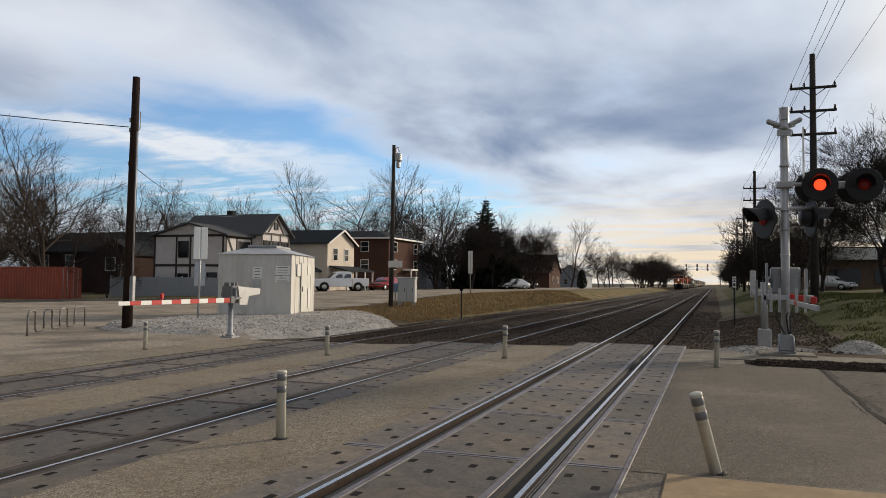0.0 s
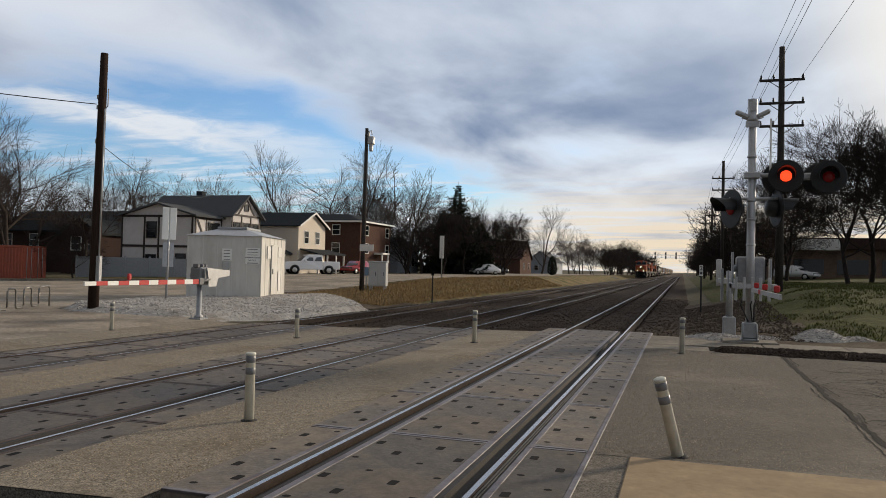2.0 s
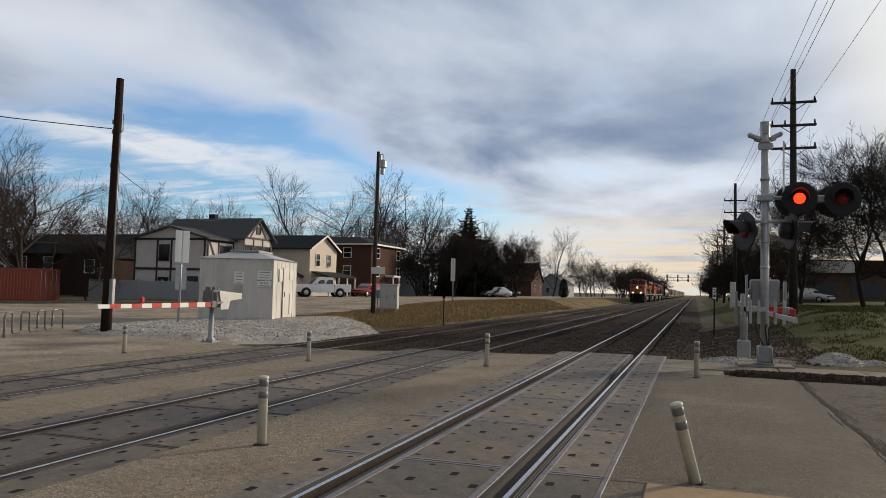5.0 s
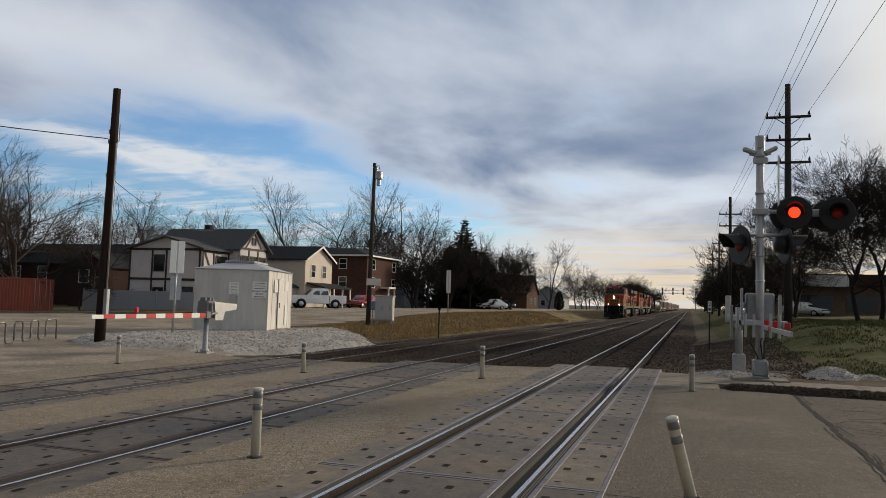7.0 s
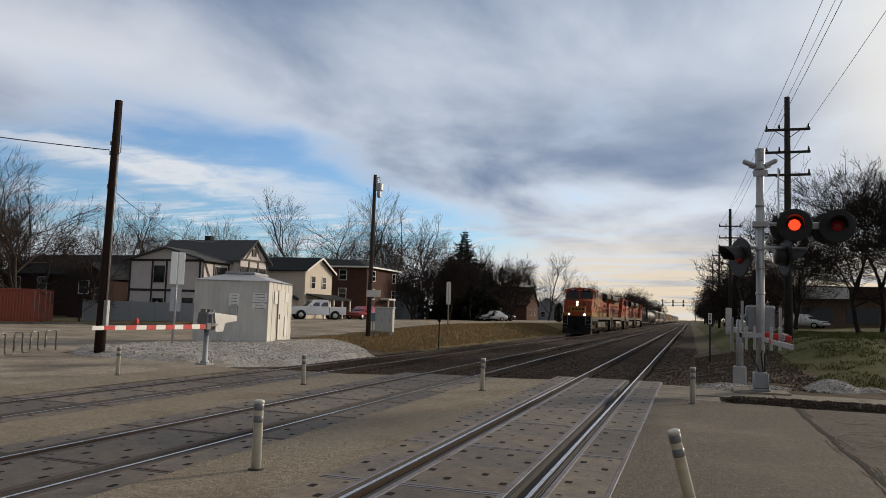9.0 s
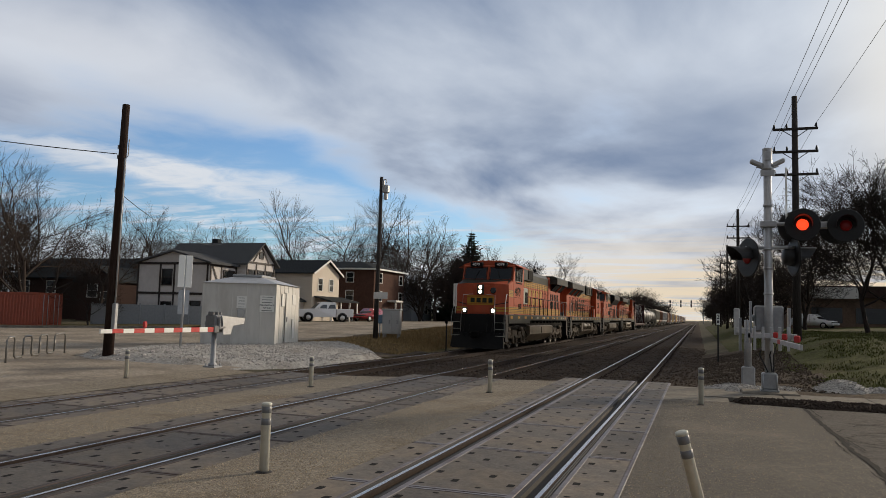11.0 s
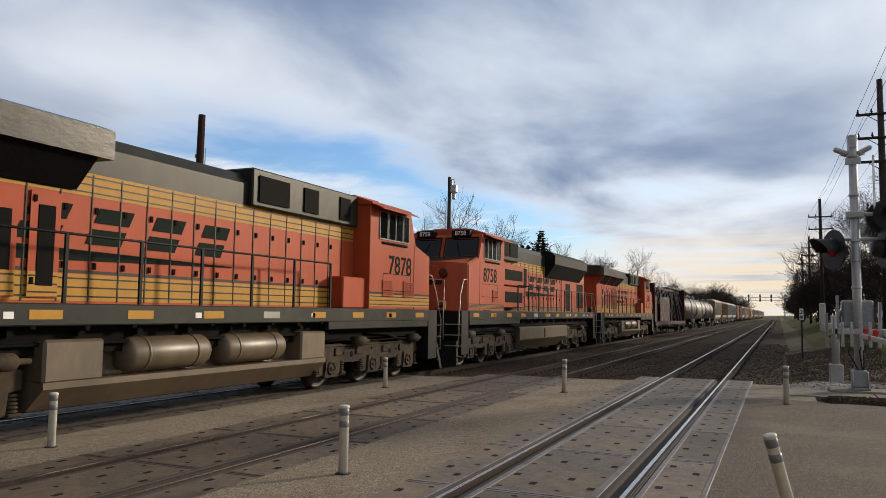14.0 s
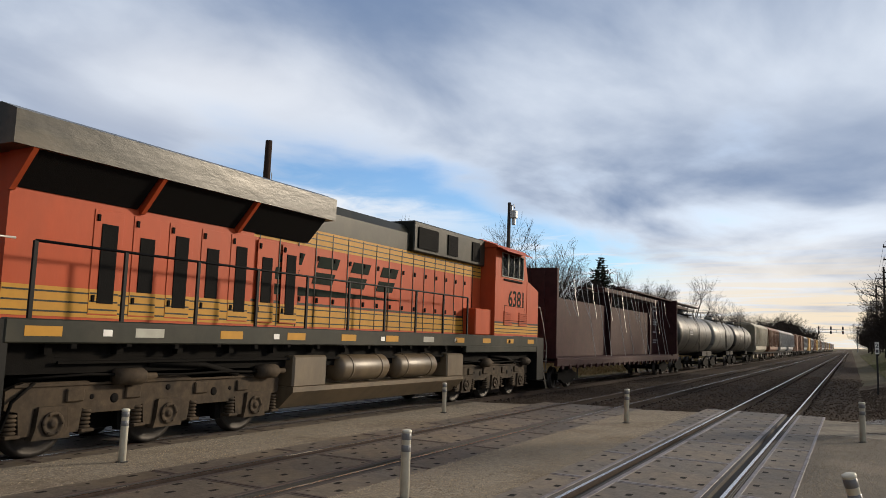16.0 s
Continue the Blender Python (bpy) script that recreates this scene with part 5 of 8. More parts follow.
def tank_car(length, mat, label):
    car = thing("tank_car", label, "tank car", None, "cars of the train")
    h = length / 2 - 0.9
    bm = bmesh.new()
    r = 1.45
    lathe(bm, [(0.05, -h - 0.42), (r * 0.45, -h - 0.36), (r * 0.8, -h - 0.2), (r * 0.97, -h + 0.05), (r, -h + 0.3), (r, h - 0.3), (r * 0.97, h - 0.05), (r * 0.8, h + 0.2), (r * 0.45, h + 0.36), (0.05, h + 0.42)], 32, pose(0, 0, 2.62, 90, 0, 0))
    bmesh.ops.recalc_face_normals(bm, faces=bm.faces[:])
    part("tank", bm, mat, car)
    bm = bmesh.new()
    for y in (-h * 0.55, 0, h * 0.55):
        lathe(bm, [(r + 0.004, -0.05), (r + 0.012, 0), (r + 0.004, 0.05)], 32, pose(0, y, 2.62, 90, 0, 0))
    part("weld_band", bm, mat, car)
    bm = bmesh.new()
    lathe(bm, [(0.42, 3.95), (0.42, 4.3), (0.36, 4.36), (0.05, 4.38)], 18)
    part("dome", bm, mat, car)
    bm = bmesh.new()
    for s in (-1, 1):
        for y in (-1.3, 1.3):
            tube(bm, [(s * 0.9, y, 3.75), (s * 0.9, y, 4.72)], 0.025, 5)
        for z in (4.35, 4.72):
            tube(bm, [(s * 0.9, -1.3, z), (s * 0.9, 1.3, z)], 0.022, 5)
        tube(bm, [(s * 1.5, -0.25, 1.1), (s * 1.46, -0.25, 3.2), (s * 0.95, -0.25, 4.2)], 0.022, 5)
        tube(bm, [(s * 1.5, 0.25, 1.1), (s * 1.46, 0.25, 3.2), (s * 0.95, 0.25, 4.2)], 0.022, 5)
    for y in (-1.3, 1.3):
        for z in (4.35, 4.72):
            tube(bm, [(-0.9, y, z), (0.9, y, z)], 0.022, 5)
    box(bm, -0.95, 0.95, -1.3, 1.3, 4.02, 4.05)
    part("platform", bm, M["black"], car, "black platform with railings and ladder")
    bm = bmesh.new()
    for e in (-1, 1):
        box(bm, -0.9, 0.9, min(e * (h - 1.4), e * (h + 0.75)), max(e * (h - 1.4), e * (h + 0.75)), 0.98, 1.35, 0.02)
        tube(bm, [(-1.4, e * (h + 0.7), 1.9), (1.4, e * (h + 0.7), 1.9)], 0.022, 5)
    part("stub_sill", bm, M["black"], car)
    for s in (-1, 1):
        bm = bmesh.new()
        for k in range(3):
            box(bm, min(s * 1.452, s * 1.458), max(s * 1.452, s * 1.458), -3.2, -2.2 - 0.2 * k, 2.55 + 0.16 * k, 2.63 + 0.16 * k)
        part("lettering", bm, M["hopper_grey"], car, "unreadable white lettering as bars")
    for yc in (-h + 0.8, h - 0.8):
        freight_truck(car, yc, True)
    car_ends(car, length / 2)
    return car


def hopper_car(length, mat, label):
    car = thing("covered_hopper", label, "freight car", None, "cars of the train")
    h = length / 2 - 0.75
    bm = bmesh.new()
    prism(bm, [(-1.55, 1.5), (-1.6, 4.2), (-1.1, 4.55), (1.1, 4.55), (1.6, 4.2), (1.55, 1.5), (1.2, 1.15), (-1.2, 1.15)], "y", -h, h)
    for v in bm.verts:
        if v.co.z < 2 and abs(v.co.y) > h - 0.1:
            v.co.y *= (h - 1.9) / h
    part("body", bm, mat, car)
    bm = bmesh.new()
    for s in (-1, 1):
        for y in steps((-h + 0.4, h - 0.4, 1.3)):
            box(bm, s * 1.62 - 0.04, s * 1.62 + 0.04, y - 0.05, y + 0.05, 1.9, 4.1)
    part("rib", bm, mat, car)
    for i in range(3):
        bm = bmesh.new()
        y = -h * 0.55 + i * h * 0.55
        prism(bm, [(y - 1.4, 1.3), (y + 1.4, 1.3), (y + 0.4, 0.5), (y - 0.4, 0.5)], "x", -1.1, 1.1)
        part("discharge_bay", bm, mat, car)
    bm = bmesh.new()
    box(bm, -0.5, 0.5, -h, h, 4.58, 4.63)
    box(bm, -1.45, 1.45, -h - 0.6, h + 0.6, 1.0, 1.2)
    part("roof_walk", bm, M["under"], car)
    for yc in (-h + 1.0, h - 1.0):
        freight_truck(car, yc, False)
    car_ends(car, length / 2)
    return car


def box_car(length, mat, label):
    car = thing("boxcar", label, "freight car", None, "cars of the train")
    h = length / 2 - 0.7
    bm = bmesh.new()
    prism(bm, [(-1.55, 1.1), (1.55, 1.1), (1.55, 4.45), (0, 4.72), (-1.55, 4.45)], "y", -h, h)
    part("body", bm, mat, car)
    bm = bmesh.new()
    for s in (-1, 1):
        for y in steps((-h + 0.2, h - 0.2, 0.8)):
            if abs(y) > 1.7:
                box(bm, s * 1.56 - 0.03, s * 1.56 + 0.03, y - 0.06, y + 0.06, 1.2, 4.4)
    part("rib", bm, mat, car)
    bm = bmesh.new()
    for s in (-1, 1):
        box(bm, min(s * 1.55, s * 1.62), max(s * 1.55, s * 1.62), -1.6, 1.6, 1.25, 4.3, 0.02)
    part("door", bm, mat, car)
    for yc in (-h + 1.8, h - 1.8):
        freight_truck(car, yc, False)
    car_ends(car, length / 2)
    return car


TRAIN = []   # (thing, how far its middle lies behind the leading coupler, turn)


def build_train():
    at = 0.0
    data = (("4079", "ge", 22.3, 0, True, "weathered orange and dark green diesel locomotive with lit headlights"),
            ("7878", "ge", 22.3, 180, False, "orange, yellow and black diesel locomotive coupled back to front"),
            ("8758", "emd", 22.6, 0, False, "faded orange diesel locomotive with a black flared radiator"),
            ("6381", "ge", 22.3, 180, False, "bright orange diesel locomotive with yellow stripes, coupled back to front"))
    for number, maker, length, turn, facing, label in data:
        ob = locomotive(number, maker, None, label, turn != 0, facing)
        TRAIN.append((ob, at + length / 2, turn))
        at += length
    seq = [(centerbeam_car(24.0), 24.0), (tank_car(14.3, M["tank_black"], "black tank car with dusty streaks"), 14.3)]
    t1 = seq[1][0]
    seq.append((tank_car(13.2, M["tank_grey"], "dull grey-green tank car"), 13.2))
    seq.append((copy_thing(t1, Matrix()), 14.3))
    hop = {k: hopper_car(17.5, M[k], lab) for k, lab in (("hopper_tan", "pale tan covered hopper car"), ("hopper_grey", "light grey covered hopper car"), ("car_brown", "brown covered hopper car"))}
    bx = {k: box_car(17.0, M[k], lab) for k, lab in (("car_brown", "rusty brown ribbed steel boxcar"), ("car_yellow", "dull yellow ribbed steel boxcar"))}
    used = set()
    order = ["ht", "hb", "hg", "hg", "bb", "bb", "hg", "by", "hg", "bb", "by", "ht", "bb", "hg", "hg", "bb", "ht", "bb", "hg", "by", "bb", "hg", "bb", "hg", "hg", "bb"]
    for code in order:
        src, ln = (hop[{"t": "hopper_tan", "g": "hopper_grey", "b": "car_brown"}[code[1]]], 17.5) if code[0] == "h" else (bx[{"b": "car_brown", "y": "car_yellow"}[code[1]]], 17.0)
        ob = src if src.name not in used else copy_thing(src, Matrix())
        used.add(src.name)
        seq.append((ob, ln))
    for ob, ln in seq:
        TRAIN.append((ob, at + ln / 2, 0))
        at += ln


build_train()
SPEED, START = 20.36, 263.3        # metres a second; the leading coupler at the clip's start


def motions():
    xc, zc = TRACKS[2]
    for ob, back, turn in TRAIN:
        walk(ob, [(t, pose(xc, START + back - SPEED * t, zc, 0, 0, turn)) for t in (0.0, 8.0, 16.0)])
    turns = {ob.name: turn for ob, _, turn in TRAIN}
    for w, y, r in WHEELSETS:
        sign = -1 if turns[w.parent.name] else 1
        rate = math.degrees(SPEED / r) * sign
        walk(w, [(i / 30, pose(0, y, r, rate * i / 30)) for i in range(0, 481)])
    # the two flashers take turns, a little under half a second each
    changes = [0.50] + [0.94 + 0.4811 * k for k in range(33)]
    for lens, turn in FLASHERS:
        rows = []
        for i in range(0, 481):
            angle = sum(min(180.0, max(0.0, (i / 30 - c) * 30 * 85)) for c in changes)
            rows.append((i / 30, pose(0, 0, 0, 0, 0, angle + 180 * turn)))
        walk(lens, rows)

# ---------------------------------------------------------------- things beside the tracks
M.update(
    post_white=material("post_white", (0.66, 0.64, 0.54), 0.5, vary=0.08, scale=8, bump=0.05, stain=(0.42, 0.38, 0.30), stain_amount=0.4, stain_scale=5),
    post_grey=material("post_grey", (0.17, 0.17, 0.17), 0.4, vary=0.15),
    galv=material("galv", (0.36, 0.37, 0.38), 0.45, 0.45, vary=0.12, scale=10, stain=(0.33, 0.33, 0.33), stain_amount=0.4, stain_scale=3),
    alum=material("alum", (0.50, 0.50, 0.50), 0.45, 0.35, vary=0.1, scale=8, stain=(0.42, 0.40, 0.38), stain_amount=0.4),
    hut_paint=material("hut_paint", (0.64, 0.62, 0.57), 0.6, vary=0.06, scale=5, bump=0.05, stain=(0.44, 0.40, 0.35), stain_amount=0.45, stain_scale=1.1, stretch=(1, 1, 0.3)),
    wood_pole=material("wood_pole", (0.034, 0.021, 0.016), 0.9, vary=0.4, scale=10, bump=0.5, spec=0.2, stretch=(4, 4, 0.3), stain=(0.016, 0.012, 0.010)),
    grey_pole=material("grey_pole", (0.055, 0.048, 0.044), 0.9, vary=0.35, scale=10, bump=0.5, stretch=(4, 4, 0.3)),
    red_paint=material("red_paint", (0.48, 0.020, 0.018), 0.5, vary=0.1),
    red_lit=glow("red_lit", (1.0, 0.045, 0.012), 2.4),
    red_dim=glow("red_dim", (0.20, 0.006, 0.006), 0.05),
    lamp_black=material("lamp_black", (0.014, 0.014, 0.014), 0.55, vary=0.2),
    rack=material("rack", (0.24, 0.23, 0.21), 0.45, 0.6, vary=0.2),
    cabinet=material("cabinet", (0.46, 0.46, 0.45), 0.55, vary=0.06, stain=(0.28, 0.26, 0.23), stain_amount=0.4),
    blue_box=material("blue_box", (0.14, 0.22, 0.31), 0.5, vary=0.1),
    sign_white=material("sign_white", (0.86, 0.85, 0.80), 0.35, vary=0.03),
    ink=material("ink", (0.09, 0.09, 0.095), 0.6),
    container=material("container", (0.34, 0.080, 0.045), 0.6, vary=0.15, scale=3, stain=(0.22, 0.07, 0.045), stain_amount=0.5),
    fence=material("fence", (0.27, 0.285, 0.30), 0.6, vary=0.1),
    stucco=material("stucco", (0.60, 0.565, 0.54), 0.85, vary=0.05, scale=4, bump=0.2, stain=(0.46, 0.43, 0.40), stain_amount=0.3, stain_scale=0.6),
    timber=material("timber", (0.030, 0.022, 0.019), 0.7, vary=0.2),
    shingle=material("shingle", (0.085, 0.088, 0.092), 0.9, vary=0.3, scale=7, bump=0.5, bump_scale=14, stretch=(1, 1, 4)),
    shingle_dark=material("shingle_dark", (0.030, 0.034, 0.037), 0.9, vary=0.3, scale=7, bump=0.5, bump_scale=14, stretch=(1, 1, 4)),
    siding=material("siding", (0.62, 0.54, 0.44), 0.7, vary=0.05, scale=3, bump=0.5, bump_scale=8, stretch=(0.1, 0.1, 8)),
    brick=material("brick", (0.078, 0.042, 0.032), 0.9, vary=0.35, scale=9, bump=0.3, stain=(0.10, 0.055, 0.04), stain_amount=0.5),
    brick_dark=material("brick_dark", (0.050, 0.031, 0.026), 0.9, vary=0.35, scale=9, bump=0.3),
    grey_siding=material("grey_siding", (0.26, 0.28, 0.31), 0.7, vary=0.08, bump=0.4, bump_scale=8, stretch=(0.1, 0.1, 8)),
    trim=material("trim", (0.70, 0.68, 0.64), 0.6, vary=0.05),
    bark=material("bark", (0.060, 0.047, 0.039), 0.95, vary=0.4, scale=8, bump=0.6, stretch=(3, 3, 0.6)),
    twig=material("twig", (0.056, 0.043, 0.036), 0.95, vary=0.3, scale=2, bump=0, per_object=0.25),
    bark_dark=material("bark_dark", (0.034, 0.027, 0.024), 0.95, vary=0.4, scale=8, bump=0.6, stretch=(3, 3, 0.6)),
    needle=material("needle", (0.016, 0.022, 0.014), 0.9, vary=0.4, scale=2, bump=0, island=0.4),
    car_white=material("car_white", (0.78, 0.78, 0.78), 0.25, vary=0.02, bump=0, coat=0.6),
    car_red=material("car_red", (0.30, 0.012, 0.015), 0.25, vary=0.03, bump=0, coat=0.6),
    car_dark=material("car_dark", (0.035, 0.038, 0.045), 0.25, vary=0.03, bump=0, coat=0.6),
    tyre=material("tyre", (0.018, 0.018, 0.018), 0.85, vary=0.2),
    office=material("office", (0.17, 0.115, 0.082), 0.85, vary=0.2, scale=6, stain=(0.075, 0.052, 0.04), stain_amount=0.4),
    wire=material("wire", (0.02, 0.02, 0.02), 0.6, bump=0),
    crack=material("crack", (0.018, 0.017, 0.016), 0.95, bump=0),
    seal=material("seal", (0.028, 0.027, 0.027), 0.7, vary=0.2),
)


def ground_at(x, y):
    """Height of whatever surface lies on top there."""
    if CROSS0 < y < CROSS1 and -12.7 < x < 3.3:
        return road_height(x) - 0.004
    if x <= -12.6 and y < 21.6:
        return max(land(x, y), road_height(x) - 0.09) + 0.06
    if -33.5 < x < -19.8:
        return land(x, y) + 0.05
    return rough_land(x, y)


def delineators():
    first = None
    spots = ((-2.95, 7.23, 0, 0), (-3.02, 16.66, 0, 0.6), (-7.52, 16.72, 0, -0.5), (-7.6, 7.42, 0, 0.4), (-12.62, 16.25, 0.5, 0), (1.445, 16.05, -0.5, 0.3), (1.425, 7.13, -8.0, -13.5))
    for x, y, rx, ry in spots:
        m = pose(x, y, road_height(x) - 0.01, -rx, ry, 0)
        if first is None:
            first = thing("delineator_post", "white plastic delineator post with two grey reflective bands on the crossing", "bollard", m, "crossing posts")
            bm = bmesh.new()
            lathe(bm, [(0.052, 0.0), (0.050, 0.70), (0.056, 0.705), (0.056, 0.725), (0.04, 0.733), (0.01, 0.735)], 16)
            part("shaft", bm, M["post_white"], first)
            for z in (0.50, 0.625):
                bm = bmesh.new()
                lathe(bm, [(0.0505, z), (0.0535, z + 0.002), (0.0535, z + 0.068), (0.0505, z + 0.07)], 16)
                part("reflective_band", bm, M["post_grey"], first, "grey reflective band")
            bm = bmesh.new()
            lathe(bm, [(0.09, 0.0), (0.085, 0.014), (0.055, 0.022)], 16)
            part("base", bm, M["rubber"], first)
        else:
            p = copy_thing(first, m)
            if rx == -8.0:
                tagged(p, "bent white plastic delineator post leaning over, with two grey bands")


def utility_pole_left():
    x, y = -18.0, 21.5
    z = ground_at(x, y) - 0.2
    p = thing("utility_pole", "plain brown wooden utility pole beside the street", "utility pole", pose(x, y, z, 0, 0.6, 0))
    bm = bmesh.new()
    tube(bm, [(0, 0, 0), (0.01, 0, 3), (0.0, 0.01, 6), (0.02, 0, 9.15)], 0.185, 14, 0.125)
    part("shaft", bm, M["wood_pole"], p)
    bm = bmesh.new()
    box(bm, 0.15, 0.30, -0.14, 0.02, 1.2, 2.1, 0.02)
    tube(bm, [(0.2, -0.05, 2.1), (0.19, -0.05, 7.2)], 0.03, 6)
    part("conduit", bm, M["galv"], p, "grey conduit and box")
    bm = bmesh.new()
    for zz in (7.2, 6.0, 7.55):
        box(bm, -0.19, -0.12, -0.05, 0.05, zz, zz + 0.15, 0.01)
    tube(bm, [(0.14, 0, 7.2), (0.26, 0, 7.3), (0.26, 0, 7.9)], 0.02, 5)
    part("bracket", bm, M["galv"], p)
    sag_wire([(-18.15, 21.5, 7.0), (-36.0, 13.0, 9.4)], 0.35, "overhead cable running from the wooden pole along the street")
    sag_wire([(-18.0, 21.6, 5.6), (-37.2, 56.2, 7.4)], 0.9, "service cable from the pole to the white house")


def sag_wire(ends, sag, label, r=0.016, mat="wire"):
    a, b = [Vector(e) for e in ends]
    bm = bmesh.new()
    n = 14
    tube(bm, [a.lerp(b, i / n) - Vector((0, 0, sag * 4 * (i / n) * (1 - i / n))) for i in range(n + 1)], r, 4)
    return tagged(link_mesh("cable", bm, M[mat]), label, "cable")


def gate_left():
    x, y = -13.3, 20.9
    z = ground_at(x, y)
    g = thing("crossing_gate", "lowered crossing gate with a red and white striped arm", "crossing gate", pose(x, y, z - 0.02), "crossing gates")
    bm = bmesh.new()
    box(bm, -0.22, 0.22, -0.22, 0.22, 0, 0.06, 0.01)
    lathe(bm, [(0.15, 0.05), (0.14, 0.12), (0.085, 0.16), (0.08, 1.2)], 14)
    for q in (-1, 1):
        for w in (-1, 1):
            tube(bm, [(q * 0.16, w * 0.16, 0.05), (q * 0.16, w * 0.16, 0.14)], 0.02, 6)
    part("pedestal", bm, M["galv"], g, "grey steel pedestal")
    bm = bmesh.new()
    box(bm, -0.20, 0.22, -0.26, 0.26, 1.12, 1.68, 0.05)
    box(bm, 0.20, 0.30, -0.18, 0.18, 1.2, 1.6, 0.03)
    lathe(bm, [(0.11, 0), (0.11, 0.1), (0.05, 0.13)], 12, pose(-0.2, 0, 1.4, 0, -90, 0))
    for w in (-0.2, 0.05, 0.2):
        box(bm, -0.1, 0.1, w - 0.05, w + 0.05, 1.66, 1.78, 0.02)
    part("mechanism", bm, M["post_grey"], g, "dark grey gate mechanism")
    bm = bmesh.new()
    prism(bm, [(0.0, 1.28), (0.55, 1.34), (1.15, 1.40), (1.18, 1.58), (0.5, 1.62), (-0.1, 1.66)], "x", 0.30, 0.34)
    prism(bm, [(0.0, 1.06), (0.42, 1.06), (0.55, 1.4), (0.0, 1.4)], "x", 0.30, 0.335)
    part("counterweight_arm", bm, M["alum"], g, "pale grey counterweight plate")
    bm = bmesh.new()
    tube(bm, [(0.30, 0.1, 1.3), (0.30, -0.35, 1.22)], 0.05, 8)
    box(bm, 0.24, 0.36, -0.5, -0.25, 1.12, 1.34, 0.02)
    part("arm_bracket", bm, M["post_grey"], g)
    length, n = 4.85, 12
    for i in range(n):
        a, b = -0.4 - length * i / n, -0.4 - length * (i + 1) / n
        bm = bmesh.new()
        hw = 0.075 - 0.002 * i
        box(bm, 0.27, 0.33, b + 0.001, a, 1.225 - hw, 1.225 + hw, 0.004)
        part("arm_section", bm, M["red_paint"] if i % 2 == 0 and i != 11 else M["sign_white"], g, "red band" if i % 2 == 0 else "white band")
    for yy in (-3.6,):
        bm = bmesh.new()
        box(bm, 0.26, 0.34, yy - 0.07, yy + 0.07, 1.3, 1.48, 0.03)
        part("arm_light", bm, M["red_paint"], g, "small red lamp on the arm")


def bungalow():
    m = pose(-17.32, 31.24, ground_at(-18.5, 32.5) + 0.02, 0, 0, 16.3)
    hut = thing("signal_bungalow", "white sheet-metal railway signal bungalow with notice signs, on gravel", "equipment hut", m)
    w, d, h = 3.45, 4.75, 3.03
    bm = bmesh.new()
    box(bm, -w, 0, 0, d, 0.16, h, 0.02)
    part("wall", bm, M["hut_paint"], hut)
    rib = None
    for i in range(6):
        bm = bmesh.new()
        x = -w + w * i / 5
        box(bm, x - 0.03, x + 0.03, -0.018, 0.0, 0.16, h, 0.005)
        part("rib", bm, M["hut_paint"], hut)
    for i in range(7):
        bm = bmesh.new()
        y = d * i / 6
        box(bm, 0.0, 0.018, y - 0.03, y + 0.03, 0.16, h, 0.005)
        part("rib", bm, M["hut_paint"], hut)
    bm = bmesh.new()
    v = [bm.verts.new(p) for p in ((-w - 0.08, -0.1, h), (0.1, -0.1, h), (0.1, d + 0.1, h), (-w - 0.08, d + 0.1, h), (-w + 1.0, 1.1, h + 0.33), (-1.0, 1.1, h + 0.33), (-1.0, d - 1.1, h + 0.33), (-w + 1.0, d - 1.1, h + 0.33))]
    for q in ((3, 2, 1, 0), (0, 1, 5, 4), (1, 2, 6, 5), (2, 3, 7, 6), (3, 0, 4, 7), (4, 5, 6, 7)):
        bm.faces.new([v[i] for i in q])
    part("roof", bm, M["alum"], hut, "low metal hip roof")
    bm = bmesh.new()
    box(bm, -w + 1.0, -1.0, 1.1, d - 1.1, h + 0.33, h + 0.46, 0.03)
    part("roof_vent", bm, M["galv"], hut)
    bm = bmesh.new()
    box(bm, 0.045, 0.075, 1.75, 2.9, 0.25, h - 0.35, 0.01)
    door = part("door", bm, M["hut_paint"], hut, "white metal door")
    bm = bmesh.new()
    box(bm, 0.075, 0.11, 1.88, 1.96, 1.25, 1.5, 0.01)
    part("handle", bm, M["ink"], door, "dark door handle")
    for y0, y1, z0, z1 in ((1.0, 1.6, 2.0, 2.6), (3.1, 3.8, 2.1, 2.6), (3.2, 3.7, 0.4, 1.4)):
        bm = bmesh.new()
        box(bm, 0.03, 0.06, y0, y1, z0, z1, 0.006)
        part("access_panel", bm, M["trim"], hut)
    for y in (1.1, 2.6, 3.9):
        bm = bmesh.new()
        box(bm, -0.3, 0.02, y - 0.1, y + 0.1, -0.15, 0.16)
        part("footing", bm, M["concrete"], hut)
    bm = bmesh.new()
    box(bm, -w + 0.05, -0.05, 0.05, d - 0.05, -0.25, 0.16)
    part("skid", bm, M["under"], hut)

    def notice(x0, x1, z0, z1, rows):
        bm = bmesh.new()
        box(bm, x0, x1, -0.056, -0.046, z0, z1)
        s = part("notice", bm, M["sign_white"], hut, "white notice sign")
        for k, (words, size) in enumerate(rows):
            zz = z1 - (z1 - z0) * (k + 0.6) / len(rows)
            if words:
                text_part(words, size, M["ink"], s, pose((x0 + x1) / 2, -0.058, zz, 90, 0, 0), "lettering", "", bold=0.002)
            else:
                bm = bmesh.new()
                box(bm, x0 + 0.09, x1 - 0.09, -0.06, -0.055, zz - size * 0.2, zz + size * 0.2)
                part("lettering", bm, M["ink"], s)
    notice(-0.72, -0.05, 1.72, 2.48, (("", 0.06), ("", 0.06), ("", 0.06), ("WASHINGTON ST", 0.085), ("M.P. 21.23", 0.085), ("", 0.09)))
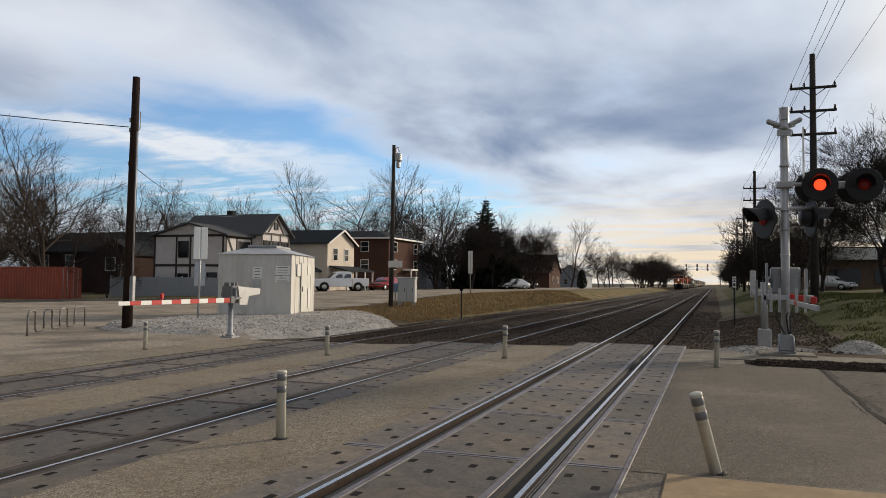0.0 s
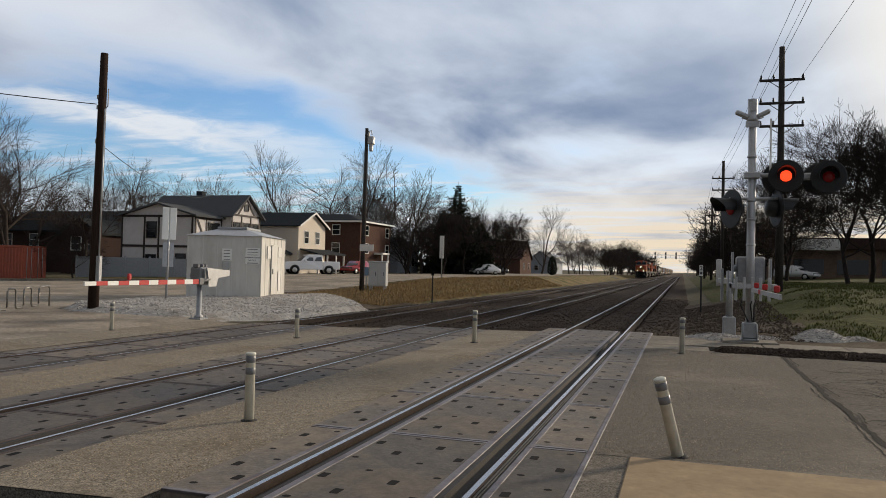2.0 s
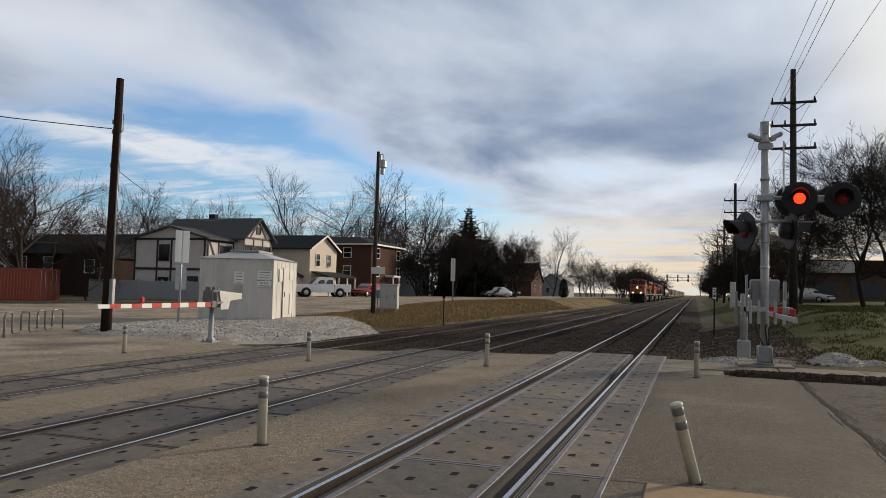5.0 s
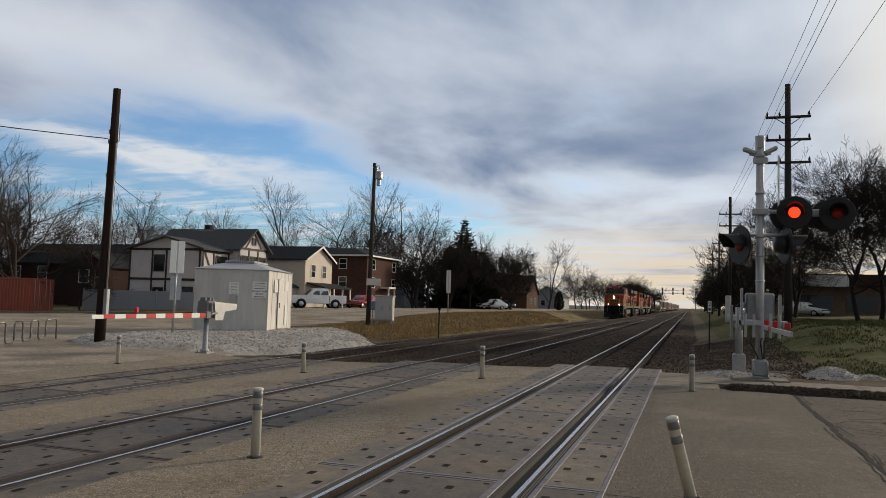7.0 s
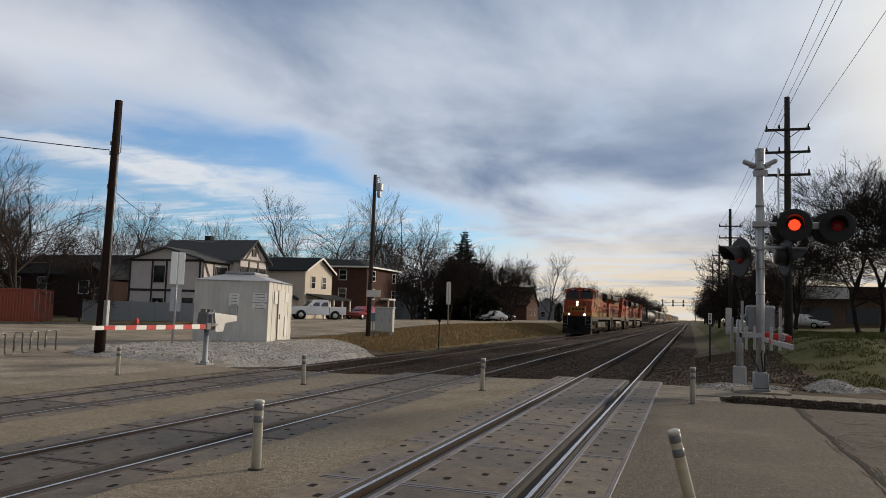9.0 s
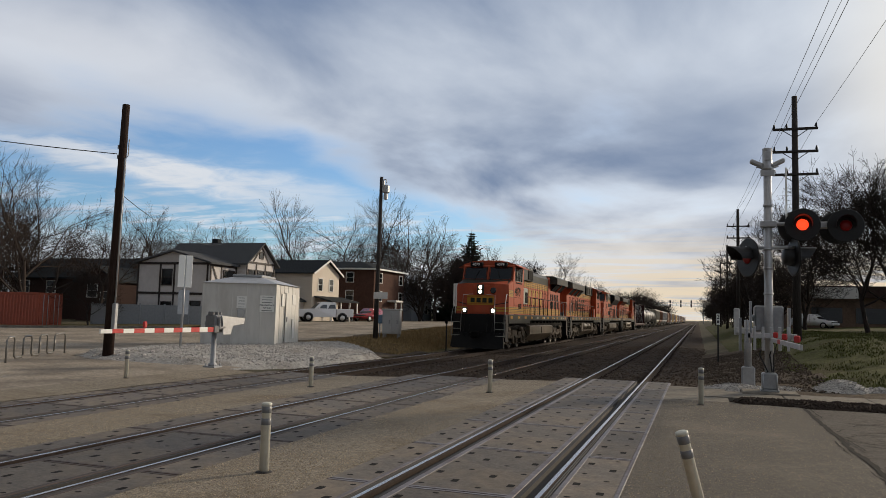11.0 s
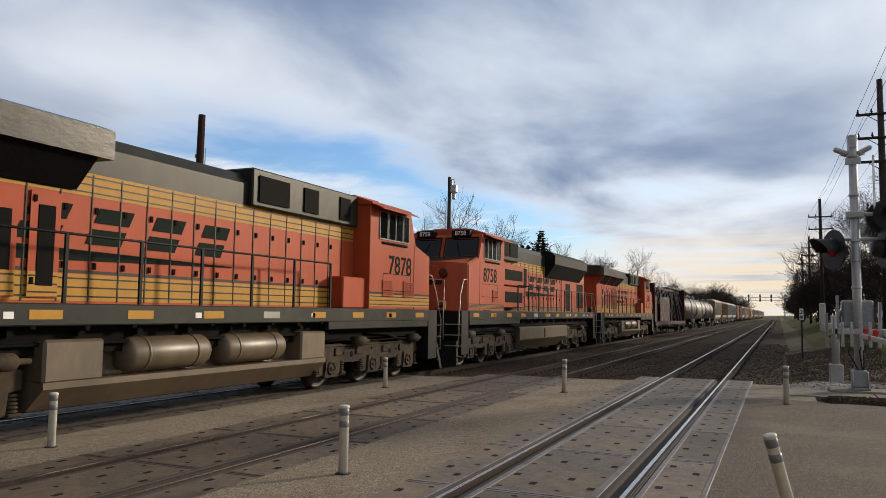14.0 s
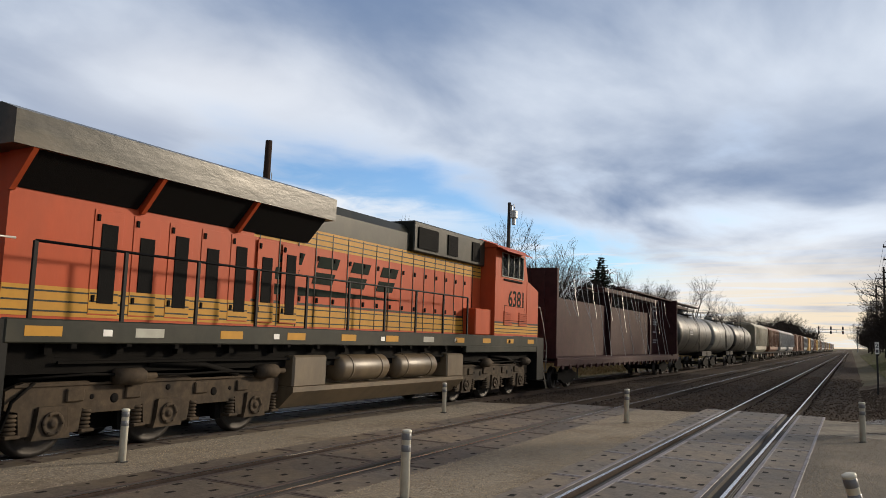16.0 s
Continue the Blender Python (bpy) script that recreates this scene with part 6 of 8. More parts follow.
    notice(-1.82, -1.36, 1.86, 2.42, (("", 0.06), ("", 0.07), ("", 0.07), ("", 0.05)))
    bm = bmesh.new()
    box(bm, -1.76, -1.42, -0.14, -0.04, 1.42, 1.80, 0.02)
    part("meter_box", bm, M["cabinet"], hut)


def street_sign_tall():
    x, y = -18.86, 26.5
    s = thing("street_sign", "tall sign post with two white panels seen edge on, in gravel", "sign", pose(x, y, ground_at(x, y) - 0.05, 0, 0.4, 52))
    bm = bmesh.new()
    tube(bm, [(0, 0, 0), (0, 0, 4.05)], 0.055, 8)
    part("post", bm, M["galv"], s)
    for q in (-1, 1):
        bm = bmesh.new()
        box(bm, -0.29 if q < 0 else 0.03, -0.03 if q < 0 else 0.29, -0.08 if q < 0 else -0.05, -0.06 if q < 0 else -0.03, 2.72, 4.05, 0.01)
        part("panel", bm, M["sign_white"], s, "white sign panel")
        bm = bmesh.new()
        box(bm, -0.22 if q < 0 else 0.04, -0.04 if q < 0 else 0.22, -0.06, -0.05, 1.6, 2.6)
        part("panel", bm, M["galv"], s, "grey sign panel")


def lamp_pole():
    x, y = -16.9, 42.0
    z = ground_at(x, y)
    p = thing("light_pole", "dark wooden light pole with a grey floodlight on top", "light pole", pose(x, y, z - 0.1, 0, 0.4, 0))
    bm = bmesh.new()
    tube(bm, [(0, 0, 0), (0, 0.02, 5), (0, 0, 10.0)], 0.15, 12, 0.10)
    part("shaft", bm, M["grey_pole"], p)
    bm = bmesh.new()
    tube(bm, [(0.05, 0, 9.8), (0.3, 0, 9.85), (0.35, 0, 9.6)], 0.03, 6)
    box(bm, 0.12, 0.5, -0.18, 0.18, 9.0, 9.5, 0.06)
    box(bm, 0.2, 0.42, -0.12, 0.12, 8.6, 9.0, 0.05)
    box(bm, 0.08, 0.2, -0.05, 0.05, 9.5, 9.78, 0.01)
    part("floodlight", bm, M["alum"], p, "grey floodlight")
    bm = bmesh.new()
    box(bm, -0.15, 0.75, -0.16, -0.13, 2.6, 3.0, 0.01)
    part("sign_plate", bm, M["trim"], p, "small pale sign plate")


def signal_cabinet():
    x, y = -17.0, 44.8
    z = ground_at(x, y)
    c = thing("signal_cabinet", "grey metal signal cabinet on legs with a blue meter box", "cabinet", pose(x, y, z - 0.05, 0, 0, 14))
    bm = bmesh.new()
    box(bm, -0.55, 0.55, -0.5, 0.5, 0.35, 1.85, 0.03)
    box(bm, -0.6, 0.6, -0.55, 0.55, 1.83, 1.93, 0.03)
    part("body", bm, M["cabinet"], c)
    for a in (-0.45, 0.45):
        for b in (-0.4, 0.4):
            bm = bmesh.new()
            box(bm, a - 0.05, a + 0.05, b - 0.05, b + 0.05, -0.2, 0.36)
            part("leg", bm, M["galv"], c)
    for a, b in ((-0.5, 0.0), (0.01, 0.5)):
        bm = bmesh.new()
        box(bm, a + 0.02, b - 0.02, -0.53, -0.5, 0.42, 1.78, 0.01)
        d = part("door", bm, M["cabinet"], c, "grey cabinet door")
        bm = bmesh.new()
        box(bm, b - 0.12, b - 0.08, -0.56, -0.53, 1.0, 1.25)
        part("handle", bm, M["ink"], d)
    bm = bmesh.new()
    box(bm, -0.85, -0.56, -0.5, -0.15, 1.0, 1.55, 0.03)
    part("meter_box", bm, M["blue_box"], c, "blue-grey meter box")
    bm = bmesh.new()
    tube(bm, [(-0.72, -0.3, 1.0), (-0.72, -0.3, -0.2)], 0.04, 6)
    part("conduit", bm, M["galv"], c)


def bike_rack():
    a, b = Vector((-18.9, 18.2)), Vector((-20.9, 22.5))
    d = (b - a)
    ln = d.length
    m = pose(a.x, a.y, ground_at(-19.5, 20) - 0.02, 0, 0, math.degrees(math.atan2(d.y, d.x)))
    r = thing("bike_rack", "dark steel wave bicycle rack on the pavement", "bike rack", m)
    pts = [(0, 0, 0), (0, 0, 0.70), (0.10, 0, 0.80)]
    n = 3
    step = (ln - 0.9) / n
    x = 0.55
    pts += [(x - 0.08, 0, 0.80), (x, 0, 0.72)]
    for i in range(n):
        pts += [(x, 0, 0.22), (x + 0.08, 0, 0.14), (x + step * 0.42, 0, 0.14), (x + step * 0.5, 0, 0.22), (x + step * 0.5, 0, 0.72), (x + step * 0.58, 0, 0.80), (x + step * 0.92, 0, 0.80), (x + step, 0, 0.72)]
        x += step
    pts = pts[:-1] + [(ln - 0.1, 0, 0.80), (ln, 0, 0.70), (ln, 0, 0)]
    bm = bmesh.new()
    tube(bm, pts, 0.032, 8)
    part("tube", bm, M["rack"], r)
    for q in (0, ln):
        bm = bmesh.new()
        lathe(bm, [(0.09, 0), (0.09, 0.015), (0.04, 0.02)], 12, pose(q, 0, 0.0))
        part("foot_plate", bm, M["rack"], r)


def small_posts():
    for x, y, h, plate, label in ((-12.1, 41.0, 1.95, (0.16, 0.24), "thin dark railway marker post beside the far track"), (2.2, 34.9, 2.15, (0.15, 0.42), "dark steel milepost with a small white plate beside the track")):
        z = ground_at(x, y)
        p = thing("marker_post", label, "sign post", pose(x, y, z - 0.15))
        bm = bmesh.new()
        box(bm, -0.035, 0.035, -0.02, 0.02, 0, h + 0.15, 0.005)
        part("post", bm, M["lamp_black"], p)
        bm = bmesh.new()
        box(bm, -plate[0] / 2, plate[0] / 2, -0.035, -0.02, h - plate[1] + 0.1, h + 0.15)
        pl = part("plate", bm, M["sign_white"] if x > 0 else M["grille"], p, "small plate")
        if x > 0:
            text_part("2", 0.24, M["ink"], pl, pose(0, -0.038, h, 90, 0, 0), "lettering", bold=0.005)
            bm = bmesh.new()
            box(bm, -0.05, 0.05, -0.04, -0.034, h - 0.26, h - 0.14)
            part("lettering", bm, M["ink"], pl)
    x, y = -18.9, 64.0
    p = thing("street_sign", "tall white sign panels on a post by the side street", "sign", pose(x, y, ground_at(x, y) - 0.05))
    bm = bmesh.new()
    tube(bm, [(0, 0, 0), (0, 0, 3.9)], 0.05, 6)
    part("post", bm, M["galv"], p)
    for q in (-1, 1):
        bm = bmesh.new()
        box(bm, -0.2 if q < 0 else 0.02, -0.02 if q < 0 else 0.2, -0.08, -0.06, 1.9, 3.9)
        part("panel", bm, M["trim"], p, "white sign panel")


FLASHERS = []   # (lens, which of the two turns it glows in)


def signal_mast():
    """Aluminium mast with two pairs of flashing lights, a gate arm and its drive."""
    x, y = 2.97, 19.5
    z = 0.0
    s = thing("crossing_signal", "aluminium crossing signal mast with red flashers and lowered gate arm", "crossing signal", pose(x, y, z))
    bm = bmesh.new()
    box(bm, -0.62, 0.62, -0.5, 0.5, -0.3, 0.05, 0.03)
    part("foundation", bm, M["concrete"], s, "concrete foundation")
    bm = bmesh.new()
    box(bm, -0.2, 0.2, -0.2, 0.2, 0.05, 0.10, 0.01)
    box(bm, -0.17, 0.17, -0.17, 0.17, 0.10, 0.48, 0.03)
    for a in (-0.15, 0.15):
        for b in (-0.19, 0.19):
            tube(bm, [(a, b, 0.08), (a, b, 0.45)], 0.018, 6)
    part("base", bm, M["galv"], s, "bolted cast base")
    bm = bmesh.new()
    lathe(bm, [(0.10, 0.45), (0.095, 2.2), (0.088, 5.3)], 14)
    for zz in (2.3, 2.9, 3.35, 3.9, 4.4):
        lathe(bm, [(0.11, zz), (0.11, zz + 0.05)], 14)
    part("mast", bm, M["alum"], s, "ribbed aluminium mast")
    bm = bmesh.new()
    lathe(bm, [(0.12, 5.28), (0.13, 5.34), (0.11, 5.38), (0.11, 5.76), (0.12, 5.80), (0.05, 5.82)], 12)
    box(bm, -0.07, 0.07, -0.13, -0.10, 5.5, 5.72, 0.01)
    part("camera_head", bm, M["alum"], s, "pale cylindrical housing at the mast top")
    for q in (-1, 1):
        bm = bmesh.new()
        box(bm, -0.16, 0.16, -0.09, 0.09, -0.05, 0.05, 0.03, 0, pose(q * 0.24, 0, 5.45, 0, -q * 26, 0))
        tube(bm, [(0, 0, 5.3), (q * 0.24, 0, 5.38)], 0.03, 6)
        part("floodlight", bm, M["alum"], s, "small tilted floodlight")
    bm = bmesh.new()
    box(bm, -0.16, 0.16, -0.10, -0.07, 5.12, 5.28, 0.02)
    part("bell", bm, M["alum"], s)

    def flasher(px, py, pz, turn, lit, tag, size=1.15):
        bm = bmesh.new()
        lathe(bm, [(0.16, 0.022), (0.16, 0.06), (0.13, 0.18), (0.02, 0.20)], 18, pose(0, 0, 0, -90, 0, 0))
        lathe(bm, [(0.32, 0.0), (0.335, 0.006), (0.335, 0.018), (0.30, 0.022)], 24, pose(0, 0, 0, -90, 0, 0))
        head = part("light_unit", bm, M["lamp_black"], s, tag)
        bm = bmesh.new()
        n = 14
        for k in range(n):
            a0, a1 = math.pi * (-0.06 + 1.12 * k / n), math.pi * (-0.06 + 1.12 * (k + 1) / n)
            d0, d1 = 0.20 + 0.16 * max(0, math.sin(a0)), 0.20 + 0.16 * max(0, math.sin(a1))
            for r0, r1 in ((0.175, 0.182),):
                v = [bm.verts.new((r1 * math.cos(a), yy, r1 * math.sin(a))) for a, yy in ((a0, 0.0), (a1, 0.0), (a1, -d1), (a0, -d0))]
                u = [bm.verts.new((r0 * math.cos(a), yy, r0 * math.sin(a))) for a, yy in ((a0, 0.0), (a1, 0.0), (a1, -d1), (a0, -d0))]
                bm.faces.new(v), bm.faces.new(u[::-1]), bm.faces.new((v[3], v[2], u[2], u[3]))
        part("hood", bm, M["lamp_black"], head)
        bm = bmesh.new()
        lathe(bm, [(0.112, 0.005), (0.10, 0.03), (0.07, 0.045), (0.02, 0.05)], 18, pose(0, 0, 0, 90, 0, 0))
        if lit is None:
            part("lens", bm, M["red_dim"], head, "dark red lens")
        else:
            # flashing imitated by turning the lens over: one side glows, the other is dim
            lathe(bm, [(0.112, 0.004), (0.10, 0.03), (0.07, 0.045), (0.02, 0.05)], 18, pose(0, 0, 0, -90, 0, 0))
            for f in bm.faces:
                f.material_index = 0 if f.calc_center_median().y < 0 else 1
            lens = part("lens", bm, [M["red_lit"], M["red_dim"]], head, "red lens that flashes in turn with the other")
            FLASHERS.append((lens, lit))
        head.matrix_basis = pose(px, py, pz, 0, 0, turn) @ Matrix.Scale(size, 4)
        return head

    flasher(0.72, -0.25, 3.93, -4, 0, "black flashing light facing the street")
    flasher(1.62, -0.25, 3.90, -4, 1, "black flashing light facing the street, beside the first")
    flasher(0.62, 0.25, 3.93, 176, None, "black flashing light facing away")
    flasher(1.5, 0.25, 3.90, 176, None, "black flashing light facing away")
    flasher(-0.46, -0.05, 3.18, -62, None, "black flashing light turned aside", 1.4)
    flasher(0.58, 0.1, 3.2, 104, None, "grey-backed flashing light turned aside", 1.35)
    bm = bmesh.new()
    tube(bm, [(-0.1, 0, 3.98), (1.75, 0, 3.98)], 0.045, 8)
    tube(bm, [(-0.5, 0, 3.42), (0.65, 0, 3.42)], 0.04, 8)
    for a in (0.72, 1.62):
        tube(bm, [(a, -0.2, 3.98), (a, 0.2, 3.98)], 0.035, 6)
    tube(bm, [(-0.42, 0, 3.42), (-0.42, 0, 3.2)], 0.03, 6)
    tube(bm, [(0.55, 0, 3.42), (0.55, 0.08, 3.2)], 0.03, 6)
    box(bm, 0.95, 1.3, -0.07, 0.07, 3.86, 4.02, 0.02)
    box(bm, -0.18, 0.18, -0.14, 0.14, 3.9, 4.05, 0.02)
    part("crossarm", bm, M["alum"], s, "aluminium light arm")
    bm = bmesh.new()
    for q in (-1, 1):
        box(bm, -0.62, 0.62, -0.004, 0.004, -0.11, 0.11, 0, 0, pose(0.42, 0.2, 4.55, 0, q * 45, 86))
    box(bm, 0.40, 0.44, 0.1, 0.14, 4.0, 5.35)
    part("crossbuck", bm, M["sign_white"], s, "crossbuck sign seen edge on")
    # gate drive and its cluster of boxes
    bm = bmesh.new()
    box(bm, -0.30, 0.34, 0.12, 0.62, 1.42, 2.05, 0.04)
    lathe(bm, [(0.08, 0), (0.08, 0.06), (0.04, 0.08)], 12, pose(-0.28, 0.3, 1.75, 0, -90, 0))
    part("gate_drive", bm, M["galv"], s, "grey gate drive box")
    for a, b, z0, z1, yy in ((-0.42, -0.37, 1.15, 2.15, 0.1), (0.42, 0.47, 1.1, 2.0, 0.1), (-0.52, -0.48, 1.2, 1.7, -0.2), (-0.64, -0.58, 0.95, 1.75, 0.4)):
        bm = bmesh.new()
        box(bm, a, b, yy - 0.12, yy + 0.12, z0, z1, 0.01)
        part("counterweight", bm, M["galv"], s, "grey counterweight plate")
    bm = bmesh.new()
    box(bm, -0.5, 0.55, -0.30, -0.24, 1.28, 1.40, 0.01)
    box(bm, -0.5, -0.42, -0.3, 0.5, 1.28, 1.42, 0.01)
    box(bm, 0.47, 0.55, -0.5, 0.5, 1.24, 1.40, 0.01)
    for k in range(5):
        box(bm, -0.36 + k * 0.18, -0.30 + k * 0.18, -0.31, -0.22, 1.0, 1.55, 0.01)
    part("arm_bracket", bm, M["alum"], s, "pale gate arm bracket")
    n = 10
    for i in range(n):
        a, b = -0.35 - 5.4 * i / n, -0.35 - 5.4 * (i + 1) / n
        bm = bmesh.new()
        box(bm, 0.02 - 0.02, 0.02 + 0.02, b + 0.001, a, 1.21, 1.30, 0.004)
        part("arm_section", bm, M["red_paint"] if i == 3 else M["alum"], s, "red band" if i == 3 else "white band")
    for yy in (-1.4, -3.2, -5.2):
        bm = bmesh.new()
        box(bm, -0.03, 0.07, yy - 0.05, yy + 0.05, 1.32, 1.44, 0.02)
        part("arm_light", bm, M["red_paint"], s, "small red lamp on the arm")
    bm = bmesh.new()
    for a in (-0.1, 0.12, 0.2):
        tube(bm, [(a, -0.1, 1.3), (a - 0.12, -0.16, 0.9), (a * 0.4, -0.14, 0.5)], 0.018, 5)
    part("cable", bm, M["lamp_black"], s)
    # a shorter post behind it
    p = thing("gate_pedestal", "short aluminium gate pedestal behind the signal mast", "pedestal", pose(2.62, 21.4, 0.0))
    bm = bmesh.new()
    box(bm, -0.16, 0.16, -0.16, 0.16, -0.2, 0.5, 0.03)
    lathe(bm, [(0.09, 0.5), (0.09, 1.7)], 12)
    part("shaft", bm, M["galv"], p)
    bm = bmesh.new()
    box(bm, -0.3, 0.3, -0.2, 0.2, 1.35, 1.5, 0.02)
    box(bm, -0.34, -0.2, -0.1, 0.1, 1.3, 2.0, 0.02)
    part("bracket", bm, M["alum"], p)


def power_line():
    """Wooden poles with crossarms along the right of way, and their wires."""
    spots = ((5.6, 37.5, 1.1, 11.2), (4.75, 72.0, 0.9, 11.2), (5.2, 112.0, 0.9, 11.6), (5.1, 142.0, 0.8, 11.4), (5.2, 185.0, 0.6, 11.0), (5.3, 230, 0.5, 11.0), (5.6, -22.0, 0.0, 11.6))
    for i, (x, y, z, h) in enumerate(spots):
        z = ground_at(x, y) - 0.1
        p = thing("utility_pole", "tall dark wooden power pole with crossarms and insulators", "utility pole", pose(x, y, z), "power poles along the railway")
        bm = bmesh.new()
        tube(bm, [(0, 0, 0), (0, 0, h * 0.5), (0, 0, h + 0.1)], 0.19, 10, 0.12)
        part("shaft", bm, M["grey_pole"], p)
        for k, dz in enumerate((1.45, 2.5, 3.55)):
            bm = bmesh.new()
            zz = h - dz
            w = 0.95
            box(bm, -w, w, -0.16, -0.06, zz - 0.055, zz + 0.055, 0.01)
            for q in (-1, 1):
                tube(bm, [(q * 0.55, -0.11, zz - 0.03), (0, -0.11, zz - 0.42)], 0.018, 4)
            part("crossarm", bm, M["grey_pole"], p, "wooden crossarm with braces")
            for q in (-0.88, 0.88, -0.35):
                bm = bmesh.new()
                lathe(bm, [(0.02, 0), (0.05, 0.04), (0.05, 0.10), (0.03, 0.13), (0.045, 0.17), (0.02, 0.2)], 8, pose(q, -0.11, zz + 0.05))
                part("insulator", bm, M["lamp_black"], p)
        if i in (1, 2):
            bm = bmesh.new()
            lathe(bm, [(0.2, 0), (0.2, 0.7), (0.1, 0.75)], 12, pose(0.35, 0, h - 4.6))
            part("transformer", bm, M["galv"], p)
    order = [spots[6]] + list(spots[:6])
    for a, b in zip(order, order[1:]):
        za, zb = ground_at(a[0], a[1]) + a[3] - 0.1, ground_at(b[0], b[1]) + b[3] - 0.1
        far = a[1] > 100
        for q, dz in ((-0.88, 1.2), (0.88, 1.2), (-0.88, 2.25), (0.0, -0.05)):
            sag_wire([(a[0] + q, a[1] - 0.11, za - dz), (b[0] + q, b[1] - 0.11, zb - dz)], 0.45, "overhead power line wire between the poles", 0.009 if not far else 0.015)


def signal_bridge():
    y = 385.0
    g = thing("signal_bridge", "distant steel signal bridge with signal heads over the tracks", "signal bridge", pose(-10, y, -0.6))
    bm = bmesh.new()
    for zz in (9.2, 10.6):
        for q in (-0.5, 0.5):
            box(bm, -17.5, 14.0, q - 0.08, q + 0.08, zz - 0.08, zz + 0.08)
    for k in range(16):
        x = -17.5 + 31.5 * k / 15
        box(bm, x - 0.05, x + 0.05, -0.5, 0.5, 9.2, 10.6)
    part("truss", bm, M["galv"], g)
    for x in (-17.3, 13.8):
        bm = bmesh.new()
        box(bm, x - 0.25, x + 0.25, -0.5, 0.5, 0, 10.7, 0.02)
        part("column", bm, M["galv"], g)
    for x in (-1.5, 3.4, 8.2):
        for zz in (9.4, 11.2):
            bm = bmesh.new()
            box(bm, x - 0.35, x + 0.35, -0.8, -0.55, zz - 0.8, zz + 0.75, 0.1)
            hd = part("signal_head", bm, M["lamp_black"], g, "black signal head")
            if zz < 10 and x > 7:
                bm = bmesh.new()
                lathe(bm, [(0.2, 0), (0.1, 0.05)], 12, pose(x, -0.81, zz, 90, 0, 0))
                part("lens", bm, M["red_dim"], hd)


delineators()
utility_pole_left()
gate_left()
bungalow()
street_sign_tall()
lamp_pole()
signal_cabinet()
bike_rack()
small_posts()
signal_mast()
power_line()
signal_bridge()

# ---------------------------------------------------------------- houses, vehicles and trees


def window_unit(parent, m, w, h, frame_mat="timber", bars=True):
    """A window on a wall that faces local -y: frame, pane and sill."""
    bm = bmesh.new()
    t = 0.07
    for x0, x1, z0, z1 in ((-w / 2 - t, -w / 2, -h / 2 - t, h / 2 + t), (w / 2, w / 2 + t, -h / 2 - t, h / 2 + t), (-w / 2, w / 2, h / 2, h / 2 + t), (-w / 2, w / 2, -h / 2 - t, -h / 2)):
        box(bm, x0, x1, -0.07, 0.0, z0, z1)
    if bars:
        box(bm, -w / 2, w / 2, -0.05, 0.0, -0.025, 0.025)
    f = part("window", bm, M[frame_mat], parent)
    f.matrix_basis = m
    bm = bmesh.new()
    box(bm, -w / 2, w / 2, -0.025, -0.003, -h / 2, h / 2)
    part("pane", bm, M["pane"], f)
    return f


def gable(bm, x0, x1, y0, y1, eave, peak, along, over=0.35, thick=0.14):
    """Two roof slopes with overhang; the ridge runs along x or y."""
    if along == "y":
        xm = (x0 + x1) / 2
        k = (peak - eave) / (xm - x0)
        prism(bm, [(x0 - over, eave - over * k), (xm, peak), (x1 + over, eave - over * k), (x1 + over, eave - over * k + thick), (xm, peak + thick), (x0 - over, eave - over * k + thick)], "y", y0 - over, y1 + over)
    else:
        ym = (y0 + y1) / 2
        k = (peak - eave) / (ym - y0)
        prism(bm, [(y0 - over, eave - over * k), (ym, peak), (y1 + over, eave - over * k), (y1 + over, eave - over * k + thick), (ym, peak + thick), (y0 - over, eave - over * k + thick)], "x", x0 - over, x1 + over)


def block(bm, x0, x1, y0, y1, z0, eave, peak, along):
    if along == "y":
        prism(bm, [(x0, z0), (x1, z0), (x1, eave), ((x0 + x1) / 2, peak), (x0, eave)], "y", y0, y1)
    else:
        prism(bm, [(y0, z0), (y1, z0), (y1, eave), ((y0 + y1) / 2, peak), (y0, eave)], "x", x0, x1)


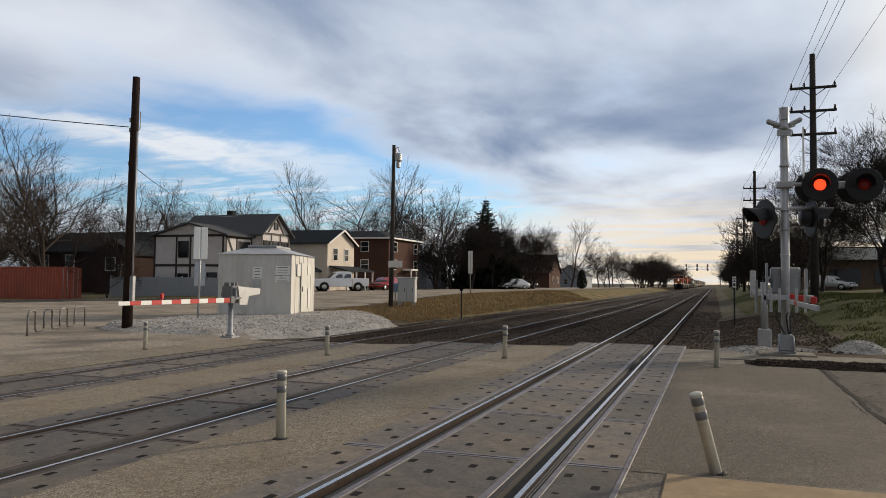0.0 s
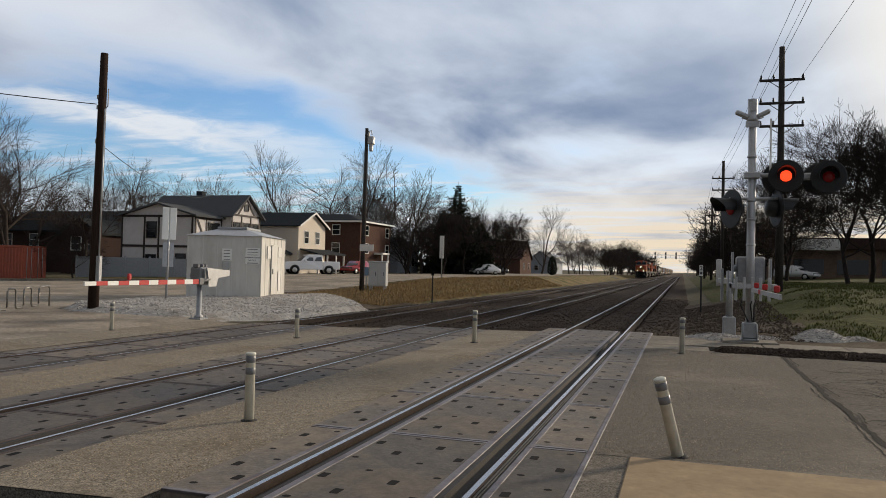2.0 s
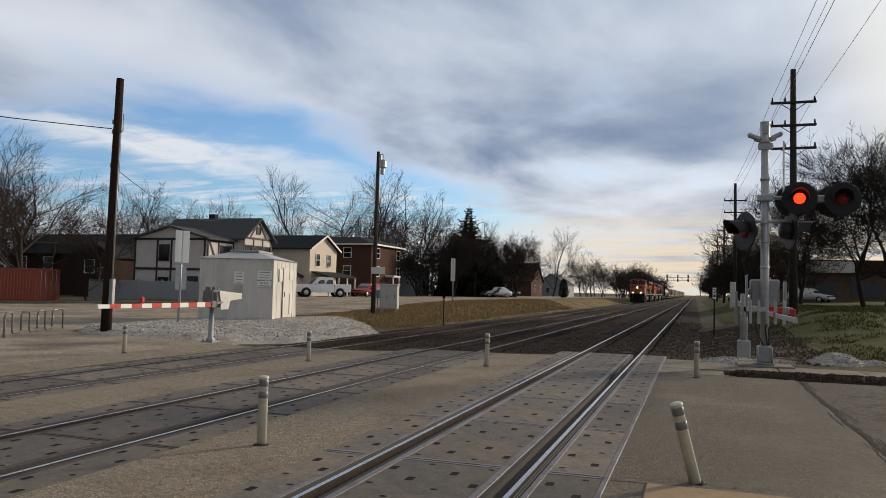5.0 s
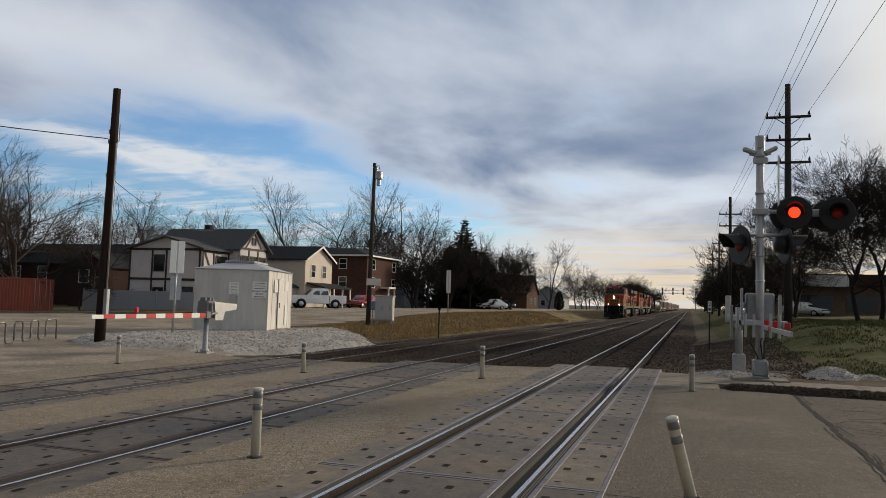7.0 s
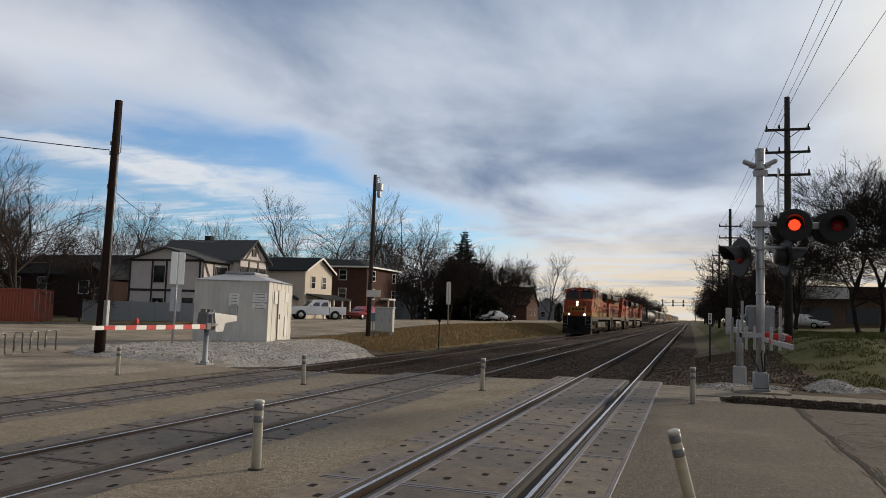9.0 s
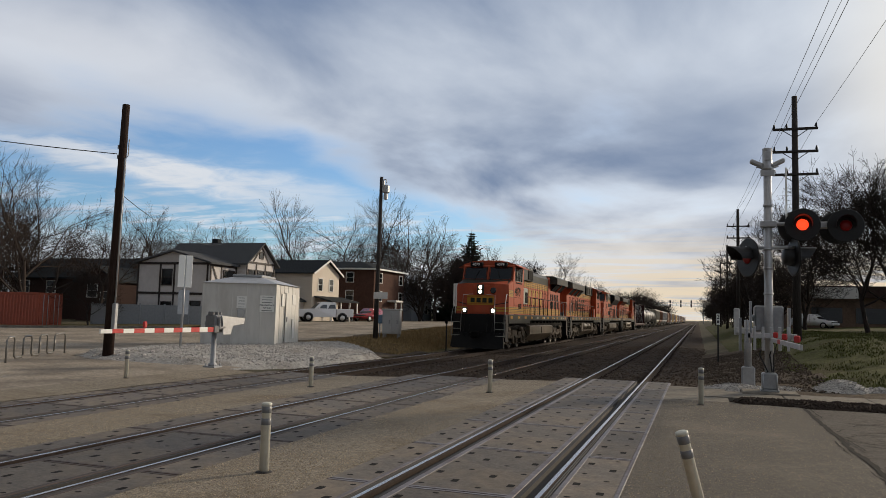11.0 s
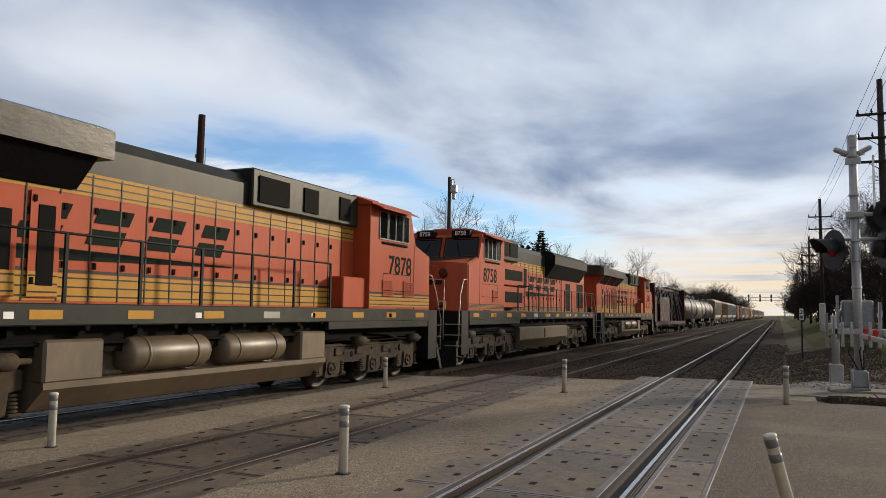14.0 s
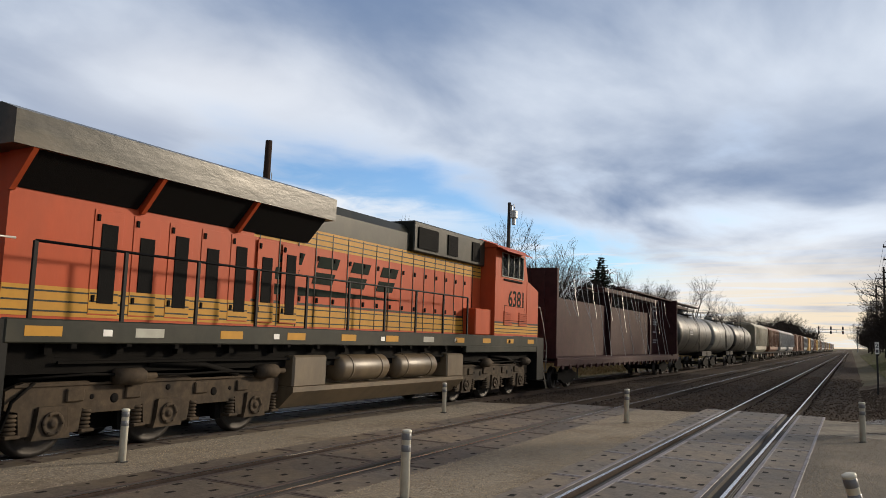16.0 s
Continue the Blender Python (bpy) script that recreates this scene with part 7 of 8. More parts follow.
def white_house():
    h = thing("house", "white stucco two-storey house with dark timber strips and grey roof", "house")
    bm = bmesh.new()
    block(bm, -41.6, -34.8, 50.4, 54.0, -0.5, 5.15, 6.05, "y")
    part("wall", bm, M["stucco"], h, "white stucco wall")
    bm = bmesh.new()
    block(bm, -42.0, -33.9, 54.0, 58.4, -0.5, 5.5, 7.15, "x")
    part("wall", bm, M["stucco"], h, "white stucco wall")
    bm = bmesh.new()
    gable(bm, -41.6, -34.8, 50.4, 54.0, 5.15, 6.05, "y")
    part("roof", bm, M["shingle"], h, "grey shingle roof")
    bm = bmesh.new()
    gable(bm, -42.0, -33.9, 54.0, 58.4, 5.5, 7.15, "x")
    part("roof", bm, M["shingle"], h, "grey shingle roof")
    bm = bmesh.new()
    box(bm, -39.2, -38.6, 56.6, 57.1, 6.9, 7.7)
    part("chimney", bm, M["shingle_dark"], h)
    yf = 50.4
    for x in (-41.6, -39.45, -38.1, -35.0):
        bm = bmesh.new()
        box(bm, x - 0.07, x + 0.07, yf - 0.05, yf, -0.4, 5.15)
        part("timber_strip", bm, M["timber"], h, "dark timber strip")
    for z in (2.72, 5.1):
        bm = bmesh.new()
        box(bm, -41.6, -34.8, yf - 0.055, yf, z - 0.09, z + 0.09)
        part("timber_strip", bm, M["timber"], h, "dark timber strip")
    def strip(*span):
        bm = bmesh.new()
        box(bm, *span)
        part("timber_strip", bm, M["timber"], h, "dark timber strip")

    def brace(quad):
        bm = bmesh.new()
        quad_box(bm, quad, 0.04)
        part("timber_brace", bm, M["timber"], h, "slanting dark timber brace")
    xs = -34.8
    for y in (50.5, 51.9, 53.9):
        strip(xs, xs + 0.05, y - 0.07, y + 0.07, -0.4, 5.1)
    for z in (2.72, 5.0):
        strip(xs, xs + 0.055, 50.4, 54.0, z - 0.08, z + 0.08)
    brace([(xs + 0.05, 50.6, 4.9), (xs + 0.05, 50.8, 4.9), (xs + 0.05, 52.0, 2.9), (xs + 0.05, 51.8, 2.9)][::-1])
    xs = -33.9
    for y in (54.1, 55.5, 56.9, 58.3):
        strip(xs, xs + 0.05, y - 0.07, y + 0.07, -0.4, 5.6)
    for z in (2.8, 5.5):
        strip(xs, xs + 0.055, 54.0, 58.4, z - 0.08, z + 0.08)
    for a, b in ((54.9, 56.1), (57.3, 56.1)):
        brace([(xs + 0.05, a, 5.6), (xs + 0.05, a + 0.2, 5.6), (xs + 0.05, b + 0.2, 6.9), (xs + 0.05, b, 6.9)])
    for x, z in ((-38.78, 4.0), (-38.78, 1.4), (-36.0, 1.5)):
        window_unit(h, pose(x, 50.4, z), 0.85, 1.2)
    for y, z, w in ((52.9, 4.1, 1.4), (52.9, 1.5, 1.4)):
        window_unit(h, pose(-34.8, y, z, 0, 0, 90), w, 1.1)
    for y, z in ((54.8, 4.3), (56.2, 4.3), (57.6, 4.3), (56.2, 1.6)):
        window_unit(h, pose(-33.9, y, z, 0, 0, 90), 0.9, 1.1)
    window_unit(h, pose(-33.9, 56.2, 6.2, 0, 0, 90), 0.5, 0.5, bars=False)


def beige_house():
    h = thing("house", "beige sided house with a black gable roof and white porch", "house", pose(-1.5, 0, 0))
    bm = bmesh.new()
    block(bm, -48.0, -36.6, 73.2, 79.6, 0.0, 5.75, 7.2, "x")
    part("wall", bm, M["siding"], h, "beige lap siding")
    bm = bmesh.new()
    gable(bm, -48.0, -36.6, 73.2, 79.6, 5.75, 7.2, "x")
    part("roof", bm, M["shingle_dark"], h, "black shingle roof")
    bm = bmesh.new()
    block(bm, -45.5, -37.6, 67.5, 73.2, 0.0, 2.7, 4.6, "y")
    part("wall", bm, M["siding"], h, "beige lap siding")
    bm = bmesh.new()
    gable(bm, -45.5, -37.6, 67.5, 73.2, 2.7, 4.6, "y")
    part("roof", bm, M["shingle_dark"], h, "black shingle roof")
    bm = bmesh.new()
    for a in (-1, 1):
        ym = 76.4
        quad_box(bm, [(-36.2, ym, 7.36), (-36.2, ym + a * 3.6, 5.72), (-36.2, ym + a * 3.6, 5.50), (-36.2, ym, 7.14)][:: a], 0.05)
    part("barge_board", bm, M["trim"], h, "white barge board")
    for y in (75.0, 77.6):
        window_unit(h, pose(-36.6, y, 4.5, 0, 0, 90), 0.9, 1.3, "trim")
        window_unit(h, pose(-36.6, y, 1.8, 0, 0, 90), 0.9, 1.3, "trim")
    bm = bmesh.new()
    prism(bm, [(-36.6, 3.1), (-34.4, 2.6), (-34.4, 2.75), (-36.6, 3.25)], "y", 73.6, 80.6)
    pr = part("porch_roof", bm, M["shingle_dark"], h)
    for y in (74.0, 76.2, 78.4, 80.4):
        bm = bmesh.new()
        box(bm, -34.65, -34.5, y - 0.07, y + 0.07, 0, 2.65)
        part("porch_post", bm, M["trim"], h, "white porch post")


def brick_flats():
    h = thing("apartment_building", "dark red brick apartment building with hipped roof and white windows", "building")
    x0, x1, y0, y1, top = -52.0, -37.2, 87.5, 97.8, 7.0
    bm = bmesh.new()
    box(bm, x0, x1, y0, y1, -0.3, top)
    part("wall", bm, M["brick"], h, "red brick wall")
    bm = bmesh.new()
    v = [bm.verts.new(p) for p in ((x0 - .5, y0 - .5, top), (x1 + .5, y0 - .5, top), (x1 + .5, y1 + .5, top), (x0 - .5, y1 + .5, top), (x0 + 3, y0 + 3, top + 1.2), (x1 - 3, y0 + 3, top + 1.2), (x1 - 3, y1 - 3, top + 1.2), (x0 + 3, y1 - 3, top + 1.2))]
    for q in ((3, 2, 1, 0), (0, 1, 5, 4), (1, 2, 6, 5), (2, 3, 7, 6), (3, 0, 4, 7), (4, 5, 6, 7)):
        bm.faces.new([v[i] for i in q])
    part("roof", bm, M["shingle_dark"], h, "dark hip roof")
    bm = bmesh.new()
    box(bm, x0 - 0.5, x1 + 0.52, y0 - 0.52, y0 - 0.45, top - 0.05, top + 0.15)
    box(bm, x1 + 0.45, x1 + 0.52, y0 - 0.5, y1 + 0.5, top - 0.05, top + 0.15)
    part("gutter", bm, M["trim"], h)
    for y in (89.5, 96.5):
        for z in (1.2, 3.7, 6.0):
            window_unit(h, pose(x1, y, z, 0, 0, 90), 1.1, 1.2, "trim")
    for x in (-48, -44, -40.5):
        for z in (1.2, 3.7, 6.0):
            window_unit(h, pose(x, y0, z), 1.0, 1.2, "trim")
    bm = bmesh.new()
    box(bm, x1, x1 + 1.3, 92.0, 94.4, 3.0, 3.25, 0.03)
    part("entrance_canopy", bm, M["trim"], h, "white entrance canopy")
    for y in (92.2, 94.2):
        bm = bmesh.new()
        box(bm, x1 + 1.05, x1 + 1.2, y - 0.08, y + 0.08, 0, 3.0)
        part("canopy_post", bm, M["trim"], h)


def plain_house(x0, x1, y0, y1, z0, eave, peak, along, wall, roof, label, windows):
    h = thing("house", label, "house")
    bm = bmesh.new()
    block(bm, x0, x1, y0, y1, z0 - 0.6, eave, peak, along)
    part("wall", bm, M[wall], h)
    bm = bmesh.new()
    gable(bm, x0, x1, y0, y1, eave, peak, along)
    part("roof", bm, M[roof], h)
    for side, a, z in windows:
        if side == "front":
            window_unit(h, pose(a, y0, z), 1.1, 1.2, "trim")
        else:
            window_unit(h, pose(x1, a, z, 0, 0, 90), 1.1, 1.2, "trim")
    return h


def office_building():
    b = thing("office_building", "low brown brick office building with a flat roof and ribbon windows", "building")
    x0, x1, y0, y1, z0, top = 10.6, 42.0, 84.0, 100.0, 0.9, 5.2
    bm = bmesh.new()
    box(bm, x0, x1, y0, y1, z0 - 0.5, top)
    part("wall", bm, M["office"], b)
    bm = bmesh.new()
    box(bm, x0 - 0.5, x1 + 0.5, y0 - 0.6, y1 + 0.5, top - 0.9, top + 0.25, 0.03)
    part("roof_fascia", bm, M["brick_dark"], b, "brown roof fascia")
    for x in steps((x0 + 1.5, x1 - 2, 4.2)):
        bm = bmesh.new()
        box(bm, x, x + 2.8, y0 - 0.05, y0 + 0.02, z0 + 0.9, z0 + 2.4)
        part("window", bm, M["pane"], b, "dark ribbon window")
    bm = bmesh.new()
    box(bm, 11.6, 16.2, y0 - 0.9, y0 - 0.62, 4.2, 5.3)
    part("sign_band", bm, M["trim"], b, "pale upper band")


def car(name, label, m, length, width, height, paint, pickup=False):
    c = thing(name, label, "car" if not pickup else "pickup truck", m, "parked vehicles")
    l, w = length / 2, width / 2
    hood, belt = height * (0.60 if pickup else 0.55), height * (0.63 if pickup else 0.60)
    if pickup:
        side = [(-l, 0.45), (-l, hood), (-l + 0.1, hood + 0.06), (-l * 0.42, belt + 0.05), (-l * 0.20, height - 0.04), (l * 0.34, height), (l * 0.40, belt + 0.06), (l - 0.05, belt + 0.06), (l, 0.50), (l - 0.1, 0.42)]
    else:
        side = [(-l, 0.35), (-l, hood * 0.85), (-l + 0.2, hood), (-l * 0.45, belt), (-l * 0.12, height - 0.03), (l * 0.45, height), (l * 0.85, belt + 0.05), (l, belt - 0.05), (l, 0.38), (l - 0.15, 0.3)]
    bm = bmesh.new()
    if pickup:
        prism(bm, [(-l, 0.45), (-l, hood - 0.05), (-l + 0.12, hood + 0.02), (-l * 0.30, hood + 0.10), (-l * 0.30, 0.42)], "x", -w, w)
        cab_v = prism(bm, [(-l * 0.42, 0.44), (-l * 0.42, hood + 0.08), (-l * 0.19, height - 0.05), (-l * 0.10, height), (l * 0.30, height), (l * 0.37, height - 0.08), (l * 0.385, 0.44)], "x", -w + 0.005, w - 0.005)
        for v in cab_v:
            if v.co.z > hood + 0.2:
                v.co.x *= 0.86
        prism(bm, [(l * 0.39, 0.48), (l * 0.39, hood + 0.12), (l, hood + 0.12), (l, 0.50)], "x", -w, w)
        bmesh.ops.bevel(bm, geom=bm.edges[:], offset=0.035, segments=1, affect="EDGES")
        part("body", bm, M[paint], c)
        bm = bmesh.new()
        for s in (-1, 1):
            for yy in (-l * 0.62, l * 0.60):
                lathe(bm, [(0.02, -0.02), (0.49, -0.02), (0.49, 0.02), (0.02, 0.02)], 18, pose(s * (w - 0.012), yy, 0.42, 0, 90, 0))
        part("wheel_arch", bm, M["lamp_black"], c)
    else:
        prism(bm, side, "x", -w, w)
        for v in bm.verts:
            if v.co.z > belt + 0.08:
                v.co.x *= 0.84
        bmesh.ops.bevel(bm, geom=bm.edges[:], offset=0.06, segments=2, affect="EDGES")
        part("body", bm, M[paint], c, "", True)
    for s in (-1, 1):
        for a, b2 in ((-0.28, 0.03), (0.07, 0.32)):
            bm = bmesh.new()
            z0, z1 = belt + 0.08, height - 0.13
            pts = [(s * w * 0.96, l * a * (1.0), z0), (s * w * 0.96, l * b2 * 1.1, z0), (s * w * 0.85, l * b2, z1), (s * w * 0.85, l * (a + 0.12), z1)]
            quad_box(bm, pts if s > 0 else pts[::-1], 0.03)
            part("window", bm, M["pane"], c)
        for yy in (-l * 0.62, l * 0.60):
            bm = bmesh.new()
            r = 0.40 if pickup else 0.33
            lathe(bm, [(r * 0.6, -0.12), (r * 0.96, -0.12), (r, -0.08), (r, 0.08), (r * 0.96, 0.12), (r * 0.6, 0.12)], 18, pose(s * (w - 0.1), yy, r, 0, 90, 0))
            wh = part("wheel", bm, M["tyre"], c)
            bm = bmesh.new()
            lathe(bm, [(0.03, -0.13), (r * 0.6, -0.125), (r * 0.62, 0.125), (0.03, 0.13)], 14, pose(s * (w - 0.1), yy, r, 0, 90, 0))
            part("rim", bm, M["silver"], wh)
        bm = bmesh.new()
        box(bm, s * w * 0.78 - 0.16, s * w * 0.78 + 0.16, -l - 0.02, -l + 0.06, hood - 0.24, hood - 0.08, 0.02)
        part("headlight", bm, M["pane"], c)
        bm = bmesh.new()
        box(bm, min(s * w, s * (w + 0.18)), max(s * w, s * (w + 0.18)), -l * 0.30, -l * 0.22, belt + 0.02, belt + 0.2, 0.03)
        part("mirror", bm, M[paint], c)
    bm = bmesh.new()
    quad_box(bm, [(-w * 0.78, -l * 0.415, belt + 0.1), (w * 0.78, -l * 0.415, belt + 0.1), (w * 0.74, -l * 0.225 if pickup else -l * 0.15, height - 0.12), (-w * 0.74, -l * 0.225 if pickup else -l * 0.15, height - 0.12)], 0.02)
    part("windshield", bm, M["pane"], c)
    bm = bmesh.new()
    box(bm, -w * 0.62, w * 0.62, -l - 0.03, -l + 0.05, hood - 0.55 if pickup else 0.4, hood - 0.1, 0.02)
    part("grille", bm, M["lamp_black"], c)
    bm = bmesh.new()
    box(bm, -w * 0.95, w * 0.95, -l - 0.06, -l + 0.08, 0.42, 0.62, 0.04)
    part("bumper", bm, M["silver"] if pickup else M[paint], c)
    return c


def shipping_container():
    c = thing("shipping_container", "orange-red corrugated steel shipping container on the ground", "container", pose(-44.6, 43.6, ground_at(-46, 44) - 0.05, 0, 0, 6))
    L_, w, h = 12.2, 2.44, 2.6
    bm = bmesh.new()
    box(bm, -L_, 0, 0, w, 0.12, h - 0.03)
    part("shell", bm, M["container"], c)
    bm = bmesh.new()
    for i in range(44):
        x = -L_ + 0.2 + i * 0.27
        prism(bm, [(x, 0.0), (x + 0.05, -0.035), (x + 0.14, -0.035), (x + 0.19, 0.0)], "z", 0.25, h - 0.2)
    part("corrugation", bm, M["container"], c, "corrugated side")
    bm = bmesh.new()
    for x in (-L_, -0.12):
        for y in (-0.05, w - 0.08):
            box(bm, x, x + 0.14, y, y + 0.14, 0, h, 0.01)
    box(bm, -L_, 0, -0.05, 0.06, h - 0.16, h, 0.01)
    box(bm, -L_, 0, -0.05, 0.06, 0, 0.2, 0.01)
    box(bm, -0.02, 0.05, 0, w, h - 0.16, h)
    part("corner_frame", bm, M["container"], c)
    for k in range(2):
        bm = bmesh.new()
        y0 = 0.1 + k * 1.13
        box(bm, 0.0, 0.05, y0, y0 + 1.1, 0.18, h - 0.18, 0.01)
        for j in range(4):
            box(bm, 0.05, 0.075, y0 + 0.1, y0 + 1.0, 0.35 + j * 0.52, 0.62 + j * 0.52, 0.01)
        d = part("door", bm, M["container"], c, "container door")
        for q in (0.3, 0.75):
            bm = bmesh.new()
            tube(bm, [(0.11, y0 + q, 0.15), (0.11, y0 + q, h - 0.15)], 0.025, 6)
            part("lock_rod", bm, M["galv"], d)


def yard_fence():
    f = thing("fence", "plain grey panel fence behind the container", "fence", pose(-44.0, 48.2, 0.0, 0, 0, 12))
    for i in range(5):
        bm = bmesh.new()
        box(bm, i * 2.0, i * 2.0 + 1.96, 0, 0.05, -0.3, 1.75, 0.01)
        part("panel", bm, M["fence"], f)
        bm = bmesh.new()
        box(bm, i * 2.0 - 0.05, i * 2.0 + 0.05, -0.05, 0.1, -0.3, 1.85, 0.01)
        part("post", bm, M["fence"], f)


def street_lamp():
    p = thing("street_lamp", "tall galvanised street lamp with a long curved arm", "street lamp", pose(-33.6, 140.0, 0.1))
    bm = bmesh.new()
    tube(bm, [(0, 0, 0), (0, 0, 8.2)], 0.11, 8, 0.07)
    part("pole", bm, M["galv"], p)
    bm = bmesh.new()
    tube(bm, [(0, 0, 8.0), (0.6, 0, 8.9), (1.8, 0, 9.3), (3.6, 0, 9.4)], 0.05, 6)
    part("arm", bm, M["galv"], p)
    bm = bmesh.new()
    box(bm, 3.4, 4.1, -0.14, 0.14, 9.3, 9.48, 0.05)
    part("lamp_head", bm, M["galv"], p)


# trees ------------------------------------------------------------


def bare_tree(seed, height, spread, label, levels=6, dark=False, low=0.3, multi=1):
    """A leafless tree: tapering trunk and limbs, and a crown of fine twigs."""
    rng = random.Random(seed)
    t = thing("tree", label, "tree")
    trunk, crown = bmesh.new(), bmesh.new()

    def grow(p, d, length, r, level):
        n = 2 if level <= 2 else 3
        pts = [p]
        dd = d
        for i in range(n):
            dd = (dd + Vector((rng.gauss(0, .14), rng.gauss(0, .14), rng.gauss(0.03, .09)))).normalized()
            pts.append(pts[-1] + dd * (length / n))
        seg = 8 if level >= levels - 1 else (5 if level >= levels - 2 else 3)
        r_end = max(0.006, r * (0.66 if level > 0 else 0.35))
        tube(trunk if level >= levels - 2 else crown, pts, r, seg, r_end, cap=False)
        if level == 0:
            return
        kids = rng.choice((3, 3, 4)) if level > 1 else (3 if dark else rng.choice((2, 3)))
        if level == levels:
            kids = 5
        for k in range(kids):
            f = 1.0 if k == 0 else rng.uniform(low if level == levels else 0.3, 1.0)
            i = min(n - 1, int(f * n))
            q = pts[i].lerp(pts[i + 1], min(1, f * n - i))
            side = Vector((rng.gauss(0, 1), rng.gauss(0, 1), rng.gauss(0, .45)))
            side = (side - dd * side.dot(dd)).normalized()
            ang = rng.uniform(0.2, 0.45) if k == 0 else rng.uniform(0.5, 1.0)
            nd = (dd * math.cos(ang) + side * math.sin(ang) * spread)
            nd.z += 0.14
            grow(q, nd.normalized(), length * rng.uniform(0.62, 0.80), max(0.006 if levels > 6 else 0.009, r_end * ((0.92 if k == 0 else 0.60) if levels > 6 else (0.95 if k == 0 else 0.66))), level - 1)

    for k in range(multi):
        lean = Vector((rng.gauss(0, 0.1 + 0.25 * (multi > 1)), rng.gauss(0, 0.1 + 0.25 * (multi > 1)), 1)).normalized()
        grow(Vector((rng.gauss(0, .15) * (multi > 1), rng.gauss(0, .15) * (multi > 1), -0.2)), lean, height * (0.28 if multi == 1 else 0.22), height * 0.0125 / (multi ** 0.4), levels)
    part("trunk", trunk, M["bark_dark" if dark else "bark"], t, "", True)
    part("crown", crown, M["bark_dark" if dark else "twig"], t, "bare twiggy crown")
    zmax = max(v.co.z for v in t.children[1].data.vertices)
    return t, height / zmax


def conifer(m, h=14.2, reach=6.2, seed=5, label="tall dark green spruce with ragged layered branches"):
    """Whorls of drooping boughs with upturned tips, each set with sprays of needles."""
    rng = random.Random(seed)
    t = thing("conifer", label, "tree", m)
    bm = bmesh.new()
    tube(bm, [(0, 0, -0.2), (0.05, 0, h * 0.5), (0, 0, h + 0.3)], 0.28, 8, 0.02)
    part("trunk", bm, M["bark_dark"], t)
    bm = bmesh.new()

    def spray(base, tip, across, w):
        mid = base.lerp(tip, 0.45)
        bm.faces.new([bm.verts.new(v) for v in (base, mid + across * w, tip, mid - across * w)])

    z = 0.9
    while z < h - 0.2:
        k = 1 - z / h
        r = reach * k ** 0.85 * (1.15 if int(z * 1.3) % 2 else 0.85) + 0.15
        boughs = 15 if k > 0.35 else 8
        for a in range(boughs):
            ang = (a + rng.uniform(-.4, .4)) * 6.283 / boughs
            rr = r * rng.uniform(0.55, 1.12)
            out = Vector((math.cos(ang), math.sin(ang), 0))
            across = Vector((-out.y, out.x, 0))
            n = max(4, int(rr * 4))
            for i in range(n):
                f = (i + 0.5) / n
                lift = -0.32 * f + 0.42 * f ** 3
                base = out * rr * f + Vector((0, 0, z + lift * rr + rng.uniform(-.06, .06)))
                size = (0.22 + 0.7 * min(1, k * 2.2)) * (1.1 - 0.55 * f)
                for q in (-1, -0.5, 0, 0.5, 1):
                    d = out * (1 - 0.4 * abs(q)) + across * q + Vector((0, 0, rng.uniform(-.75, .35)))
                    side = Vector((0, 0, 1)) if rng.random() < 0.6 else across
                    spray(base, base + d * size * rng.uniform(0.7, 1.3), side, 0.10 * size + 0.03)
        z += 0.34 + 0.26 * k
    part("crown", bm, M["needle"], t, "dark green needles")
    return t


def cone_shrub(m):
    rng = random.Random(9)
    t = thing("shrub", "dark green cone-shaped evergreen shrub on the bank", "shrub", m)
    bm = bmesh.new()
    for i in range(2600):
        z = rng.uniform(0.15, 3.5)
        r = 0.95 * min(1, (z + 0.5) / 1.1) * (1 - (z / 3.7) ** 2.2) ** 0.7 * rng.uniform(0.82, 1.06)
        a = rng.uniform(0, 6.283)
        p = Vector((r * math.cos(a), r * math.sin(a), z))
        s = 0.11
        q = [p + Vector((rng.uniform(-s, s), rng.uniform(-s, s), rng.uniform(-s, s * 1.5))) for _ in range(3)]
        bm.faces.new([bm.verts.new(v) for v in q])
    part("foliage", bm, M["needle"], t)
    bm = bmesh.new()
    tube(bm, [(0, 0, -0.2), (0, 0, 2.8)], 0.5, 8, 0.15)
    part("trunk", bm, M["bark_dark"], t)


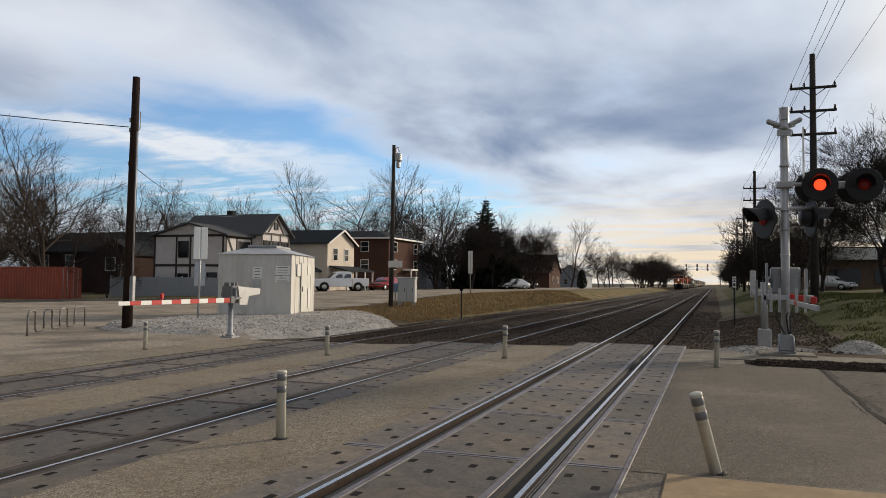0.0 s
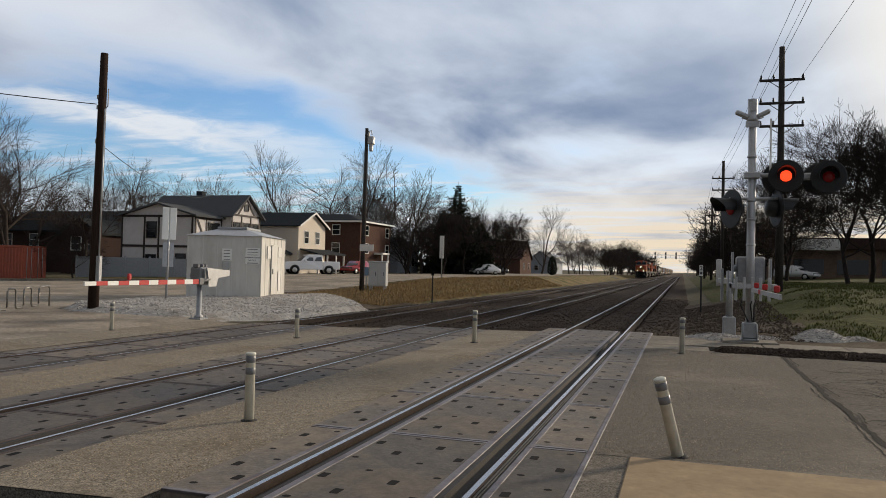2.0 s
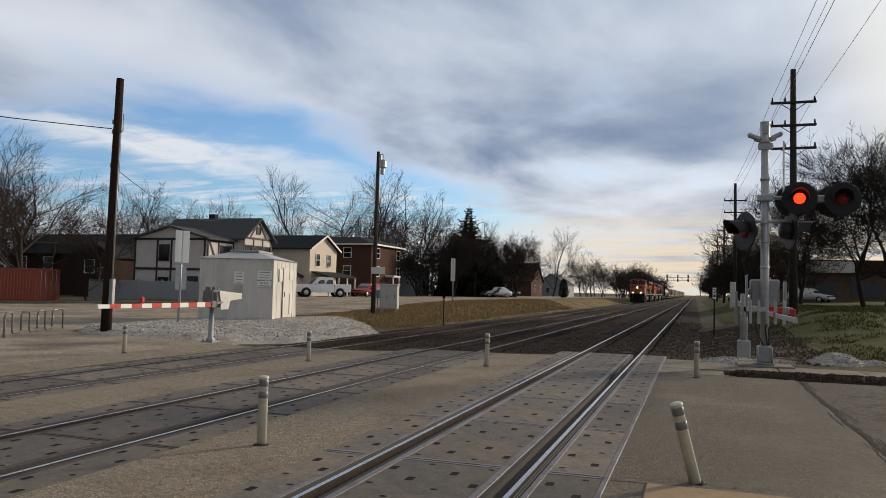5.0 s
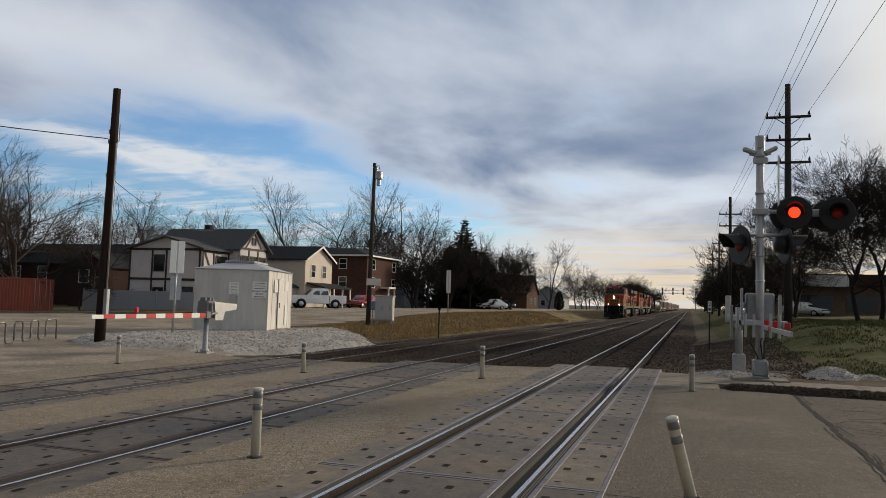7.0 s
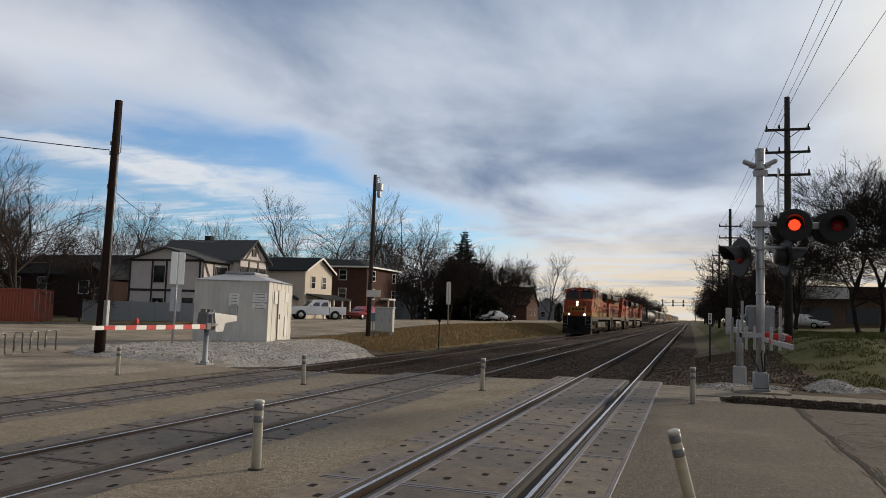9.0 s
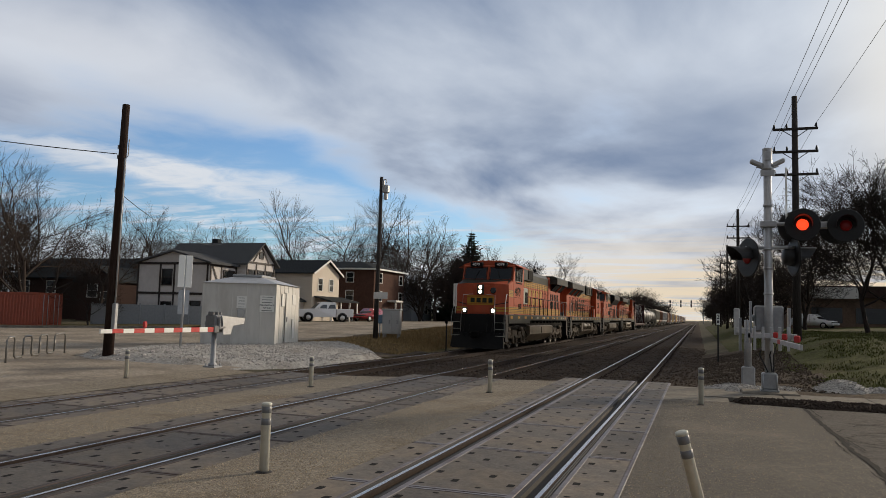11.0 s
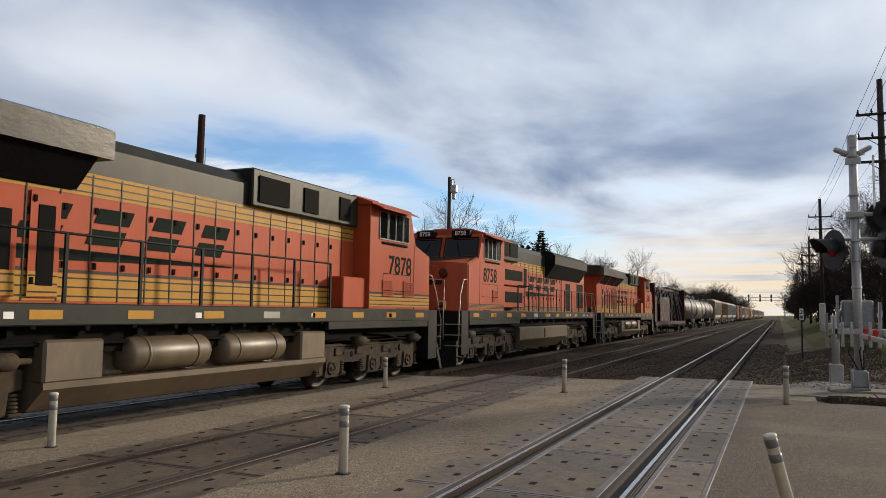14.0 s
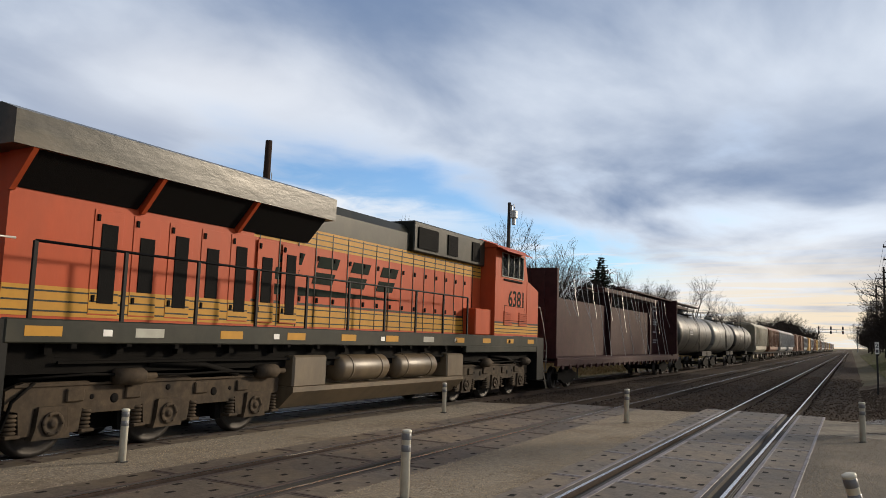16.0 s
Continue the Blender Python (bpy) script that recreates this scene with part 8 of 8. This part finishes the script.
def plant_trees():
    kinds = {}
    for key, args in dict(tall=(11, 15.0, 1.0, "tall bare deciduous tree in winter, with a fine twiggy crown"), wide=(23, 12.0, 1.15, "spreading bare winter tree with many twigs"),
                          tall2=(37, 15.0, 0.95, "tall leafless tree with upright limbs"), bush=(41, 8.0, 1.15, "dense dark leafless thicket tree"), street=(53, 9.0, 1.2, "bare street tree with a round crown of dark twigs")).items():
        seed, h, sp, lab = args
        kinds[key] = (*bare_tree(seed, h, sp, lab, {"bush": 5, "street": 7}.get(key, 6), key in ("bush", "street"), 0.3, 3 if key == "bush" else 1), h)
    first, own = dict.fromkeys(kinds, True), {}
    rng = random.Random(77)

    def plant(kind, x, y, h, z=None):
        ob, fit_h, base_h = kinds[kind]
        k = fit_h * h / base_h
        m = pose(x, y, (ground_at(x, y) if z is None else z) - 0.1, 0, 0, rng.uniform(0, 360))
        ob.scale = (k * 0.95, k * 0.95, k)
        if first[kind]:
            first[kind] = False
            s = ob.scale.copy()
            ob.matrix_basis = m
            ob.scale = own[kind] = s
            return ob
        made = copy_thing(ob, m)
        ob.scale = own[kind]
        return made

    # by the container and behind the white house
    for kind, x, y, h in (("tall", -54.5, 51.0, 11.8), ("tall2", -66.0, 55.5, 9.0), ("wide", -49.5, 54.5, 7.6), ("tall2", -66.0, 64.0, 12.5), ("tall", -57.0, 71.0, 9.5), ("wide", -51.5, 67.5, 8.2), ("wide", -66, 80, 10.5),
                          ("tall", -74.0, 58.0, 12.0), ("tall2", -80.0, 74.0, 12.0), ("bush", -64.0, 76.0, 6.0), ("bush", -73.0, 70.0, 6.0), ("street", -42.3, 46.2, 3.6),
                          ("wide", -47.5, 71.0, 7.6), ("tall", -60, 94, 10.5), ("tall", -95, 76, 13), ("bush", -88, 70, 7), ("tall2", -61.0, 60.0, 8.6), ("bush", -69.0, 62.0, 6.2), ("wide", -53.5, 74.0, 8.0), ("bush", -56.5, 76.0, 5.6), ("tall", -70.0, 66.0, 10.0)):
        plant(kind, x, y, h)
    # behind the row of houses
    for kind, x, y, h in (("tall", -61.5, 112.0, 16.0), ("tall2", -56.0, 118.0, 14.6), ("wide", -57.0, 124.0, 12.0), ("tall", -50.5, 118.5, 16.0), ("wide", -47.0, 120.0, 14.0), ("wide", -37.5, 105.0, 11.5), ("tall2", -36.2, 108.5, 11.5),
                          ("street", -31.5, 104.0, 7.0), ("street", -29.6, 109.0, 7.5), ("bush", -33.0, 110.0, 7.0), ("bush", -29.5, 116.0, 6.8), ("bush", -37.0, 112.0, 6.5), ("wide", -28.0, 119.0, 9.0), ("wide", -70.0, 112.0, 10.5),
                          ("bush", -43.0, 106.0, 7.0), ("bush", -35.0, 100.0, 6.5), ("wide", -66.0, 100.0, 9.5), ("bush", -31.5, 121.0, 8.0), ("wide", -30.0, 128.0, 10.0), ("bush", -26.8, 120.0, 7.4), ("street", -27.6, 124.0, 7.6)):
        plant(kind, x, y, h)
    for kind, x, y, h in (("tall", -32.0, 187.0, 13.0), ("wide", -29.5, 218.0, 9.5), ("wide", -27.0, 222.0, 10.0), ("wide", -40.0, 176.0, 6.5), ("bush", -25.0, 235.0, 7.0), ("bush", -29.0, 230.0, 6.5), ("bush", -34.0, 205.0, 6.0), ("bush", -40.0, 200.0, 7.0)):
        plant(kind, x, y, h)
    for i in range(16):
        plant(rng.choice(("bush", "wide", "wide")), -19.0 - rng.uniform(0, 12), 255 + i * 16 + rng.uniform(-5, 5), rng.uniform(8, 12.5))
    for i in range(14):
        plant(rng.choice(("bush", "bush", "wide")), -18.0 - rng.uniform(0, 3), 232 + i * 10, rng.uniform(4.5, 7.5))
    # right of the line
    for kind, x, y, h in (("street", 11.4, 53.0, 7.4), ("street", 13.4, 57.0, 8.0), ("street", 9.2, 65.0, 7.6), ("street", 16.0, 60.0, 8.8), ("wide", 19.5, 70.0, 9.0), ("street", 10.5, 76.0, 7.5), ("bush", 8.6, 80.0, 5.5), ("street", 15.2, 50.0, 8.2), ("wide", 23.0, 66.0, 9.0)):
        plant(kind, x, y, h)
    for i in range(26):
        plant(rng.choice(("bush", "bush", "wide")), 6.6 + rng.uniform(0, 3), 78 + i * 11 + rng.uniform(-3, 3), rng.uniform(5.0, 8.0))
    for i in range(14):
        plant("bush", 5.5 + rng.uniform(0, 1.2), 95 + i * 14, rng.uniform(3.0, 5.0))
    conifer(pose(-32.4, 114.0, ground_at(-32, 114)))
    conifer(pose(-35.6, 117.0, ground_at(-35, 117), 0, 0, 40), 10.4, 4.6, 8, "broad dark evergreen tree among bare trees")
    conifer(pose(-29.2, 116.0, ground_at(-29, 116), 0, 0, 90), 8.2, 3.6, 15, "low dark evergreen tree beside the tall spruce")
    cone_shrub(pose(-22.6, 146.0, ground_at(-22.6, 146)))


white_house()
beige_house()
brick_flats()
plain_house(-44.5, -38.4, 104.0, 113.0, 0.4, 4.4, 6.0, "y", "grey_siding", "shingle_dark", "small grey sided house with a dark roof", (("front", -41.5, 2.0), ("side", 107, 2.2), ("side", 110.5, 2.2)))
plain_house(-68.0, -55.0, 62.0, 72.0, 0.0, 4.4, 6.6, "x", "brick_dark", "shingle_dark", "dark brick house with a low gable roof behind the yard", (("front", -66, 3.4), ("front", -62.5, 3.4), ("front", -58, 3.3), ("side", 66, 3.4)))
plain_house(-55.6, -51.0, 58.5, 66.0, 0.0, 4.0, 5.3, "y", "brick_dark", "shingle_dark", "dark brick wing with a pale gable edge", (("front", -53.8, 3.0), ("front", -52.2, 2.3)))
plain_house(-41.0, -31.0, 156.0, 168.0, 0.2, 3.8, 7.6, "x", "brick", "brick_dark", "brick bungalow with a steep brown roof", (("front", -37, 2.2), ("side", 160, 2.2), ("side", 165, 2.2)))
plain_house(-38.0, -30.0, 196.0, 208.0, 0.0, 3.6, 6.2, "y", "grey_siding", "shingle", "pale small house far along the side street", (("front", -35, 2.0), ("side", 200, 2.0)))
office_building()
shipping_container()
yard_fence()
street_lamp()
car("pickup_truck", "white crew-cab pickup truck parked by the beige house", pose(-34.2, 68.6, ground_at(-33, 68), 0, 0, -50), 5.6, 2.0, 1.95, "car_white", True)
car("car", "dark red sedan parked behind the pickup", pose(-33.6, 78.5, ground_at(-33.4, 78), 0, 0, -8), 4.6, 1.8, 1.5, "car_red")
car("car", "white hatchback parked along the side street", pose(-27.2, 112.0, ground_at(-27, 112), 0, 0, -60), 4.5, 1.8, 1.6, "car_white")
car("car", "dark sedan parked under the trees", pose(-28.0, 121.0, ground_at(-28, 121), 0, 0, -50), 4.6, 1.8, 1.5, "car_dark")
car("car", "dark car parked in the shade of the trees", pose(-30.5, 118.5, ground_at(-30, 118), 0, 0, -80), 4.6, 1.8, 1.6, "car_dark")
car("car", "white sedan parked before the office building", pose(12.0, 82.0, ground_at(12.0, 82.0), 0, 0, 60), 4.2, 1.75, 1.45, "car_white")
plant_trees()

# ---------------------------------------------------------------- ground details


def scatter_stones(name, label, mat, count, seed, place, size):
    """Loose stones, joined: place(rng) gives x, y, z."""
    rng = random.Random(seed)
    verts, faces = [], []
    for _ in range(count):
        spot = place(rng)
        if spot is None:
            continue
        x, y, z = spot
        r = rng.uniform(*size)
        a = rng.uniform(0, 6.28)
        n = len(verts)
        ca, sa = math.cos(a), math.sin(a)
        for dx, dy, dz in ((1, 0, 0), (0, 0.8, 0), (-1, 0, 0), (0, -0.8, 0), (0.1, 0.1, 0.75), (0, 0, -0.4)):
            j = rng.uniform(0.7, 1.2) * r
            verts.append((x + (dx * ca - dy * sa) * j, y + (dx * sa + dy * ca) * j, z + dz * j))
        faces += [(n, n + 1, n + 4), (n + 1, n + 2, n + 4), (n + 2, n + 3, n + 4), (n + 3, n, n + 4), (n + 1, n, n + 5), (n + 2, n + 1, n + 5), (n + 3, n + 2, n + 5), (n, n + 3, n + 5)]
    me = bpy.data.meshes.new(name)
    me.from_pydata(verts, [], faces)
    me.materials.append(M[mat])
    return tagged(new(name, me), label, "", "", "stuff")


def scatter_blades(name, label, mat, count, seed, place, size):
    rng = random.Random(seed)
    verts, faces = [], []
    for _ in range(count):
        spot = place(rng)
        if spot is None:
            continue
        x, y, z = spot
        for k in range(3):
            h = rng.uniform(*size)
            a = rng.uniform(0, 6.28)
            w = 0.012 + h * 0.05
            lx, ly = rng.gauss(0, h * 0.5), rng.gauss(0, h * 0.5)
            ox, oy = rng.gauss(0, .05), rng.gauss(0, .05)
            n = len(verts)
            verts += [(x + ox + w * math.cos(a), y + oy + w * math.sin(a), z - 0.02), (x + ox - w * math.cos(a), y + oy - w * math.sin(a), z - 0.02), (x + ox + lx, y + oy + ly, z + h)]
            faces.append((n, n + 1, n + 2))
    me = bpy.data.meshes.new(name)
    me.from_pydata(verts, [], faces)
    me.materials.append(M[mat])
    return tagged(new(name, me), label, "", "", "stuff")


def gravel_pad(x, y):
    """1 inside the pale gravel round the signal hut, falling to 0 at its rim."""
    d = math.hypot((x + 16.6) / 4.6, (y - 28.5) / 9.5) + 0.10 * noise.noise((x * 0.5, y * 0.5, 7))
    return 1 - smooth01(d, 0.75, 1.0)


def pad_height(x, y):
    k = smooth01(gravel_pad(x, y), 0.0, 0.7) * smooth01(y, 20.7, 22.0)
    base = ground_at(x, y) if y < 22.2 else rough_land(x, y)
    return base - 0.05 + 0.28 * k + 0.04 * noise.noise((x * 0.9, y * 0.9, 1)) * k


def heap(x, y):
    """Gravel heaps round the signal mast."""
    h = 0.0
    for cx, cy, r, k in ((2.3, 20.6, 1.5, 0.20), (3.3, 20.9, 1.2, 0.16), (4.75, 21.2, 1.0, 0.36), (5.6, 21.3, 0.8, 0.18)):
        h = max(h, k * (1 - smooth01(math.hypot((x - cx), (y - cy) * 1.3), 0.1, r)))
    return h - 0.10 + 0.02 * noise.noise((x * 4, y * 4, 0)) * (h > 0.01)


def mulch_height(x, y):
    k = smooth01(y, 16.35 + 0.3 * noise.noise((x * 1.3, 0, 0)), 16.9) * (1 - smooth01(y, 17.4, 17.85 + 0.2 * noise.noise((x * 1.2, 4, 0)))) * smooth01(x, 1.95, 2.3)
    return -0.10 + 0.16 * k + 0.03 * noise.noise((x * 5, y * 5, 2)) * k


def ground_details():
    sheet("gravel_pad", steps((-22.5, -12.2, 0.35)), steps((20.7, 39.5, 0.4)), M["white_gravel"], pad_height, "pale crushed gravel round the signal hut",
          keep=lambda x, y: gravel_pad(x, y) > 0.004)
    sheet("dirt_patch", steps((-20.2, -12.6, 0.4)), steps((33.0, 56.0, 0.5)), M["dirt"], lambda x, y: rough_land(x, y) + 0.055 + 0.05 * noise.noise((x * 1.1, y * 1.1, 3)),
          "trodden brown dirt between gravel and grass", keep=lambda x, y: y < 46 + 4 * noise.noise((x * 0.4, 0, 5)) - (x + 20) * 0.9)
    sheet("dirt_patch", steps((1.5, 12.0, 0.3)), steps((19.2, 44.0, 0.4)), M["dirt"], lambda x, y: rough_land(x, y) + 0.07 * smooth01(y, 19.2, 20.4) + 0.05 * noise.noise((x * 1.5, y * 1.5, 3)),
          "bare brown earth and litter between track and lawn", keep=lambda x, y: y < 21.2 or x < 4.3 + 1.1 * noise.noise((x * 0.3, y * 0.35, 6)) - 0.035 * (y - 24))
    sheet("gravel_heap", steps((0.9, 6.6, 0.15)), steps((19.2, 22.8, 0.15)), M["white_gravel"], lambda x, y: rough_land(x, y) + 0.07 + heap(x, y), "heaps of pale crushed stone round the signal mast",
          keep=lambda x, y: heap(x, y) > -0.098)
    sheet("mulch_bed", steps((1.95, 12.0, 0.15)), steps((16.2, 18.0, 0.1)), M["mulch"],
          mulch_height, "strip of dark churned earth beside the street",
          )
    bm = bmesh.new()
    for i in range(7):
        box(bm, 1.45 + i * 1.75, 1.45 + i * 1.75 + 1.73, 17.9, 19.4, -0.2, 0.01 + 0.004 * (i % 2), 0.01)
    tagged(link_mesh("pavement", bm, M["concrete"]), "concrete sidewalk behind the strip of earth", "", "", "structure")
    # kerb and verge of the street
    bm = bmesh.new()
    n = 14
    for i in range(n):
        x0, x1 = -62 + i * 2.0, -62 + (i + 1) * 2.0 - 0.02
        for a, b in (((x0, kerb_line(x0)), (x1, kerb_line(x1))),):
            za, zb = land(*a) + 0.0, land(*b) + 0.0
            lo = [bm.verts.new((a[0], a[1] + q, za + w)) for q, w in ((0, -0.1), (0, 0.19), (0.18, 0.20), (0.18, -0.1))]
            hi = [bm.verts.new((b[0], b[1] + q, zb + w)) for q, w in ((0, -0.1), (0, 0.19), (0.18, 0.20), (0.18, -0.1))]
            for k in range(4):
                bm.faces.new((lo[k], lo[(k + 1) % 4], hi[(k + 1) % 4], hi[k]))
    bmesh.ops.recalc_face_normals(bm, faces=bm.faces[:])
    tagged(link_mesh("kerb", bm, M["concrete"]), "pale concrete kerb along the street", "", "", "structure")
    sheet("lawn", steps((-70, -34, 1.2)), steps((27, 60, 1.2)), M["dry_grass"], lambda x, y: land(x, y) + 0.13, "dull winter grass verge along the street",
          keep=lambda x, y: kerb_line(x) + 0.6 < y < kerb_line(x) + 9)
    # cracks in the old asphalt
    rng = random.Random(12)
    bm = bmesh.new()

    def crack(x, y, ang, length, w):
        pts = []
        while length > 0:
            pts.append((x, y))
            ang += rng.gauss(0, 0.28)
            d = rng.uniform(0.05, 0.13)
            x, y, length = x + math.cos(ang) * d, y + math.sin(ang) * d, length - d
            if x < 3.36 and pts[0][0] > 3.3:
                break
            if rng.random() < 0.10 and w > 0.004:
                crack(x, y, ang + rng.choice((-1, 1)) * rng.uniform(0.6, 1.3), length * 0.6, w * 0.6)
        for (x0, y0), (x1, y1) in zip(pts, pts[1:]):
            nx, ny = y0 - y1, x1 - x0
            k = w * rng.uniform(0.6, 1.3) / max(0.01, math.hypot(nx, ny))
            z = 0.0045 if x0 < 3.3 else -0.0075
            bm.faces.new([bm.verts.new(p) for p in ((x0 - nx * k, y0 - ny * k, z), (x1 - nx * k, y1 - ny * k, z), (x1 + nx * k, y1 + ny * k, z), (x0 + nx * k, y0 + ny * k, z))])
    for y in (14.6, 13.4, 12.0, 10.6, 9.6, 8.2):
        crack(3.5 + rng.uniform(0, .3), y, rng.uniform(-0.6, 0.3), 3.5, 0.013)
    for _ in range(30):
        crack(rng.uniform(3.6, 7.5), rng.uniform(7, 15.2), rng.choice((-1.5, 0.0, 1.5, 3.1)) + rng.uniform(-.4, .4), rng.uniform(0.8, 2.6), rng.uniform(0.008, 0.014))
    # the long ragged joint between the two asphalts
    for w, dx in ((0.036, 0.0), (0.010, 0.11), (0.008, -0.10)):
        pts = [(3.33 + dx + 0.05 * noise.noise((0.9 * k * 0.12, dx * 9, 3)) + 0.03 * noise.noise((k * 0.5, dx, 1)), 16.5 - 0.12 * k) for k in range(82)]
        for (x0, y0), (x1, y1) in zip(pts, pts[1:]):
            if dx and noise.noise((y0 * 0.8, dx * 5, 7)) < 0.05:
                continue
            q = w * rng.uniform(0.6, 1.4)
            bm.faces.new([bm.verts.new(p) for p in ((x0 - q, y0, 0.0045), (x1 - q, y1, 0.0045), (x1 + q, y1, 0.0045), (x0 + q, y0, 0.0045))])
    crack(0.9, 16.9, 0.0, 2.0, 0.010)
    tagged(link_mesh("crack", bm, M["crack"]), "branching dark cracks in the old asphalt", "", "", "stuff")

    def ballast_spot(r):
        y = 20.5 + 34 * r.random() ** 1.7
        x = r.uniform(-13.0, 2.3)
        return x, y, bed_height(x) + 0.01
    scatter_stones("ballast_stones", "loose dark ballast stones", "stone", 15000, 4, ballast_spot, (0.02, 0.05))

    def bed_spot(r):
        x, y = r.uniform(-13.0, 2.3), r.uniform(2.0, CROSS0 - 0.1)
        return x, y, bed_height(x) + 0.01
    scatter_stones("ballast_stones", "loose dark ballast stones before the crossing", "stone", 1500, 5, bed_spot, (0.02, 0.05))

    def pad_spot(r):
        x, y = r.uniform(-22, -12.3), r.uniform(20.8, 39)
        return (x, y, pad_height(x, y) + 0.004) if gravel_pad(x, y) > 0.05 + 0.2 * r.random() else None
    scatter_stones("gravel_stones", "pale crushed stones round the hut", "white_stone", 9000, 6, pad_spot, (0.02, 0.06))

    def heap_spot(r):
        x, y = r.uniform(0.9, 6.5), r.uniform(19.2, 22.8)
        return (x, y, rough_land(x, y) + 0.075 + heap(x, y)) if heap(x, y) > -0.06 else None
    scatter_stones("gravel_stones", "pale crushed stones round the signal mast", "white_stone", 6000, 7, heap_spot, (0.012, 0.04))

    def mulch_spot(r):
        x, y = r.uniform(2.0, 9.0), r.uniform(16.45, 17.75)
        return x, y, mulch_height(x, y) + 0.01
    scatter_stones("earth_clods", "dark clods and bark bits", "mulch", 5000, 8, mulch_spot, (0.015, 0.045))

    def litter_spot(r):
        x, y = r.uniform(1.6, 4.6), r.uniform(20.5, 40)
        return x, y, rough_land(x, y) + 0.09
    scatter_stones("litter_stones", "stones and litter on bare earth", "stone", 6500, 9, litter_spot, (0.015, 0.05))

    def bank_spot(r):
        x, y = r.uniform(-19.0, -13.0), 36 + 60 * r.random() ** 1.5
        return x, y, rough_land(x, y) + 0.03
    scatter_blades("dry_grass_blades", "tufts of dry yellow grass on the bank", "blade_dry", 16000, 10, bank_spot, (0.05, 0.22))

    def lawn_spot(r):
        x, y = 4.2 + 10 * r.random() ** 1.1, 21.5 + 34 * r.random() ** 1.2
        return (x, y, rough_land(x, y) + 0.04) if noise.noise((x * 0.5, y * 0.5, 8)) > -0.15 else None
    scatter_blades("grass_blades", "short green and brown grass blades", "blade_green", 12000, 11, lawn_spot, (0.03, 0.10))

    def strip_spot(r):
        a, b = r.choice(((-3.72, -2.1), (-8.5, -6.6)))
        x, y = r.uniform(a, b), CROSS0 + 10 * r.random()
        return x, y, road_height(x) - 0.002
    scatter_stones("asphalt_grit", "coarse pale grit in the asphalt strips", "grit", 14000, 13, strip_spot, (0.004, 0.010))

    def path_spot(r):
        return r.uniform(0.74, 3.25), 7.05 + 9.7 * r.random() ** 1.3, 0.001
    scatter_stones("asphalt_grit", "coarse pale grit in the worn asphalt", "grit", 9000, 14, path_spot, (0.003, 0.008))


ground_details()


motions()
